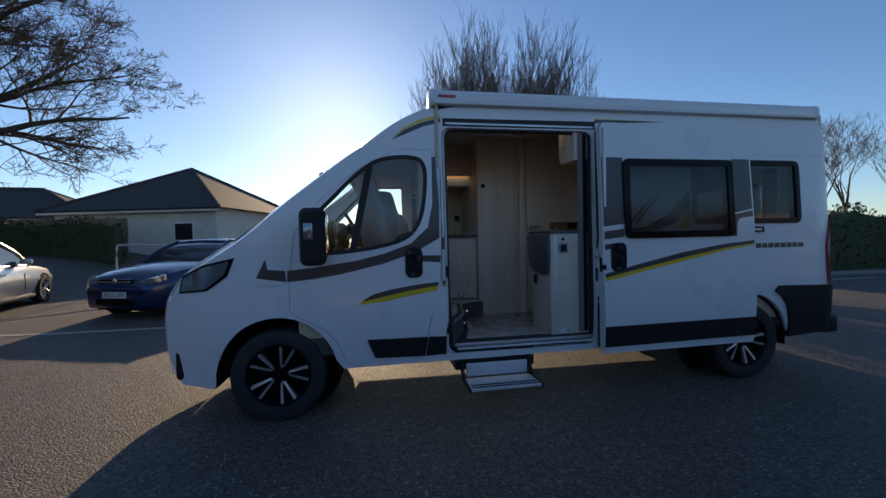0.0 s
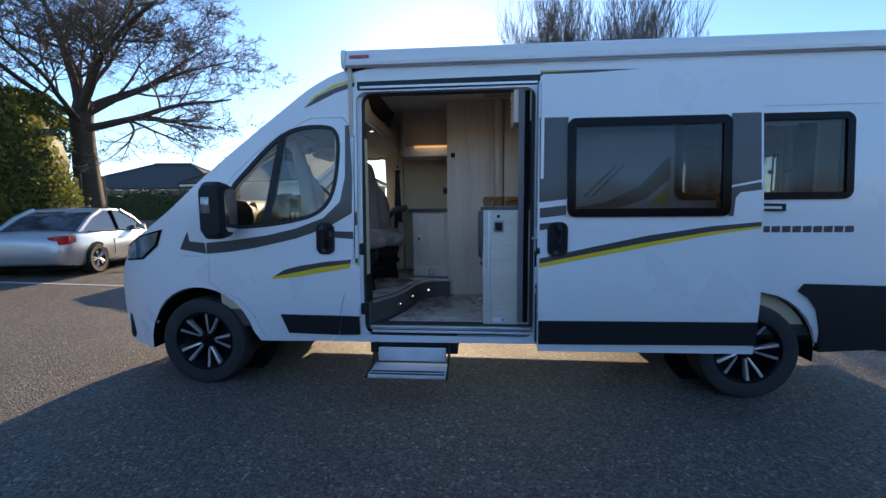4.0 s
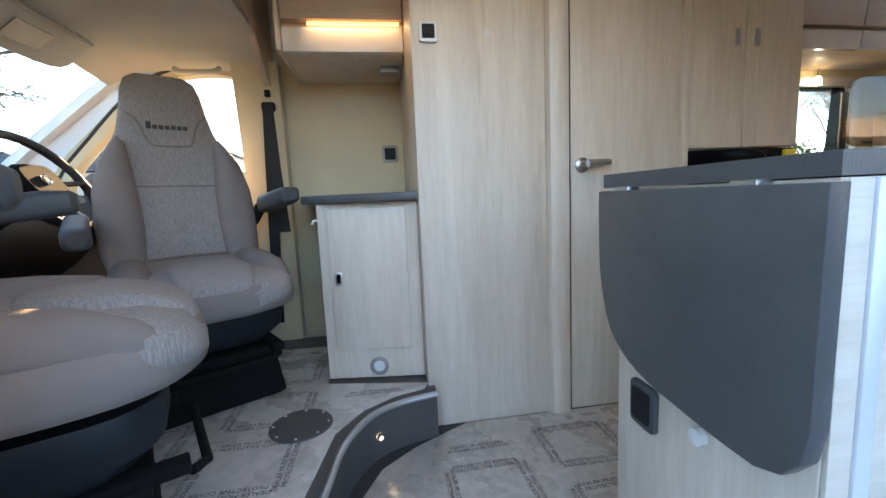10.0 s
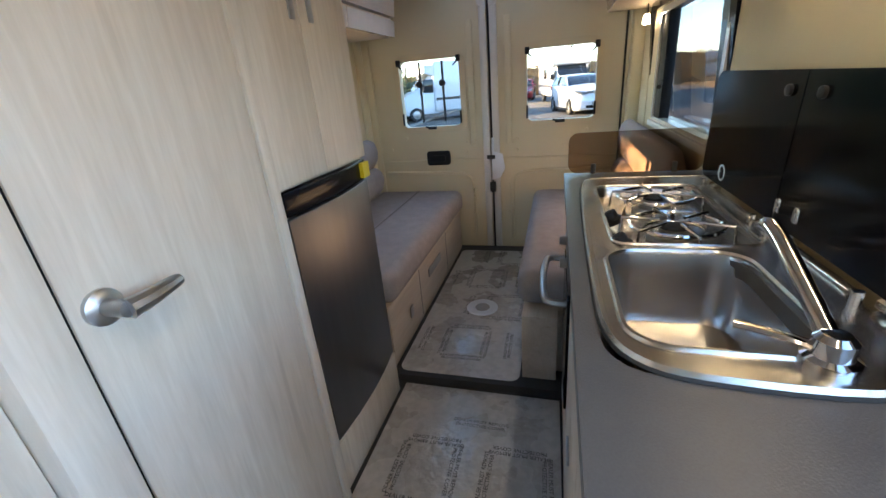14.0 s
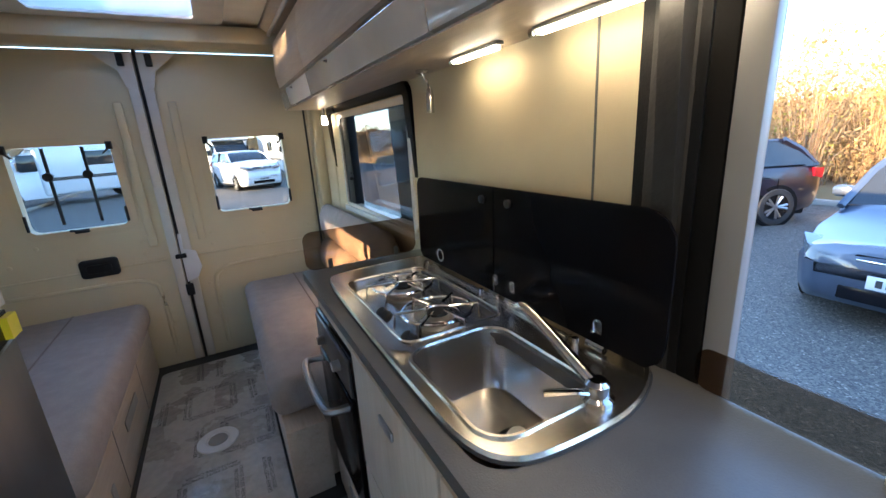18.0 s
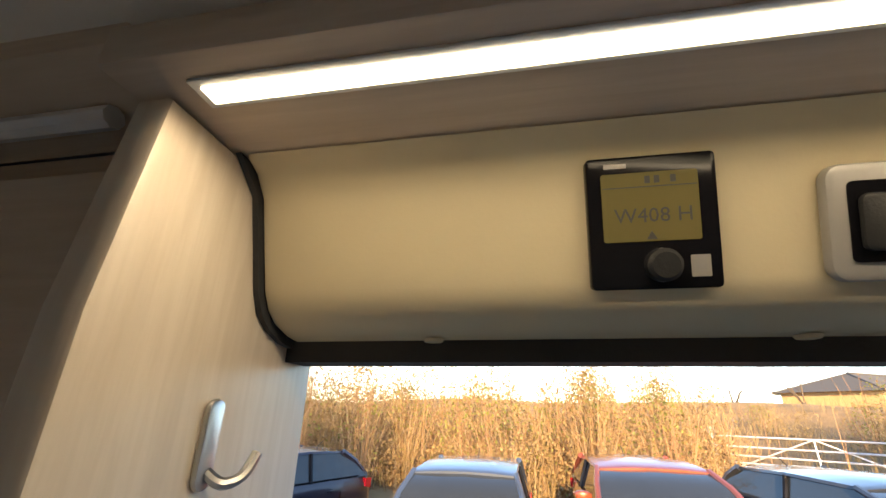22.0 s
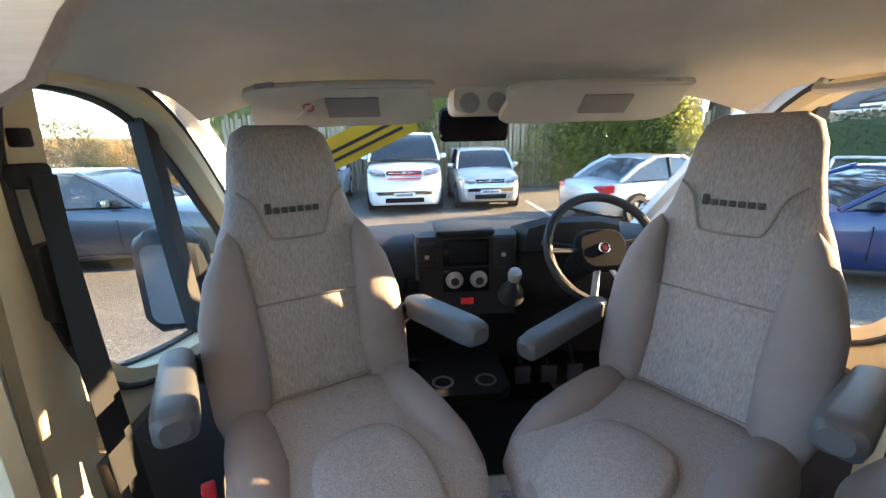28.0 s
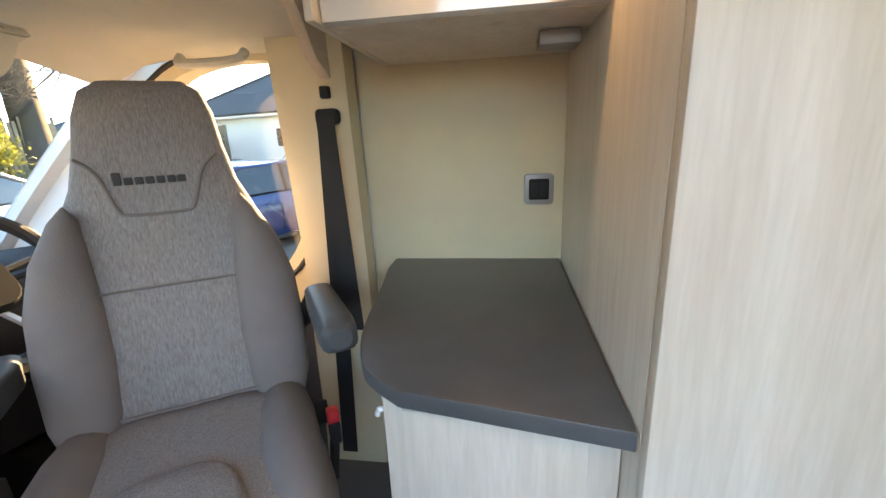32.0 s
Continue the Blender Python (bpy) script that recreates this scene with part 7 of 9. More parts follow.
# ---- rear end, floor film, ceiling ----
rear_doors = [o for o in van.children if o.name.startswith("rear_door")]
for k, d in enumerate(rear_doors):
    y0, y1 = (3.16, 4.035) if k == 0 else (4.055, 4.96)
    e = 4.035 if k == 0 else 4.055
    s = -1 if k == 0 else 1
    # edge flange, top corner plates, lower pressed panel, bolts
    part("edge_flange", box(4.232, 4.25, e, e + s * 0.045, 0.54, 2.28, 0.004), M["pale_steel"], d, "pale edge flange")
    part("corner_plate", prism([(e, 2.285), (e + s * 0.17, 2.285), (e + s * 0.12, 2.24), (e + s * 0.07, 2.20), (e + s * 0.05, 2.12), (e, 2.10)], "x", 4.226, 4.2315), M["pale_steel"], d)
    part("top_latch", box(4.205, 4.226, e + s * 0.035, e + s * 0.065, 2.22, 2.28, 0.004), M["black"], d, "black latch")
    pl = spline([(e + s * 0.13, 0.60), (e + s * 0.13, 0.98), (e + s * 0.17, 1.07), (e + s * 0.28, 1.095), (e + s * 0.55, 1.10), (e + s * 0.78, 1.105)], 5)
    part("pressed_line", tube([(4.25, y, z) for y, z in pl], 0.012, 8, flat=1.0), M["cream_metal"], d)
    part("waist_line", tube([(4.25, e + s * 0.06, 1.19), (4.25, e + s * 0.80, 1.185)], 0.006, 6), M["cream_metal"], d)
    for yy, zz in ((0.16, 1.24), (0.16, 1.31), (0.45, 1.26), (0.72, 1.27), (0.10, 1.0), (0.10, 0.8), (0.60, 1.35)):
        part("trim_stud", lathe([(0.011, 0), (0.009, 0.004), (0, 0.005)], 12, pose(4.25, e + s * yy, zz, 0, -90)), M["cream_metal"], d)
    part("rib", prism([(e + s * 0.86, 0.60), (e + s * 0.80, 0.62), (e + s * 0.80, 2.2), (e + s * 0.86, 2.2)], "x", 4.225, 4.2495, 0.006), M["cream_metal"], d)
    part("upright_rib", box(4.236, 4.2495, e + s * 0.09, e + s * 0.13, 1.28, 2.05, 0.006), M["cream_metal"], d)
    # window catches
    wy0, wy1 = (3.39, 3.81) if k == 0 else (4.24, 4.66)
    for yy in (wy0 + 0.005, wy1 - 0.005):
        c = part("window_catch", box(4.222, 4.245, yy - 0.014, yy + 0.014, 1.82, 1.86, 0.004), M["black"], d, "black window catch")
        part("lever", tube([(4.225, yy, 1.83), (4.215, yy + (0.03 if yy < (wy0 + wy1) / 2 else -0.03), 1.80)], 0.005), M["black"], c)
        part("stay", tube([(4.235, yy, 1.44), (4.235, yy, 1.52)], 0.007), M["black"], d)
    c = part("window_catch", box(4.222, 4.245, (wy0 + wy1) / 2 - 0.03, (wy0 + wy1) / 2 + 0.03, 1.405, 1.425, 0.004), M["black"], d, "black window catch")
    part("lever", tube([(4.222, (wy0 + wy1) / 2, 1.418), (4.212, (wy0 + wy1) / 2 + 0.045, 1.425)], 0.006), M["black"], c)
    if k == 1:
        for yy in (4.37, 4.53):
            part("bike_stay", tube([(4.30, yy, 1.45), (4.30, yy, 1.84)], 0.008), M["black"], d, "black stay outside the pane")
            part("stay_knob", lathe([(0.022, 0), (0.022, 0.02), (0, 0.022)], 12, pose(4.29, yy, 1.70, 0, -90)), M["black"], d)
hnd = part("inner_handle", prism([(p[0] + 4.425, p[1] + 1.205) for p in rounded(0.17, 0.10, 0.02)], "x", 4.2495, 4.225, 0.006), M["black"], rear_doors[1], "black inner door handle")
part("grip", prism([(p[0] + 4.425, p[1] + 1.205) for p in rounded(0.11, 0.045, 0.012)], "x", 4.2245, 4.212, 0.004), M["dash"], hnd)
lt = part("lock_plate", prism([(4.025, 1.33), (4.03, 1.24), (3.97, 1.22), (3.955, 1.12), (3.985, 1.06), (4.045, 1.04), (4.045, 1.33)], "x", 4.23, 4.222, 0.002), M["alu_white"], rear_doors[0], "pale lock plate")
part("lock_body", box(4.205, 4.2215, 4.02, 4.075, 1.19, 1.215, 0.004), M["black"], lt)
part("lower_lock", box(4.205, 4.2255, 4.02, 4.06, 0.96, 1.03, 0.004), M["black"], lt)
struct("trim_rear_header", box(4.16, 4.245, 3.18, 4.93, 2.305, 2.42, 0.02), M["cream"], "cream header above the rear doors")
for y0, y1 in ((3.157, 3.22), (4.90, 4.945)):
    part("rear_pillar", box(4.14, 4.245, y0, y1, 0.54, 2.3, 0.012), M["cream_metal"], van)
    part("pillar_seal", box(4.235, 4.246, (3.225 if y0 < 4 else 4.885), (3.245 if y0 < 4 else 4.895), 0.54, 2.3), M["rubber"], van)

# bench backs
def roll_cushion(x0, x1, y, z0, z1, depth, label, s):
    t = thing("back_cushion", label, "cushion", ((x0 + x1) / 2, y, z0), "bench back cushions")
    n = max(2, round((x1 - x0) / 0.2))
    for row, (a, b, d) in enumerate(((z0, (z0 + z1) / 2, depth), ((z0 + z1) / 2, z1, depth * 0.8))):
        rings = []
        m = n * 6
        for i in range(m + 1):
            x = x0 + (x1 - x0) * i / m
            tuft = 1 - 0.14 * abs(math.cos(math.pi * (i / 6))) ** 6
            endk = min(1.0, 0.45 + 0.55 * math.sqrt(max(0.0, min(i, m - i) / 3.0))) if min(i, m - i) < 3 else 1.0
            rings.append([Vector((x, y + s * (d / 2 + d / 2 * math.cos(2 * math.pi * k / 16) * tuft * endk), (a + b) / 2 + (b - a) / 2 * 1.04 * math.sin(2 * math.pi * k / 16) * endk)) for k in range(16)])
        part("roll", loft(rings), M["bench"], t, "tufted grey roll", 60)


roll_cushion(2.95, 4.12, 3.165, 1.0, 1.42, 0.14, "tufted grey-brown back cushion below the side window", 1)
roll_cushion(2.95, 4.12, 4.905, 1.0, 1.38, 0.12, "grey back cushion along the far bench", -1)
# bench base details
for o in [o for o in bpy.data.objects if o.name.startswith("bench_seat")]:
    yy = 3.602 if o.location.y < 4 else 4.288
    s = 1 if o.location.y < 4 else -1
    part("vent_grille", prism(rrect(3.35, 3.60, 0.70, 0.75, 0.01), "y", yy, yy + s * 0.004, 0.001), M["light_grey"], o)
    part("catch", prism(rrect(3.02, 3.06, 0.64, 0.70, 0.004), "y", yy, yy + s * 0.004), M["satin"], o)
    for x in (3.20, 3.75):
        part("panel_joint", box(x - 0.002, x + 0.002, yy, yy + s * 0.001, 0.56, 0.82), M["lam_edge"], o)
    yc = 3.46 if o.location.y < 4 else 4.58
    part("cushion_seam", tube([(2.90, yc, 0.981), (4.18, yc, 0.981)], 0.004, 6), M["fabric2"], o)

# window inside the near wall: dark frame and hardware
nwf = struct("window_1", sheet(shrink(inner_window, -0.004), [shrink(inner_window, 0.022)], lambda x, z: Vector((x, 3.166, z)), lambda x, z: Vector((x, 3.13, z)), 0.08), M["white_gloss"], "pale inner window frame")
part("blind_rail", box(2.83, 3.75, 3.160, 3.180, 1.418, 1.445, 0.004), M["alu_white"], nwf)
part("dark_edge", box(3.60, 3.72, 3.115, 3.160, 1.45, 1.915, 0.006), M["black"], nwf)
part("catch", tube([(3.62, 3.16, 1.62), (3.57, 3.178, 1.60)], 0.010), M["black"], nwf)
fwf = struct("window_2", sheet(shrink(far_window, -0.02), [shrink(far_window, 0.03)], lambda x, z: Vector((x, 4.908, z)), lambda x, z: Vector((x, 4.945, z)), 0.08), M["white_gloss"], "pale inner window frame")
for x in (3.05, 3.80):
    part("stay", box(x - 0.02, x + 0.02, 4.92, 4.94, 1.5, 1.86, 0.006), M["black"], fwf)
struct("trim_seam", tube([(3.93, 3.158, 1.0), (3.93, 3.158, 1.95)], 0.006, 6), M["cream"], "cream trim bead")

# roof light at the rear, roof vent
rf = thing("roof_light", "white framed rooflight with a bright frosted pane", "rooflight", (3.72, 4.05, 2.42))
part("frame", sheet(rrect(3.38, 4.06, 3.62, 4.46, 0.06), [rrect(3.46, 3.96, 3.745, 4.34, 0.03)], lambda x, y: Vector((x, y, 2.395)), lambda x, y: Vector((x, y, 2.4195)), 0.1), M["white_gloss"], rf)
part("pane", box(3.45, 3.97, 3.735, 4.35, 2.404, 2.408), M["frosted"], rf, "frosted pane lit by the sky").visible_shadow = False
part("shaft", loft([[(x, y, z) for x, y in ((3.46, 3.745), (3.96, 3.745), (3.96, 4.34), (3.46, 4.34))] for z in (2.41, 2.475)], None, False), M["white_gloss"], rf)
vn = thing("roof_vent", "white roof vent frame with a dark knob", "roof vent", (1.8, 3.82, 2.42))
part("frame", prism(rrect(1.52, 2.013, 3.588, 4.08, 0.03), "z", 2.398, 2.4195, 0.006), M["white_gloss"], vn)
part("blind", prism(rrect(1.585, 1.95, 3.65, 4.02, 0.03), "z", 2.394, 2.3975, 0.001), M["white_gloss"], vn, "white pleated blind")
part("knob", lathe([(0.02, 0), (0.018, -0.02), (0, -0.022)], 14, pose(1.565, 3.63, 2.398)), M["black"], vn)

# floor film with its print
def film(name, outline, z, label):
    t = thing(name, label, "floor covering", (outline[0][0], outline[0][1], z))
    part("sheet", prism(outline, "z", z, z + 0.004, 0.0015), M["film"], t, "creased clear film over grey vinyl")
    return t


FRONT_FILM = [(0.78, 3.205), (1.53, 3.205), (1.53, 3.57), (2.72, 3.585), (2.725, 4.225), (1.30, 4.222), (1.10, 4.11), (0.99, 4.02), (0.93, 3.90), (0.90, 3.72), (0.87, 3.52), (0.82, 3.36)]
front_mat = film("floor_film", FRONT_FILM, FLOOR + 0.001, "printed protective film on the camper floor")
REAR_FILM = rrect(2.765, 4.14, 3.745, 4.27, 0.04)
rear_mat = film("floor_film", REAR_FILM, 0.536, "printed protective film between the rear benches")
CAB_FILM = [(-0.02, 3.30), (0.60, 3.24), (0.72, 3.40), (0.79, 3.58), (0.83, 3.80), (0.86, 3.98), (0.94, 4.10), (1.04, 4.17), (1.15, 4.205), (1.17, 4.25), (0.80, 4.33), (0.79, 4.75), (-0.02, 4.75)]
cab_mat = film("floor_film", CAB_FILM, CABFLOOR - 0.0075, "printed protective film on the cab floor")
WORDS = "DEALER MUST REMOVE\nPROTECTIVE COVER"


def within(x, y, poly):
    """Whether a place lies within an outline."""
    hit = False
    for i, (x1, y1) in enumerate(poly):
        x0, y0 = poly[i - 1]
        if (y0 > y) != (y1 > y) and x < x0 + (y - y0) * (x1 - x0) / (y1 - y0):
            hit = not hit
    return hit


def print_film(t, poly, z):
    """Squares of the same four notices, in staggered rows."""
    rng = random.Random(len(poly))
    for i in range(-1, 16):
        for j in range(0, 9):
            cx, cy = -0.05 + i * 0.34, 3.27 + j * 0.30 + (0.15 if i % 2 else 0.0)
            for dx, dy, a in ((0.0, 0.098, 0), (0.0, -0.098, 180), (0.12, 0.0, 90), (-0.12, 0.0, -90)):
                x, y = cx + dx + rng.uniform(-0.006, 0.006), cy + dy + rng.uniform(-0.006, 0.006)
                ux, uy = (0.105, 0.02) if a % 180 == 0 else (0.02, 0.105)
                if all(within(x + sx * ux, y + sy * uy, poly) for sx in (-1, 1) for sy in (-1, 1)):
                    lettering("print", WORDS, 0.020, pose(x, y, z, 0, 0, a + rng.uniform(-2, 2)), M["ink"], t, 0.0001)


for mat_, line_, z_ in ((front_mat, FRONT_FILM, FLOOR + 0.0055), (rear_mat, REAR_FILM, 0.5405), (cab_mat, CAB_FILM, CABFLOOR - 0.003)):
    print_film(mat_, line_, z_)
fm_ = thing("floor_mat", "black rubber mat in the footwell under the dashboard", "floor mat", (-0.24, 4.05, CABFLOOR))
part("sheet", prism(rrect(-0.44, -0.03, 3.24, 4.86, 0.04), "z", CABFLOOR - 0.0075, CABFLOOR - 0.001, 0.002), M["interior_dark"], fm_)
tr_ = thing("step_trim", "curved grey edge trim with small lit step lamps", "step trim", (0.9, 3.8, 0.58))
part("nosing", tube([(x, y, CABFLOOR - 0.010) for x, y in step_line[2:]], 0.011, 8), M["alu"], tr_, "grey metal nosing")
for x, y, nx, ny in ((0.818, 3.462, 1, -0.25), (0.873, 3.775, 1, -0.12), (0.985, 4.075, 0.62, -0.8)):
    mm = Matrix.Translation((x + 0.004, y, 0.577)) @ Vector((nx, ny, 0)).to_track_quat("Z", "Y").to_matrix().to_4x4()
    r_ = part("lamp_ring", lathe([(0.011, -0.006), (0.011, 0.004), (0.007, 0.004)], 14, mm), M["satin"], tr_)
    part("lamp_lens", lathe([(0.007, 0.002), (0.004, 0.005), (0, 0.006)], 12, mm), M["led_small"], r_, "lit step lamp")
hatch = thing("floor_hatch", "round dark floor cover in the cab floor", "hatch", (0.76, 4.05, CABFLOOR))
part("disc", lathe([(0.095, 0), (0.093, 0.004), (0.0, 0.005)], 32, pose(0.75, 4.05, CABFLOOR - 0.0032)), M["step_face"], hatch)
for k in range(8):
    part("screw", lathe([(0.005, 0), (0.004, 0.002), (0, 0.002)], 8, pose(0.75 + 0.083 * math.cos(k * 0.785), 4.05 + 0.083 * math.sin(k * 0.785), CABFLOOR + 0.0012)), M["satin"], hatch)
fp_ = thing("floor_socket", "round pale table-leg socket in the floor", "floor socket", (3.33, 3.99, 0.54))
part("flange", lathe([(0.085, 0), (0.083, 0.005), (0.05, 0.006), (0.045, 0.002), (0, 0.002)], 32, pose(3.33, 3.99, 0.5405)), M["alu_white"], fp_)
part("cap", lathe([(0.04, 0.0025), (0.036, 0.008), (0, 0.009)], 24, pose(3.33, 3.99, 0.5405)), M["light_grey"], fp_)

# ---- outside: ground, markings ----
def gz(x, y=0.0):
    """The car park's height: level round the van, rising a little to the front and to the garden."""
    return 0.02 * min(max(0.0, -5.0 - x), 6.0) + 0.9 * smooth01((y - 11.6) / 3.5) * smooth01((-8.5 - x) / 4.0)


bm = bmesh.new()
gxs, gys = [-230, -100, -40, -17, -14, -12.5, -11, -9.5, -8.5, -5, 0, 10, 60, 260], [-260, -60, -6.7, 0, 10, 11.6, 12.5, 13.3, 14.2, 15.1, 18, 30, 60, 260]
gv = [[bm.verts.new((x, y, gz(x, y))) for y in gys] for x in gxs]
for i in range(len(gxs) - 1):
    for j in range(len(gys) - 1):
        bm.faces.new((gv[i][j], gv[i + 1][j], gv[i + 1][j + 1], gv[i][j + 1]))
struct("ground", bm, M["asphalt"], "worn asphalt car park", 60)


def marking(x0, x1, y0, y1):
    solid("road_marking", sheet([(x0, y0), (x1, y0), (x1, y1), (x0, y1)], [], lambda x, y: Vector((x, y, gz(x) + 0.006)), lambda x, y: Vector((x, y, gz(x) + 0.001)), 0.5), M["line_paint"], "faded white parking line on the asphalt", "road marking", "parking lines")


marking(-10.4, -3.2, 7.06, 7.16)
marking(6.0, 14.0, 9.0, 9.1)


# ---- cars ----
def car(name, label, paint, at, turn, L=4.3, W=1.76, H=1.45, kind="hatch", plate_f="", plate_r="", wheel_r=0.31, group="parked cars", plate_front_mat="plate_w", lamp="lens"):
    """A parked car that faces its own -x; its middle stands at the origin."""
    t = thing(name, label, "car", (0, 0, 0), group)
    k = H / 1.45
    hood = {"hatch": 0.95, "coupe": 0.88, "suv": 1.05, "mpv": 1.05, "van": 1.25, "estate": 0.95, "micra": 0.98, "compact": 0.88}[kind] * (k if kind in ("suv",) else 1)
    belt = hood + (0.03 if kind != "van" else 0.05)
    a0 = {"hatch": 0.30, "coupe": 0.33, "suv": 0.29, "mpv": 0.24, "van": 0.15, "estate": 0.29, "micra": 0.24, "compact": 0.235}[kind] * L   # screen base
    r0 = a0 + {"mpv": 0.95, "van": 0.75, "micra": 0.62, "compact": 0.80}.get(kind, 0.78) * (1.0 if L > 4 else 0.85)                      # roof front
    r1 = L * {"hatch": 0.83, "coupe": 0.68, "suv": 0.86, "mpv": 0.90, "van": 0.985, "estate": 0.92, "micra": 0.84, "compact": 0.84}[kind]   # roof rear
    g1 = L * {"hatch": 0.955, "coupe": 0.89, "suv": 0.95, "mpv": 0.965, "van": 0.995, "estate": 0.975, "micra": 0.965, "compact": 0.965}[kind]  # glass rear foot
    hw = W / 2
    fw, rw = L * 0.195, L * 0.80
    st = []
    for f, top, wd, bot in ((0.0, 0.62, 0.70, 0.30), (0.012, 0.72, 0.80, 0.22), (0.05, hood - 0.16, 0.92, 0.18), (0.12, hood - 0.08, 0.985, 0.17), (0.22, hood - 0.01, 1.0, 0.17), (a0 / L, belt, 1.0, 0.17), (0.5, belt, 1.0, 0.17), (0.75, belt + 0.01, 1.0, 0.18), (0.90, belt + 0.01, 0.97, 0.20), (0.965, belt - 0.02, 0.90, 0.24), (0.992, belt - 0.10, 0.82, 0.28), (1.0, belt - 0.25, 0.74, 0.34)):
        st.append([(f * L - L / 2, y * hw * wd, z) for y, z in ((-0.90, bot), (-0.97, bot + 0.10), (-1.0, 0.55), (-0.985, top - 0.16), (-0.93, top - 0.04), (-0.72, top), (0.0, top + 0.03), (0.72, top), (0.93, top - 0.04), (0.985, top - 0.16), (1.0, 0.55), (0.97, bot + 0.10), (0.90, bot))])
    part("body", loft(st), paint, t, "painted body", 50)
    gl = []
    for x, zt, wt in ((a0, belt - 0.01, 0.84), (a0 + (r0 - a0) * 0.5, belt + (H - belt) * 0.55, 0.82), (r0, H - 0.035, 0.76), ((r0 + r1) / 2, H - 0.01, 0.77), (r1, H - 0.045, 0.74), ((r1 + g1) / 2, belt + (H - belt) * 0.55, 0.76), (g1, belt - 0.01, 0.78)):
        gl.append([(x - L / 2, y * hw, z) for y, z in ((-0.925, belt - 0.03), (-(0.925 + (wt - 0.925) * (zt - belt + 0.03) / (H - belt)), zt), (0.0, zt + 0.02), ((0.925 + (wt - 0.925) * (zt - belt + 0.03) / (H - belt)), zt), (0.925, belt - 0.03))])
    part("glasshouse", loft(gl), M["car_glass"], t, "dark car windows", 40)
    rf_ = []
    for x, zt, wt in ((r0 - 0.06, H - 0.05, 0.74), (r0, H - 0.025, 0.77), ((r0 + r1) / 2, H, 0.78), (r1, H - 0.03, 0.75), (r1 + 0.08, H - 0.075, 0.72)):
        rf_.append([(x - L / 2, y * wt * hw, zt + dz) for y, dz in ((-1.02, -0.03), (-1.0, 0.005), (-0.5, 0.026), (0, 0.032), (0.5, 0.026), (1.0, 0.005), (1.02, -0.03))])
    part("roof", loft(rf_), paint, t, "painted roof", 50)
    for s in (-1, 1):
        part("pillar", tube([(a0 - 0.05 - L / 2, s * hw * 0.93, belt - 0.03), (a0 + (r0 - a0) * 0.5 - L / 2, s * hw * 0.865, belt + (H - belt) * 0.55), (r0 - L / 2, s * hw * 0.775, H - 0.03)], 0.035, 6), paint, t)
        part("pillar", tube([(r1 - L / 2, s * hw * 0.76, H - 0.04), ((r1 + g1) / 2 - L / 2, s * hw * 0.80, belt + (H - belt) * 0.55), (g1 - L / 2, s * hw * 0.86, belt - 0.03)], 0.055, 6), paint, t)
        xb = (r0 + r1) / 2 - L / 2
        part("pillar", tube([(xb, s * hw * 0.935, belt - 0.03), (xb + 0.03, s * hw * 0.79, H - 0.03)], 0.03, 6), M["gloss_black"], t)
        part("window_trim", tube([(a0 + 0.1 - L / 2, s * hw * 0.945, belt - 0.015), (g1 - 0.25 - L / 2, s * hw * 0.945, belt - 0.005)], 0.012, 6), M["gloss_black"], t)
        m_ = part("door_mirror", loft([[Vector((a0 + 0.38 + x - L / 2, s * (hw * 0.95 + d), belt + 0.06 + z)) for x, z in rounded(w, h, 0.03, 3)] for d, w, h in ((0.0, 0.06, 0.06), (0.06, 0.11, 0.12), (0.16, 0.11, 0.12), (0.20, 0.07, 0.08))]), paint, t)
        for xd in ((a0 + 0.28, r0 + 0.55, r1 - 0.15) if kind not in ("coupe",) else (a0 + 0.3, r1 - 0.1)):
            part("door_seam", box(xd - 0.004 - L / 2, xd + 0.004 - L / 2, s * hw * 0.992, s * hw * 1.003, 0.36, belt - 0.2), M["gloss_black"], t)
        for xd in (r0 + 0.35, r1 - 0.35):
            part("door_handle", box(xd - 0.09 - L / 2, xd + 0.06 - L / 2, s * hw * 0.985, s * (hw * 0.985 + 0.025), belt - 0.20, belt - 0.165, 0.01), paint, t)
        for wx in (fw, rw):
            # no hollow is cut: a near-black disc paints the arch's shade
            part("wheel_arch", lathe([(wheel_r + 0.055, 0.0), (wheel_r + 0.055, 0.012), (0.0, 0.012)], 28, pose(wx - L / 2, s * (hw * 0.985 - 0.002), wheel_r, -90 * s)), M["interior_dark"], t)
            tm = pose(wx - L / 2, s * (hw - 0.10), wheel_r, -90 * s)
            ty = part("tyre", lathe([(wheel_r * 0.66, -0.09), (wheel_r * 0.93, -0.1), (wheel_r, -0.07), (wheel_r, 0.09), (wheel_r * 0.94, 0.118), (wheel_r * 0.68, 0.112), (wheel_r * 0.66, 0.08)], 28, tm), M["rubber"], t)
            rm = part("rim", lathe([(wheel_r * 0.67, 0.112), (wheel_r * 0.62, 0.10), (wheel_r * 0.58, 0.055), (0.0, 0.05)], 28, tm), M["interior_dark"], ty)
            for q in range(5):
                sp_ = bmesh.new()
                for d in (-10, 10):
                    tube([tm @ pose(0, 0, 0, 0, 0, q * 72 + d * 0.4) @ Vector((wheel_r * 0.10, 0, 0.085)), tm @ pose(0, 0, 0, 0, 0, q * 72 + d) @ Vector((wheel_r * 0.63, 0, 0.10))], 0.022, 5, bm=sp_)
                part("spoke", sp_, M["satin"], rm)
            part("hub_cap", lathe([(wheel_r * 0.16, 0.07), (wheel_r * 0.14, 0.105), (0, 0.108)], 14, tm), M["satin"], rm)
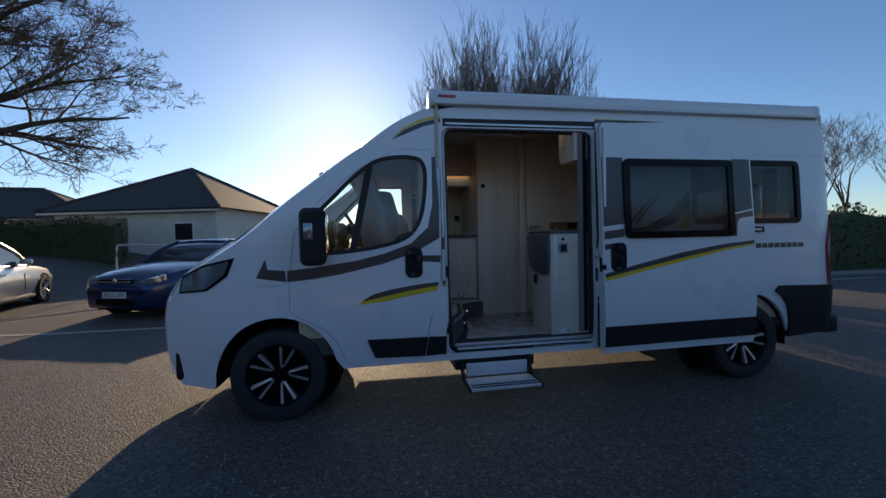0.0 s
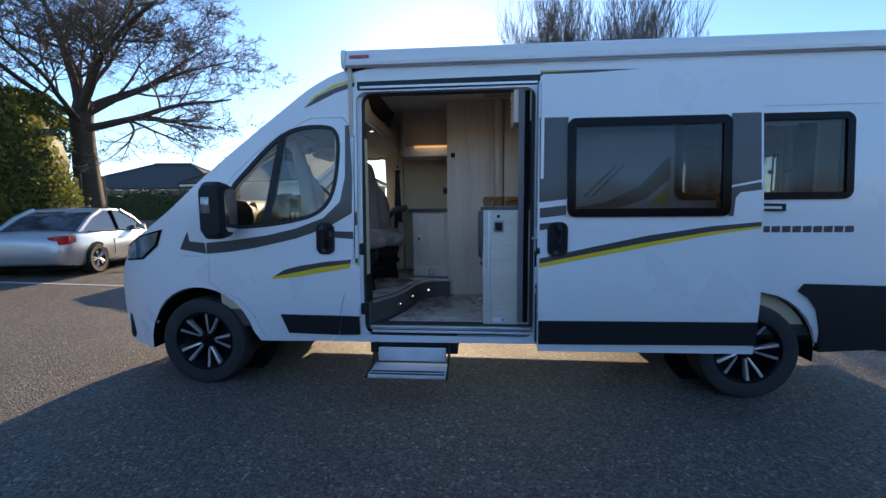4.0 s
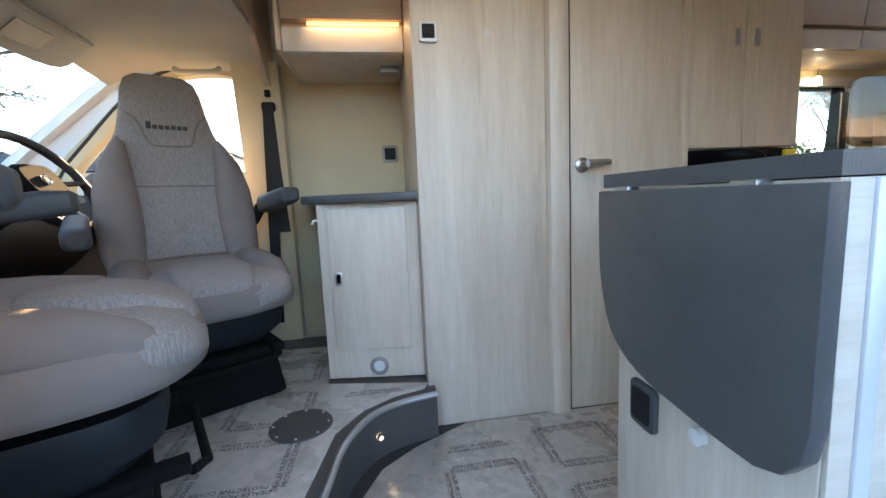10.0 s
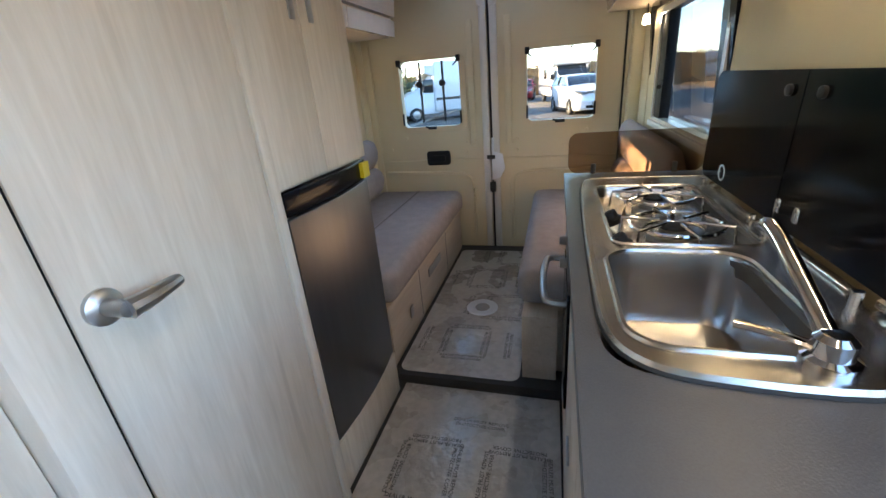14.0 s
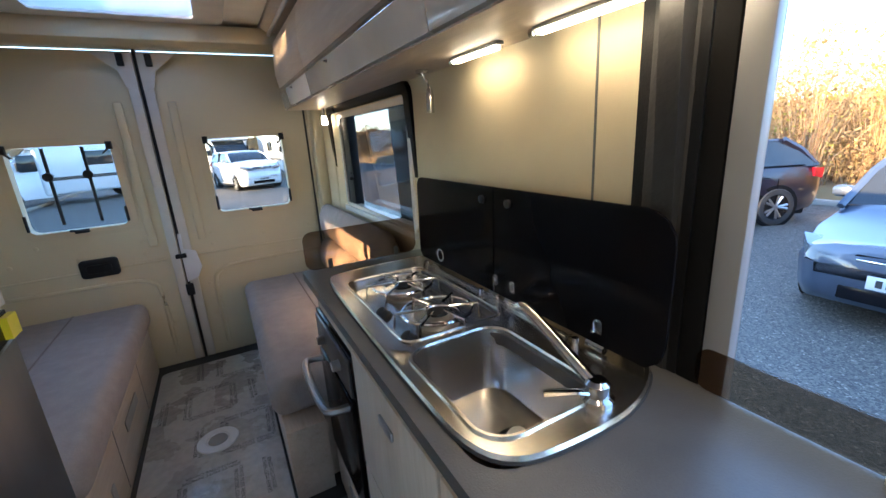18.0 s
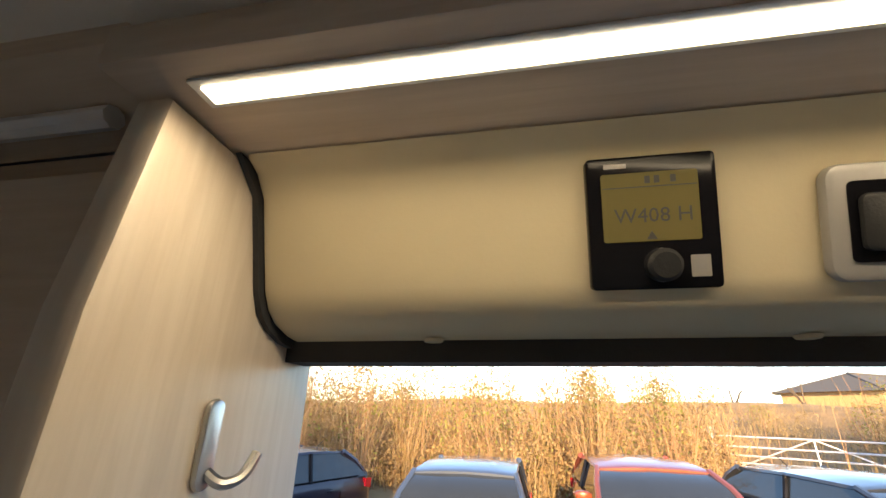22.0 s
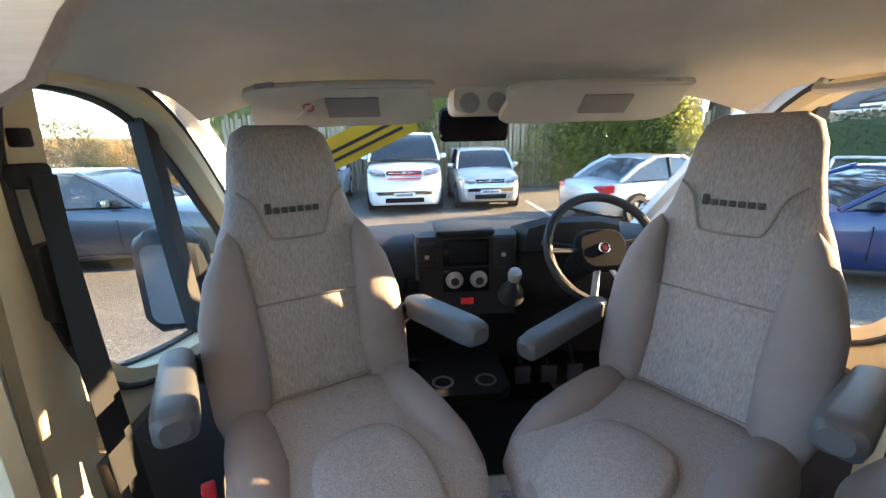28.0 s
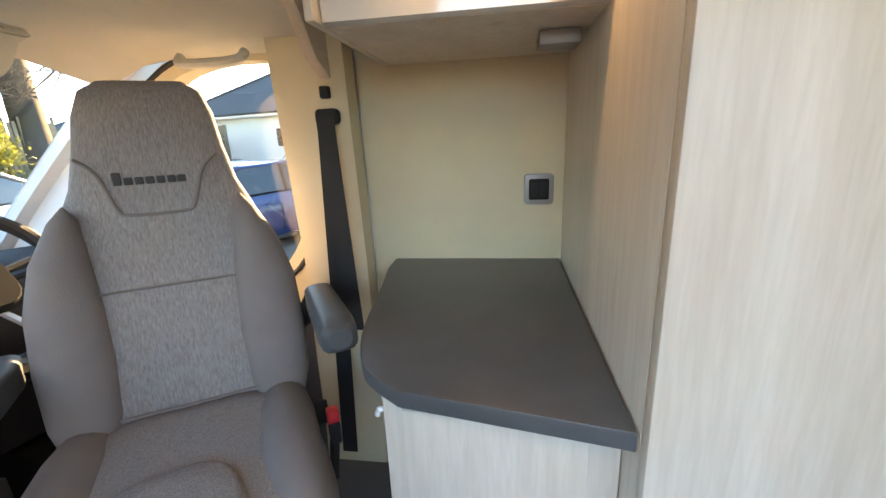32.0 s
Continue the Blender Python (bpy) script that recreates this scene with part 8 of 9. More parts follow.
        # lamps
        part("headlamp", loft([[Vector((x - L / 2, s * hw * y, z)) for y, z in ((y0, z0), (y1, z0 + 0.02), (y1, z1), (y0, z1 - 0.02))] for x, y0, y1, z0, z1 in ((0.02, 0.46, 0.68, hood - 0.34, hood - 0.25), (0.10, 0.50, 0.82, hood - 0.32, hood - 0.20), (0.28, 0.66, 0.93, hood - 0.27, hood - 0.15))]), M["lens"], t, "clear headlamp")
        part("tail_lamp", loft([[Vector((x + L / 2, s * hw * y, z)) for y, z in ((y0, z0), (y1, z0), (y1, z1), (y0, z1))] for x, y0, y1, z0, z1 in ((-0.26, 0.85, 0.965, belt - 0.20, belt - 0.06), (-0.10, 0.66, 0.93, belt - 0.24, belt - 0.07), (-0.025, 0.56, 0.80, belt - 0.25, belt - 0.10))]), M["tail_red"], t, "red tail lamp")
        part("fog_lamp", box(0.02 - L / 2, 0.10 - L / 2, s * hw * 0.52, s * hw * 0.70, 0.30, 0.38, 0.02), M["gloss_black"], t)
    part("grille", loft([[Vector((x - L / 2, y, z)) for y, z in rounded(w, h, 0.03, 3) for z in (z + hood - 0.26,)] for x, w, h in ((0.075, hw * 0.9, 0.10), (0.012, hw * 0.85, 0.09))]), M["gloss_black"], t, "black grille")
    part("grille_bar", box(-L / 2 - 0.002, -L / 2 + 0.03, -hw * 0.40, hw * 0.40, hood - 0.268, hood - 0.25, 0.004), M["chrome"], t)
    part("badge", lathe([(0.05, 0), (0.045, 0.012), (0, 0.014)], 18, pose(-L / 2 + 0.016, 0, hood - 0.24, 0, -90)), M["chrome"], t)
    part("lower_grille", box(-L / 2 - 0.004, -L / 2 + 0.05, -hw * 0.5, hw * 0.5, 0.27, 0.40, 0.02), M["gloss_black"], t)
    part("sill", box(fw + 0.4 - L / 2, rw - 0.4 - L / 2, -hw * 0.99, hw * 0.99, 0.17, 0.25, 0.02), M["black"], t)
    for pl, x, d in ((plate_f, -L / 2 - 0.012, -1), (plate_r, L / 2 + 0.004, 1)):
        if pl is None:
            continue
        zz = 0.46 if d < 0 else belt - 0.34
        xx = x if d < 0 else x - 0.035
        p_ = part("number_plate", box(xx - 0.006, xx + 0.006, -0.26, 0.26, zz - 0.055, zz + 0.055, 0.004), M[plate_front_mat] if d < 0 else M["plate_y"], t, "number plate")
        mm = Matrix(((0, 0, d, xx + d * 0.0062), (d, 0, 0, 0), (0, 1, 0, zz), (0, 0, 0, 1)))
        if pl:
            ob = lettering("plate_text", pl, 0.095, mm, M["ink"], t, 0.0006)
            ob.parent = p_
        else:
            for q in range(7):
                b_ = box(-0.205 + q * 0.06, -0.165 + q * 0.06, -0.03, 0.03, 0, 0.001)
                b_.transform(mm)
                part("plate_mark", b_, M["ink"], p_)
    part("screen_wiper", tube([(a0 - 0.02 - L / 2, -0.45, belt + 0.02), (a0 + 0.03 - L / 2, 0.1, belt + 0.035)], 0.01, 5), M["black"], t)
    part("aerial", tube([(r1 - 0.1 - L / 2, 0, H), (r1 + 0.05 - L / 2, 0, H + 0.12)], 0.008, 5), M["black"], t)
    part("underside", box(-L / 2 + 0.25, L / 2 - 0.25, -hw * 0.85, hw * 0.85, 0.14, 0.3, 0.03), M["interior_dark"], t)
    t.matrix_basis = pose(at[0], at[1], gz(at[0]) if at[0] < -5 else 0, 0, 0, turn)
    return t


M["car_glass"] = pmat("car_window_glass", (0.02, 0.024, 0.028), 0.06, coat=0.25)
P = {k: car_paint(k + "_paint", c, m) for k, c, m in (("silver", (0.50, 0.50, 0.50), 0.6), ("navy", (0.012, 0.025, 0.10), 0.4), ("slate", (0.05, 0.066, 0.10), 0.3), ("graphite", (0.045, 0.05, 0.06), 0.6), ("rust", (0.22, 0.055, 0.025), 0.4), ("white_car", (0.75, 0.76, 0.77), 0.0), ("plum", (0.022, 0.020, 0.034), 0.5), ("blue", (0.03, 0.055, 0.085), 0.5), ("maroon", (0.25, 0.012, 0.02), 0.3))}
# facing: 0 the nose points to -x; 90 to -y; -90 to +y
car("hatchback_car", "navy blue hatchback parked nose to the van", P["navy"], (-3.65, 10.0), 68, 4.27, 1.75, 1.43, "hatch", "FK03 CAM")
car("coupe_car", "silver coupe parked across the car park", P["silver"], (-8.05, 9.5), -75, 4.35, 1.73, 1.40, "coupe", "", "")
car("hatchback_car", "slate blue hatchback parked facing the open side door", P["slate"], (2.25, -2.72), -91, 4.25, 1.75, 1.42, "compact", "")
car("crossover_car", "dark graphite crossover parked by the gate", P["graphite"], (-2.75, -2.55), -76, 4.45, 1.80, 1.46, "suv", "")
car("crossover_car", "rust red crossover parked beside the graphite one", P["rust"], (-0.2, -3.05), -90, 4.35, 1.80, 1.49, "suv", "")
car("hatchback_car", "dark plum hatchback parked against the hedge", P["plum"], (6.05, -3.45), -117, 4.32, 1.76, 1.42, "hatch", "")
car("estate_car", "dark teal estate car parked beyond the crossover", P["blue"], (-6.0, -1.4), -84, 4.6, 1.78, 1.50, "estate", "")
pv = car("panel_van", "white panel van with a red grille parked by the fence", P["white_car"], (-11.35, 3.62), 180, 4.9, 1.95, 1.97, "van", "")
for z in (0.86, 0.95, 1.04):
    bm = box(-2.475, -2.40, -0.40, 0.40, z - 0.012, z + 0.012, 0.006)
    bm.transform(pv.matrix_basis)
    part("red_grille_bar", bm, M["red"], pv, "red grille bar")
car("small_car", "silver small hatchback parked by the fence", P["silver"], (-10.97, 5.8), 180, 3.75, 1.66, 1.52, "micra", "")
car("saloon_car", "white saloon parked by the fence", P["white_car"], (-11.4, 0.9), 180, 4.4, 1.76, 1.44, "hatch", "")


def motorhome(at, turn, label):
    """A white coachbuilt motorhome with a low cab; it faces its own -x."""
    t = thing("motorhome", label, "motorhome", (0, 0, 0), "parked motorhomes")
    part("cab", loft([[(x, y * w, z) for y, z in ((-1, 0.35), (-1, zt - 0.5), (-0.85, zt), (0.85, zt), (1, zt - 0.5), (1, 0.35))] for x, w, zt in ((-3.3, 0.85, 0.95), (-3.1, 0.95, 1.15), (-2.4, 1.0, 1.45), (-1.6, 1.02, 2.2), (-1.2, 1.02, 2.35))]), P["white_car"], t, "white cab", 40)
    part("body", box(-1.5, 3.2, -1.12, 1.12, 0.4, 2.75, 0.12, 3), P["white_car"], t, "white living body")
    part("overcab", loft([[(x, y * 1.1, z) for y, z in ((-1, zb), (-1, 2.6), (1, 2.6), (1, zb))] for x, zb in ((-1.9, 2.25), (-1.2, 2.0))]), P["white_car"], t)
    part("windscreen", loft([[(x, y, z) for y in (-0.85, 0.85)] for x, z in ((-2.42, 1.46), (-1.64, 2.2))], None, False, False), M["car_glass"], t)
    for s in (-1, 1):
        part("cab_window", box(-2.0, -1.3, s * 1.015, s * 1.03, 1.35, 1.95, 0.02), M["car_glass"], t)
        part("side_window", box(0.0, 0.9, s * 1.118, s * 1.135, 1.45, 2.0, 0.02), M["car_glass"], t)
        part("stripe", box(-1.4, 3.1, s * 1.118, s * 1.124, 0.95, 1.08), M["decal_grey"], t)
        part("headlamp", box(-3.3, -3.1, s * 0.55, s * 0.88, 0.85, 1.02, 0.04), M["lens"], t)
        part("door_mirror", box(-2.1, -1.98, s * 1.1, s * 1.3, 1.4, 1.7, 0.03), M["black"], t)
        for x in (-2.45, 1.7):
            part("tyre", lathe([(0.0, -0.1), (0.30, -0.1), (0.34, -0.07), (0.34, 0.07), (0.30, 0.1), (0.2, 0.08), (0.0, 0.08)], 20, pose(x, s * 0.95, 0.34, -90 * s)), M["rubber"], t)
            part("wheel_trim", lathe([(0.2, 0.09), (0.1, 0.11), (0, 0.11)], 16, pose(x, s * 0.95, 0.34, -90 * s)), M["satin"], t)
    part("grille", box(-3.33, -3.2, -0.5, 0.5, 0.75, 0.95, 0.03), M["gloss_black"], t)
    part("bumper", box(-3.36, -3.1, -0.92, 0.92, 0.32, 0.66, 0.06), M["grey_plastic"], t)
    t.matrix_basis = pose(at[0], at[1], 0, 0, 0, turn)


motorhome((31.0, 3.2), 12, "white coachbuilt motorhome parked beyond the rear windows")
motorhome((27.5, -0.4), 8, "white coachbuilt motorhome with a grey stripe")
motorhome((24.0, 8.8), -60, "white motorhome parked side-on behind the van")
motorhome((34.0, 12.5), 0, "white coachbuilt motorhome near the hedge")
motorhome((11.5, -6.0), -92, "white motorhome parked near the side hedge")
car("small_car", "dark red hatchback among the motorhomes", P["maroon"], (36.5, 6.2), 0, 4.0, 1.7, 1.5, "micra", "")
car("crossover_car", "white crossover parked near the motorhomes", P["white_car"], (22.5, 2.6), 15, 4.4, 1.82, 1.6, "suv", "")


# ---- trees ----
def tree_mesh(seed, height, spread, levels, trunk_r, first, upright, fork=3, ratio=0.72, forks=None):
    """Trunk and limbs, then twigs: lists of (points, radii) grown by forking."""
    rng = random.Random(seed)
    out = []

    def grow(p, d, length, r, level):
        n = 4
        pts, rad = [p.copy()], [r]
        for i in range(n):
            d = (d + Vector((rng.uniform(-1, 1), rng.uniform(-1, 1), rng.uniform(-0.5, 0.9) * upright)) * 0.16).normalized()
            p = p + d * length / n
            pts.append(p.copy())
            rad.append(r * (1 - 0.45 * (i + 1) / n))
        out.append((pts, rad, level))
        if level >= levels:
            return
        kids = (forks or {}).get(level, fork)
        for k in range(kids):
            at_ = pts[rng.choice((2, 3, 4, 4))] if k else pts[4]
            a = rng.uniform(0, 2 * math.pi)
            side = Vector((math.cos(a), math.sin(a), rng.uniform(-0.1, 0.5) * upright))
            nd = (d * (1.0 if k else 1.4) + side * spread * rng.uniform(0.6, 1.2)).normalized()
            grow(at_, nd, length * ratio * rng.uniform(0.75, 1.15), max(rad[-1] * rng.uniform(0.55, 0.8), 0.006), level + 1)

    grow(Vector((0, 0, 0)), Vector((0, 0, 1)), first, trunk_r, 0)
    top = max(p.z for pts, _, _ in out for p in pts)
    k = height / top
    return [([p * k for p in pts], rad, lv) for pts, rad, lv in out]


def branches_to_mesh(name, items, mat, sides):
    vs, fs = [], []
    for pts, rad, _ in items:
        base = len(vs)
        for i, p in enumerate(pts):
            d = (pts[min(i + 1, len(pts) - 1)] - pts[max(i - 1, 0)])
            d.normalize()
            s = d.cross(Vector((0.3, 0.5, 0.8)))
            s.normalize()
            q = s.cross(d)
            for k in range(sides):
                a = 2 * math.pi * k / sides
                vs.append(p + (s * math.cos(a) + q * math.sin(a)) * rad[i])
        for i in range(len(pts) - 1):
            for k in range(sides):
                fs.append((base + i * sides + k, base + i * sides + (k + 1) % sides, base + (i + 1) * sides + (k + 1) % sides, base + (i + 1) * sides + k))
    me = bpy.data.meshes.new(name)
    me.from_pydata([tuple(v) for v in vs], [], fs)
    me.materials.append(mat)
    for p in me.polygons:
        p.use_smooth = True
    return me


def tree(label, at, items, cut, mat=None, twig=None):
    t = thing("tree", label, "tree", (0, 0, 0), "bare trees")
    a = new("trunk", branches_to_mesh("trunk", [q for q in items if q[2] <= cut], mat or M["bark"], 7))
    a.parent = t
    b = new("crown", branches_to_mesh("crown", [q for q in items if q[2] > cut], twig or M["twig"], 3))
    b.parent = t
    t.matrix_basis = pose(at[0], at[1], 0, 0, 0, at[2] if len(at) > 2 else 0)
    return t


def spreading(seed):
    """A stout trunk that forks low into long level and rising limbs, with fine sweeping twigs."""
    rng = random.Random(seed)
    trunk = [Vector((0, 0, 0)), Vector((0.05, 0.0, 1.5)), Vector((-0.05, 0.05, 3.0)), Vector((0.0, 0.0, 4.2)), Vector((0.1, 0.1, 5.0))]
    out = [(trunk, [0.62, 0.47, 0.42, 0.40, 0.34], 0)]
    kids, seg, bend = {1: 11, 2: 8, 3: 6, 4: 4}, {1: 9, 2: 7, 3: 5, 4: 3, 5: 2}, {1: 0.15, 2: 0.18, 3: 0.16, 4: 0.14, 5: 0.1}

    def limb(p, d, length, r, level):
        n = seg[level]
        pts, rad = [p.copy()], [r]
        for i in range(n):
            d = (d + Vector((rng.uniform(-1, 1), rng.uniform(-1, 1), rng.uniform(-0.8, 0.8))) * bend[level]).normalized()
            p = p + d * length / n
            pts.append(p.copy())
            rad.append(max(0.007, r * (1 - 0.82 * (i + 1) / n)))
        out.append((pts, rad, level))
        if level == 5:
            return
        for k in range(kids[level]):
            f = rng.uniform(0.22, 1.0)
            i = min(n, max(1, round(f * n)))
            along = (pts[i] - pts[i - 1]).normalized()
            side = Vector((rng.uniform(-1, 1), rng.uniform(-1, 1), rng.uniform(-0.45, 0.7)))
            side = (side - along * side.dot(along)).normalized()
            nd = (along * rng.uniform(0.7, 1.2) + side).normalized()
            limb(pts[i], nd, length * (0.52 - 0.18 * f) * rng.uniform(0.75, 1.25), max(0.009, rad[i] * 0.6), level + 1)

    for k in range(14):
        a = k * 2.4 + rng.uniform(-0.3, 0.3)
        e = radians((6, 50, 22, 72, 12, 38, 62, 2, 30, 80, 16, 46, 8, 58)[k])
        z = 3.7 + 1.2 * math.sin(e)
        limb(Vector((0.1 * math.cos(a), 0.1 * math.sin(a), z)), Vector((math.cos(a) * math.cos(e), math.sin(a) * math.cos(e), math.sin(e))), rng.uniform(5.7, 6.7), rng.uniform(0.09, 0.17), 1)
    return out


oak_tree = tree("bare spreading tree with a dark trunk beside the car park", (-14.4, 15.7, 0), spreading(11), 1)
oak_tree.location.z = gz(-14.4, 15.7) - 0.1


def pollard(seed):
    """A stout trunk cut low, from which many upright stems fan out."""
    rng = random.Random(seed)
    out = [([Vector((0, 0, 0)), Vector((0.05, 0, 1.2)), Vector((0, 0.05, 2.4)), Vector((0, 0, 3.2))], [0.62, 0.5, 0.48, 0.5], 0)]

    def stem(p, d, length, r, level):
        pts, rad = [p.copy()], [r]
        for i in range(5):
            d = (d + Vector((rng.uniform(-1, 1), rng.uniform(-1, 1), 1.3)) * 0.085).normalized()
            p = p + d * length / 5
            pts.append(p.copy())
            rad.append(max(0.005, r * (1 - 0.8 * (i + 1) / 5)))
        out.append((pts, rad, level))
        if level < 4:
            for k in range((0, 8, 6, 3)[level]):
                i = rng.randint(1, 4)
                a = rng.uniform(0, 6.283)
                nd = (d + Vector((math.cos(a), math.sin(a), 0.3)) * rng.uniform(0.3, 0.6)).normalized()
                stem(pts[i], nd, length * rng.uniform(0.35, 0.55), rad[i] * 0.55, level + 1)

    for k in range(105):
        a, t = rng.uniform(0, 6.283), 1.12 * math.sqrt(rng.uniform(0.005, 1))
        d = Vector((math.cos(a) * math.sin(t), math.sin(a) * math.sin(t), math.cos(t)))
        stem(Vector((math.cos(a) * 0.35, math.sin(a) * 0.35, rng.uniform(2.4, 3.3))), d, rng.uniform(5.0, 6.0) * (1.02 - 0.16 * t * t), rng.uniform(0.022, 0.042), 1)
    return out


tree("bare pollarded tree with many upright stems", (5.9, 18.0, 40), pollard(5), 1, M["grey_bark"], M["grey_twig"])
sm = tree_mesh(8, 8.0, 0.6, 6, 0.16, 2.0, 0.7, 3, 0.74, {0: 4})
first_small = tree("thin bare tree behind the hedge", (24, 18, 0), sm, 2)
for i, (x, y, a, s) in enumerate(((20, 16, 50, 0.9), (28.5, 20, 120, 1.1), (33, 17, 200, 1.0), (38, 20, 260, 1.05), (17, 21, 310, 0.9), (-19, 8, 80, 0.9), (-18, 4.5, 10, 0.85), (-19, -1, 150, 0.9), (14.5, 15.5, 20, 0.85), (16.5, 17.5, 190, 0.95), (18.5, 15, 75, 0.8), (22, 19, 130, 1.0), (25.5, 16, 220, 0.85), (30.5, 16.5, 300, 0.95), (35.5, 15.5, 20, 0.9), (13, 19, 280, 0.9), (-14, -32, 70, 1.0), (-9, -36, 170, 0.9), (-20, -34, 250, 1.1), (4, -40, 30, 1.0), (42, 9, 100, 1.0), (46, 3, 140, 1.1))):
    c = copy_thing(first_small, pose(x, y, 0, 0, 0, a))
    c.scale = (s, s, s)


# ---- hedges and scrub ----
def leaf_cloud(name, n, place, size, mat, seed, label, cat, thin=1.0):
    """A loose mass of small leaves or clumps at places drawn by place(rng)."""
    rng = np.random.default_rng(seed)
    c = np.array([place(rng) for _ in range(n)])
    a = rng.normal(size=(n, 3))
    a /= np.linalg.norm(a, axis=1)[:, None]
    b = np.cross(a, rng.normal(size=(n, 3)))
    b /= np.linalg.norm(b, axis=1)[:, None]
    s = (size * rng.uniform(0.5, 1.4, n))[:, None]
    v = np.stack([c - a * s, c + b * s * 0.55 * thin, c + a * s, c - b * s * 0.55 * thin], 1).reshape(-1, 3)
    me = bpy.data.meshes.new(name)
    me.from_pydata(v.tolist(), [], np.arange(n * 4).reshape(-1, 4).tolist())
    me.materials.append(mat)
    ob = new(name, me)
    return tagged(ob, label, cat, "", "stuff")


def stems(name, n, place, height, lean, width, mat, seed, label, cat):
    """Thin upright stems, each a tapered blade with a bend."""
    rng = np.random.default_rng(seed)
    vs, fs = [], []
    for i in range(n):
        x, y, z = place(rng)
        h = height * rng.uniform(0.45, 1.15)
        a = rng.uniform(0, 2 * math.pi)
        lx, ly = rng.normal(0, lean), rng.normal(0, lean)
        dx, dy = math.cos(a) * width, math.sin(a) * width
        b = len(vs)
        vs += [(x - dx, y - dy, z), (x + dx, y + dy, z), (x + lx * 0.4 * h + dx * 0.7, y + ly * 0.4 * h + dy * 0.7, z + h * 0.55), (x + lx * 0.4 * h - dx * 0.7, y + ly * 0.4 * h - dy * 0.7, z + h * 0.55), (x + lx * h, y + ly * h, z + h)]
        fs += [(b, b + 1, b + 2, b + 3), (b + 3, b + 2, b + 4)]
    me = bpy.data.meshes.new(name)
    me.from_pydata(vs, [], fs)
    me.materials.append(mat)
    return tagged(new(name, me), label, cat, "", "stuff")


def hill(x, y):
    """The rough field's height behind the side hedge."""
    return 0.25 + 2.6 * smooth01((-7.5 - y) / 26.0) + 0.25 * math.sin(x * 0.31 + y * 0.2)


bm = bmesh.new()
gx, gy = 60, 30
gr = [[bm.verts.new((-70 + 150 * i / gx, -6.6 - 80 * (j / gy) ** 1.5, (hill(-70 + 150 * i / gx, -6.6 - 80 * (j / gy) ** 1.5) if j else -0.1))) for j in range(gy + 1)] for i in range(gx + 1)]
for i in range(gx):
    for j in range(gy):
        bm.faces.new((gr[i][j], gr[i + 1][j], gr[i + 1][j + 1], gr[i][j + 1]))
solid("scrub_field", bm, M["soil"], "rough scrub field rising behind the parked cars", "field", "", "structure", 60)


def gate_gap(x, y):
    return -10.5 < x < -2.2 and y > -15 and abs((x - 1.4) * 0.82 - (y - 3.6) * 0.57) < 3.4


# bushes of the bank: each a fan of bent stems inside a loose dome of leaves
brng = random.Random(41)
BUSHES = []
while len(BUSHES) < 380:
    bx_, by_ = brng.uniform(-24, 20), -7.0 - abs(brng.gauss(0, 1)) * 5.0
    if gate_gap(bx_, by_):
        continue
    big = brng.random() < (0.62 if bx_ > -2.0 else 0.38)
    BUSHES.append((bx_, by_, hill(bx_, by_) - 0.1, brng.uniform(2.5, 3.9) if big else brng.uniform(1.0, 2.2), brng.uniform(0.6, 1.4), brng.random()))


def bush_stems(name, n, kinds, mat, seed, width, label):
    """Bent stems that fan out of the bushes' feet."""
    rng = random.Random(seed)
    pick = [b for b in BUSHES if kinds[0] <= b[5] < kinds[1]]
    vs, fs = [], []
    for _ in range(n):
        x, y, z, h, r, _k = pick[rng.randrange(len(pick))]
        a, q = rng.uniform(0, 6.283), rng.random() ** 0.7
        hh = h * rng.uniform(0.45, 1.05)
        px, py = x + math.cos(a) * r * 0.45 * q, y + math.sin(a) * r * 0.45 * q
        ox, oy = math.cos(a) * r * q * rng.uniform(0.4, 1.6), math.sin(a) * r * q * rng.uniform(0.4, 1.6)
        sag = rng.uniform(-0.25, 0.12) * q
        b2 = rng.uniform(0, 6.283)
        dx, dy = math.cos(b2) * width, math.sin(b2) * width
        o = len(vs)
        for f, w in ((0.0, 1.0), (0.35, 0.85), (0.7, 0.6), (1.0, 0.15)):
            cx, cy, cz = px + ox * f * f + rng.uniform(-0.03, 0.03), py + oy * f * f + rng.uniform(-0.03, 0.03), z + hh * (f + sag * f * f)
            vs += [(cx - dx * w, cy - dy * w, cz), (cx + dx * w, cy + dy * w, cz)]
        fs += [(o, o + 1, o + 3, o + 2), (o + 2, o + 3, o + 5, o + 4), (o + 4, o + 5, o + 7, o + 6)]
        for _t in range(3):
            f = rng.uniform(0.4, 0.95)
            cx, cy, cz = px + ox * f * f, py + oy * f * f, z + hh * (f + sag * f * f)
            o = len(vs)
            tx, ty, tz = rng.uniform(-0.25, 0.25), rng.uniform(-0.25, 0.25), rng.uniform(0.0, 0.35)
            vs += [(cx - dx * 0.4, cy - dy * 0.4, cz), (cx + dx * 0.4, cy + dy * 0.4, cz), (cx + tx, cy + ty, cz + tz)]
            fs.append((o, o + 1, o + 2))
    me = bpy.data.meshes.new(name)
    me.from_pydata(vs, [], fs)
    me.materials.append(mat)
    return tagged(new(name, me), label, "scrub", "", "stuff")


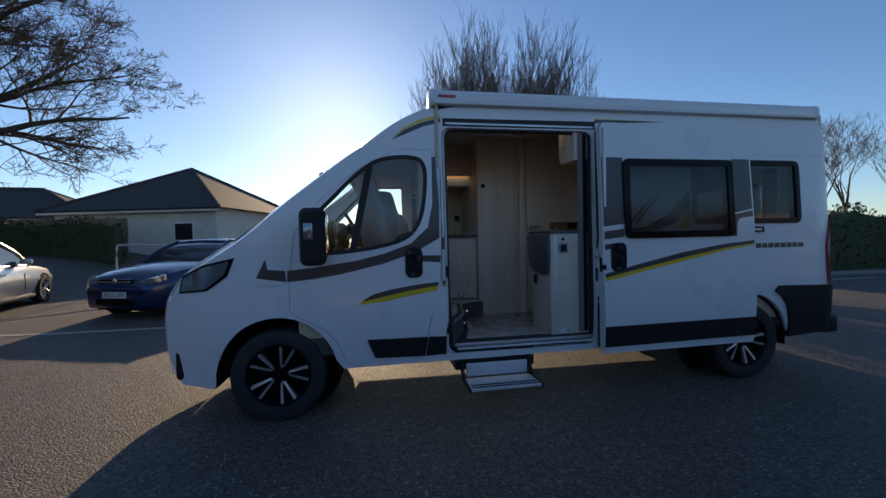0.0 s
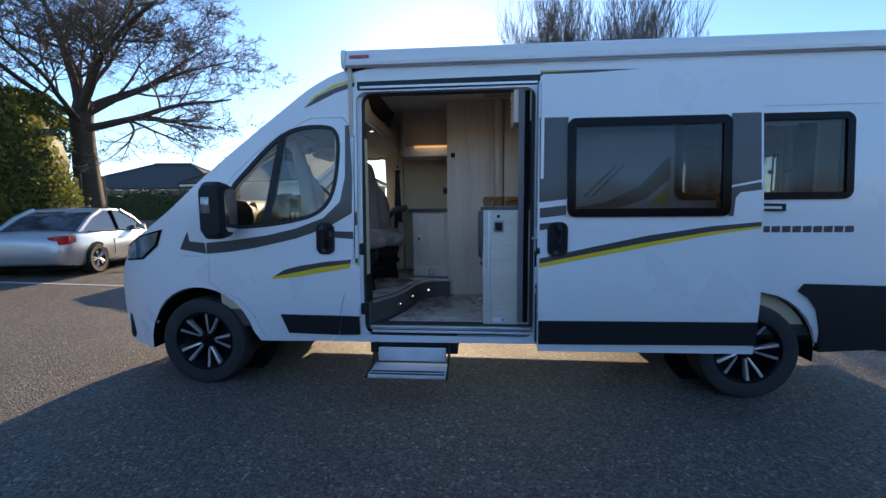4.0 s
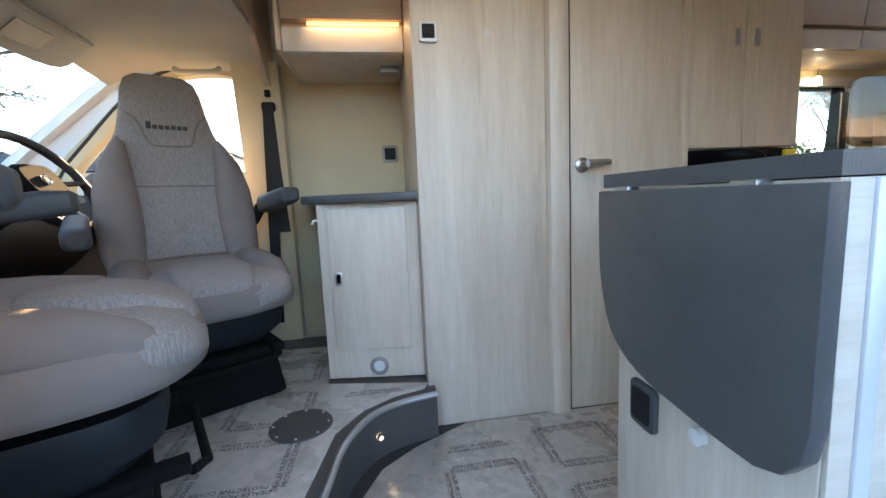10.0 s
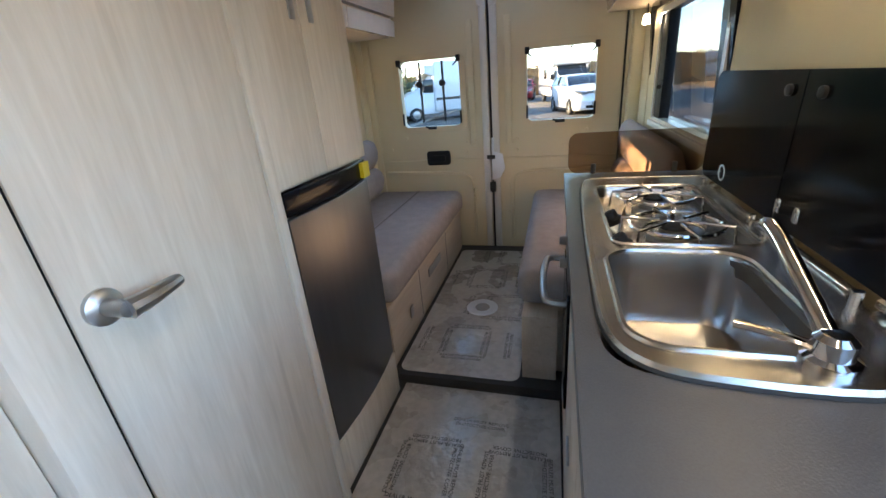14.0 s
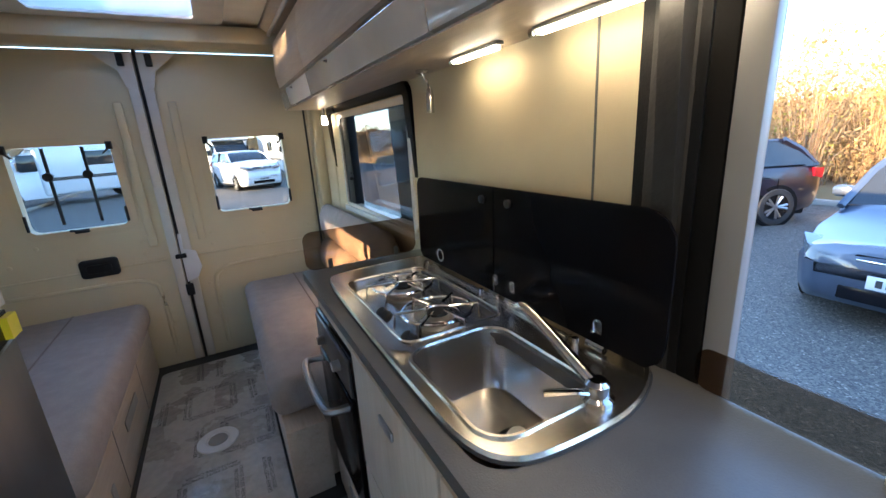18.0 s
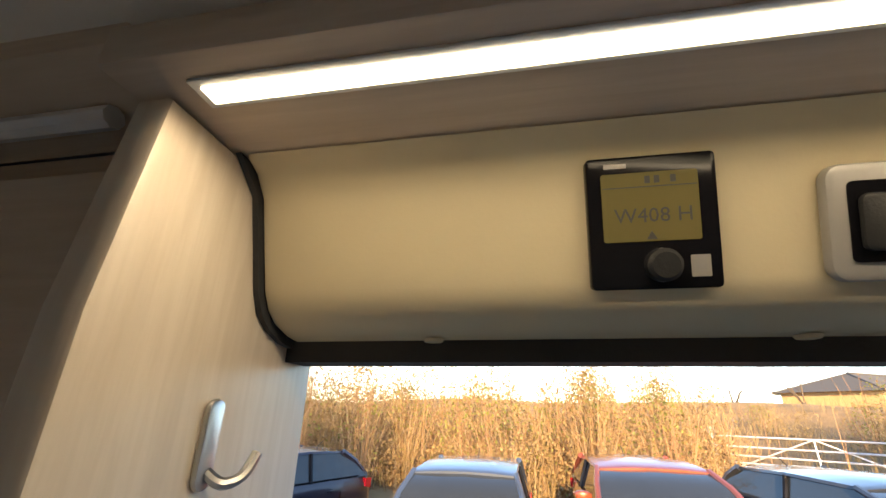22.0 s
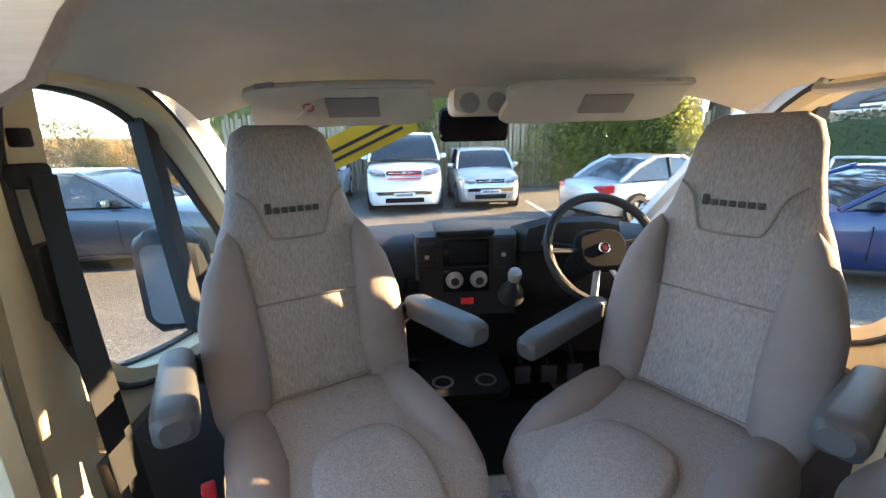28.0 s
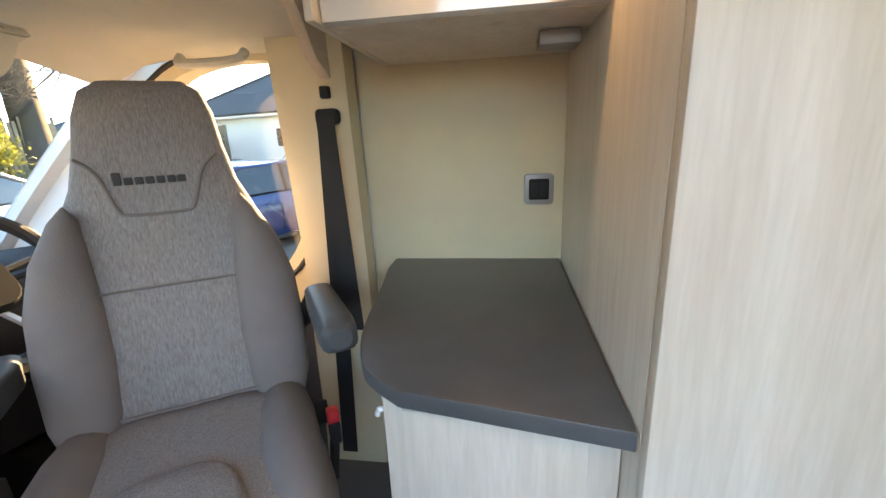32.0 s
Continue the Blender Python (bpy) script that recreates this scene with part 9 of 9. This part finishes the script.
def bush_leaf(kinds, spread):
    pick = [b for b in BUSHES if kinds[0] <= b[5] < kinds[1]]

    def place(rng):
        x, y, z, h, r, _k = pick[int(rng.integers(len(pick)))]
        a, q, f = rng.uniform(0, 6.283), math.sqrt(rng.uniform()), rng.uniform() ** 0.8
        k = r * spread * q * math.sqrt(max(0.05, 1 - f * f * 0.85)) * (0.8 + 0.3 * math.sin(3 * a + x))
        return (x + k * math.cos(a), y + k * math.sin(a), z + f * h * 0.95 + rng.normal(0, 0.05))
    return place


bush_stems("scrub_stems", 6000, (0.0, 0.55), M["reed"], 3, 0.008, "golden dry stems of the scrub bank")
bush_stems("bramble_stems", 7000, (0.45, 1.0), M["rust_stem"], 4, 0.009, "tangled rusty bramble stems")
bush_stems("scrub_twigs", 7000, (0.0, 1.0), M["pale_twig"], 14, 0.006, "pale bare twigs in the scrub")
leaf_cloud("golden_leaves", 95000, bush_leaf((0.0, 0.6), 1.1), 0.04, M["reed"], 5, "golden withered leaves of the scrub", "scrub")
leaf_cloud("bramble_leaves", 80000, bush_leaf((0.4, 1.0), 1.1), 0.04, M["bramble"], 6, "rusty bramble leaves", "brambles")
leaf_cloud("green_leaves", 48000, bush_leaf((0.58, 1.0), 1.0), 0.042, M["ivy"], 15, "scattered green bramble leaves", "brambles")
stems("field_grass", 16000, lambda rng: (lambda x, y: (x, y, hill(x, y)))(rng.uniform(-40, 40), -7.2 - abs(rng.normal(0, 1)) * 14), 0.7, 0.35, 0.012, M["reed"], 8, "dry grass over the field", "grass")
stems("thin_saplings", 110, lambda rng: (lambda x, y: (x, y, hill(x, y)))(rng.uniform(-24, 20), rng.uniform(-14, -8)), 3.6, 0.14, 0.010, M["rust_stem"], 7, "thin bare saplings in the scrub", "saplings")
# dark clipped hedge on the other side, ivy and shrubs by the fence
def hedge_line(x0, x1, y0, y1, h, n, name, mat, seed, label, size=0.06, zb=0.0):
    def place(rng):
        f = rng.uniform()
        g = rng.uniform(-1, 1)
        z = rng.uniform(0.0, 1.0) ** 0.8 * h * (0.93 + 0.10 * math.sin(f * 37.0) + 0.06 * math.sin(f * 91.0))
        w = 0.6 * (1 - 0.25 * (z / h) ** 3)
        return (x0 + (x1 - x0) * f + g * w * (1 if abs(y1 - y0) > abs(x1 - x0) else 0.2), y0 + (y1 - y0) * f + g * w * (1 if abs(x1 - x0) >= abs(y1 - y0) else 0.2), zb + max(0.02, z))
    core = bmesh.new()
    d = Vector((x1 - x0, y1 - y0, 0)).normalized()
    s = Vector((-d.y, d.x, 0)) * 0.42
    loft([[Vector((x0 + (x1 - x0) * f, y0 + (y1 - y0) * f, zb)) + s * a + Vector((0, 0, z * (0.95 + 0.08 * math.sin(f * 37)))) for a, z in ((-1, 0), (-0.95, h * 0.8), (-0.5, h * 0.9), (0.5, h * 0.9), (0.95, h * 0.8), (1, 0))] for f in [i / 14 for i in range(15)]], core)
    solid(name, core, mat, label, "hedge", "", "stuff")
    leaf_cloud(name + "_leaves", n, place, size, mat, seed, label, "hedge")


hedge_line(10.2, 40.0, 11.2, 13.5, 2.15, 26000, "dark_hedge", M["hedge"], 21, "dark evergreen hedge beside the car park")
hedge_line(-15.4, -15.4, -3.5, 11.5, 4.6, 34000, "ivy_hedge", M["ivy"], 22, "tall ivy and shrubs behind the fence", 0.07, 0.1)
hedge_line(-24.0, -10.4, 17.0, 19.2, 1.9, 14000, "dark_hedge", M["hedge"], 23, "dark hedge below the bare tree", 0.06, 0.6)
hedge_line(44.0, 44.0, -20.0, 20.0, 3.0, 14000, "far_hedge", M["bramble"], 24, "brown hedge beyond the motorhomes", 0.10)


def shrub(rng):
    a, r, z = rng.uniform(0, 6.283), 1.9 * math.sqrt(rng.uniform(0.15, 1)), rng.uniform(0.1, 1)
    k = math.sqrt(max(0.05, 1 - (z - 0.35) ** 2 * 1.6)) * (0.85 + 0.2 * math.sin(3 * a + 5 * z))
    return (-14.6 + r * k * math.cos(a), 13.3 + r * k * math.sin(a), 1.0 + z * 4.6)


leaf_cloud("evergreen_shrub", 16000, shrub, 0.085, M["ivy"], 25, "tall evergreen shrub with yellow-green leaves", "shrub")
# added core: its darker green paints the shade between the leaves
solid("evergreen_shrub_core", loft([[(-14.6 + r * math.cos(k * 0.785), 13.3 + r * math.sin(k * 0.785), z + 1.0) for k in range(8)] for r, z in ((0.5, 0), (1.2, 0.8), (1.45, 2.2), (1.1, 3.6), (0.3, 4.3))]), M["hedge"], "solid core of the evergreen shrub, darkened for shade", "shrub", "", "stuff")



def climber(rng):
    if rng.uniform() < 0.8:
        y = 11.2 + rng.normal(0, 1) * 1.5
        top = 3.7 - 0.16 * (y - 11.2) ** 2 + 0.5 * math.sin(y * 3.1)
        return (-13.95 + rng.normal(0, 1) * 0.28, y, 0.2 + max(0.4, top) * rng.uniform() ** 0.8)
    y = 3.9 + rng.normal(0, 1) * 0.55
    return (-14.0 + rng.normal(0, 1) * 0.25, y, 0.2 + (4.3 - 1.1 * abs(y - 3.9)) * rng.uniform() ** 0.7)


leaf_cloud("fence_climber", 30000, climber, 0.055, M["ivy"], 27, "yellow-green climber grown over the fence", "climber")
# fence at the front, with each board its own piece
fence = thing("fence", "weathered close-boarded timber fence behind the parked van", "fence", (-14.2, 5, 0), "", "structure")
bb = finish(box(-0.012, 0.012, -0.055, 0.055, 0.0, 2.7, 0.004, 1), "board", M["fence"])
rng = random.Random(4)
for i in range(62, 190):
    o = new("board", bb)
    o.parent = fence
    o.matrix_parent_inverse = fence.matrix_basis.inverted()
    o.matrix_basis = pose(-14.2 + rng.uniform(-0.012, 0.012), -12 + i * 0.15, 0.10, rng.uniform(-0.6, 0.6), rng.uniform(-0.4, 0.4), 0)
    o.scale = (1, 1, rng.uniform(0.96, 1.05))
for z in (0.6, 1.4, 2.2):
    part("rail", box(-14.26, -14.22, -2.8, 16.5, z, z + 0.08), M["fence"], fence)

# field gate between the cars and the field
gate = thing("field_gate", "galvanised tubular field gate", "gate", (-6.4, -10.4, 0))
ga, gb = Vector((-4.4, -11.8, 0.45)), Vector((-8.5, -9.0, 0.45))
for k, z in enumerate((0.0, 0.2, 0.38, 0.58, 0.82, 1.1)):
    part("rail", tube([ga + Vector((0, 0, z)), gb + Vector((0, 0, z))], 0.026, 8), M["galv"], gate)
for f in (0.0, 0.5, 1.0):
    q = ga.lerp(gb, f)
    part("upright", tube([q, q + Vector((0, 0, 1.1))], 0.026, 8), M["galv"], gate)
part("brace", tube([ga, ga.lerp(gb, 0.5) + Vector((0, 0, 1.1))], 0.022, 8), M["galv"], gate)
part("brace", tube([gb, ga.lerp(gb, 0.5) + Vector((0, 0, 1.1))], 0.022, 8), M["galv"], gate)
for q in (ga, gb):
    part("post", tube([q - Vector((0, 0, 0.35)), q + Vector((0, 0, 1.35))], 0.07, 10), M["galv"], gate)
solid("kerb", box(-30, 30, -6.75, -6.6, -0.02, 0.10, 0.01), M["kerb"], "low stone kerb below the scrub bank", "kerb", "", "structure")
solid("kerb", box(10, 34, 9.9, 10.05, -0.02, 0.10, 0.01), M["kerb"], "low stone kerb before the hedge", "kerb", "", "structure")

# bungalow with a hipped roof
def bungalow(name, at, turn, x0, x1, y0, y1, wall, ridge, label, windows):
    """A rendered single-storey house with a hipped roof, built about its middle."""
    h = thing(name, label, "house", (0, 0, 0))
    part("wall", box(x0, x1, y0, y1, 0, wall), M["render"], h, "white rendered walls")
    e, c = 0.5, (y1 - y0) / 2
    bm = bmesh.new()
    v = [bm.verts.new(p) for p in ((x0 - e, y0 - e, wall), (x1 + e, y0 - e, wall), (x1 + e, y1 + e, wall), (x0 - e, y1 + e, wall), (x0 + c, (y0 + y1) / 2, ridge), (x1 - c, (y0 + y1) / 2, ridge))]
    for f in ((0, 1, 5, 4), (1, 2, 5), (2, 3, 4, 5), (3, 0, 4), (0, 3, 2, 1)):
        bm.faces.new([v[i] for i in f])
    r = part("roof", bm, M["roof"], h, "dark hipped slate roof", 0)
    part("ridge_tiles", tube([(x0 + c, (y0 + y1) / 2, ridge + 0.03), (x1 - c, (y0 + y1) / 2, ridge + 0.03)], 0.12, 8), M["roof"], r)
    for a, b in ((4, 0), (4, 3), (5, 1), (5, 2)):
        pa = {4: (x0 + c, (y0 + y1) / 2, ridge), 5: (x1 - c, (y0 + y1) / 2, ridge), 0: (x0 - e, y0 - e, wall), 1: (x1 + e, y0 - e, wall), 2: (x1 + e, y1 + e, wall), 3: (x0 - e, y1 + e, wall)}
        part("hip_tiles", tube([pa[a], pa[b]], 0.09, 6), M["roof"], r)
    part("fascia", box(x0 - e, x1 + e, y0 - e - 0.02, y0 - e + 0.02, wall - 0.2, wall, 0.01), M["decal_white"], h)
    part("gutter", tube([(x0 - e, y0 - e - 0.06, wall - 0.04), (x1 + e, y0 - e - 0.06, wall - 0.04)], 0.05, 8), M["black"], h)
    for wx, ww, z0, z1 in windows:
        w = part("window", box(wx, wx + ww, y0 - 0.04, y0 + 0.02, z0, z1, 0.01), M["decal_white"], h, "white framed window")
        part("pane", box(wx + 0.08, wx + ww - 0.08, y0 - 0.055, y0 - 0.042, z0 + 0.08, z1 - 0.08), M["car_glass"], w)
    h.matrix_basis = pose(at[0], at[1], at[2], 0, 0, turn)
    return h


bungalow("bungalow", (-11.0, 28.1, 0.3), -14.5, -4.5, 4.5, -4.5, 4.5, 2.9, 5.8, "white rendered bungalow with a dark hipped roof", [(2.2, 1.1, 1.2, 2.2), (-2.2, 1.2, 1.0, 2.1)])
bungalow("bungalow", (-24.0, 33.0, 0.8), 8, -5.5, 5.5, -4, 4, 2.4, 4.6, "far bungalow with a dark roof", [(-1.0, 1.5, 1.0, 2.1)])
bungalow("farm_building", (-34.0, -46.0, 1.7), 30, -9, 9, -4, 4, 2.6, 4.4, "long low farm building across the field", [])
wallg = thing("garden_wall", "dark boundary fence before the bungalow", "fence", (-17, 20.6, 0), "", "structure")
for i in range(60):
    part("board", box(-24.0 + i * 0.22, -23.79 + i * 0.22, 20.6, 20.65, 0, 2.6 + 0.05 * math.sin(i * 1.7), 0.01, 1), M["fence"], wallg)
rail2 = thing("handrail", "tubular steel handrail beside the parked hatchback", "railing", (-6.5, 13.2, 0))
part("rail", tube(spline([(-6.9, 12.6, 0.2), (-6.9, 12.6, 1.2), (-6.8, 12.8, 1.35), (-6.0, 13.6, 1.3), (-5.6, 14.0, 1.2), (-5.6, 14.0, 0.0)], 4), 0.03, 8), M["galv"], rail2)

M["farm_wall"] = pmat("ochre_render", (0.40, 0.25, 0.12), 0.9, scale=2)
for c in scene.objects["farm_building"].children_recursive:
    if c.type == "MESH" and c.data.materials and c.data.materials[0] is not None and c.data.materials[0].name == "white_render":
        c.data.materials[0] = M["farm_wall"]
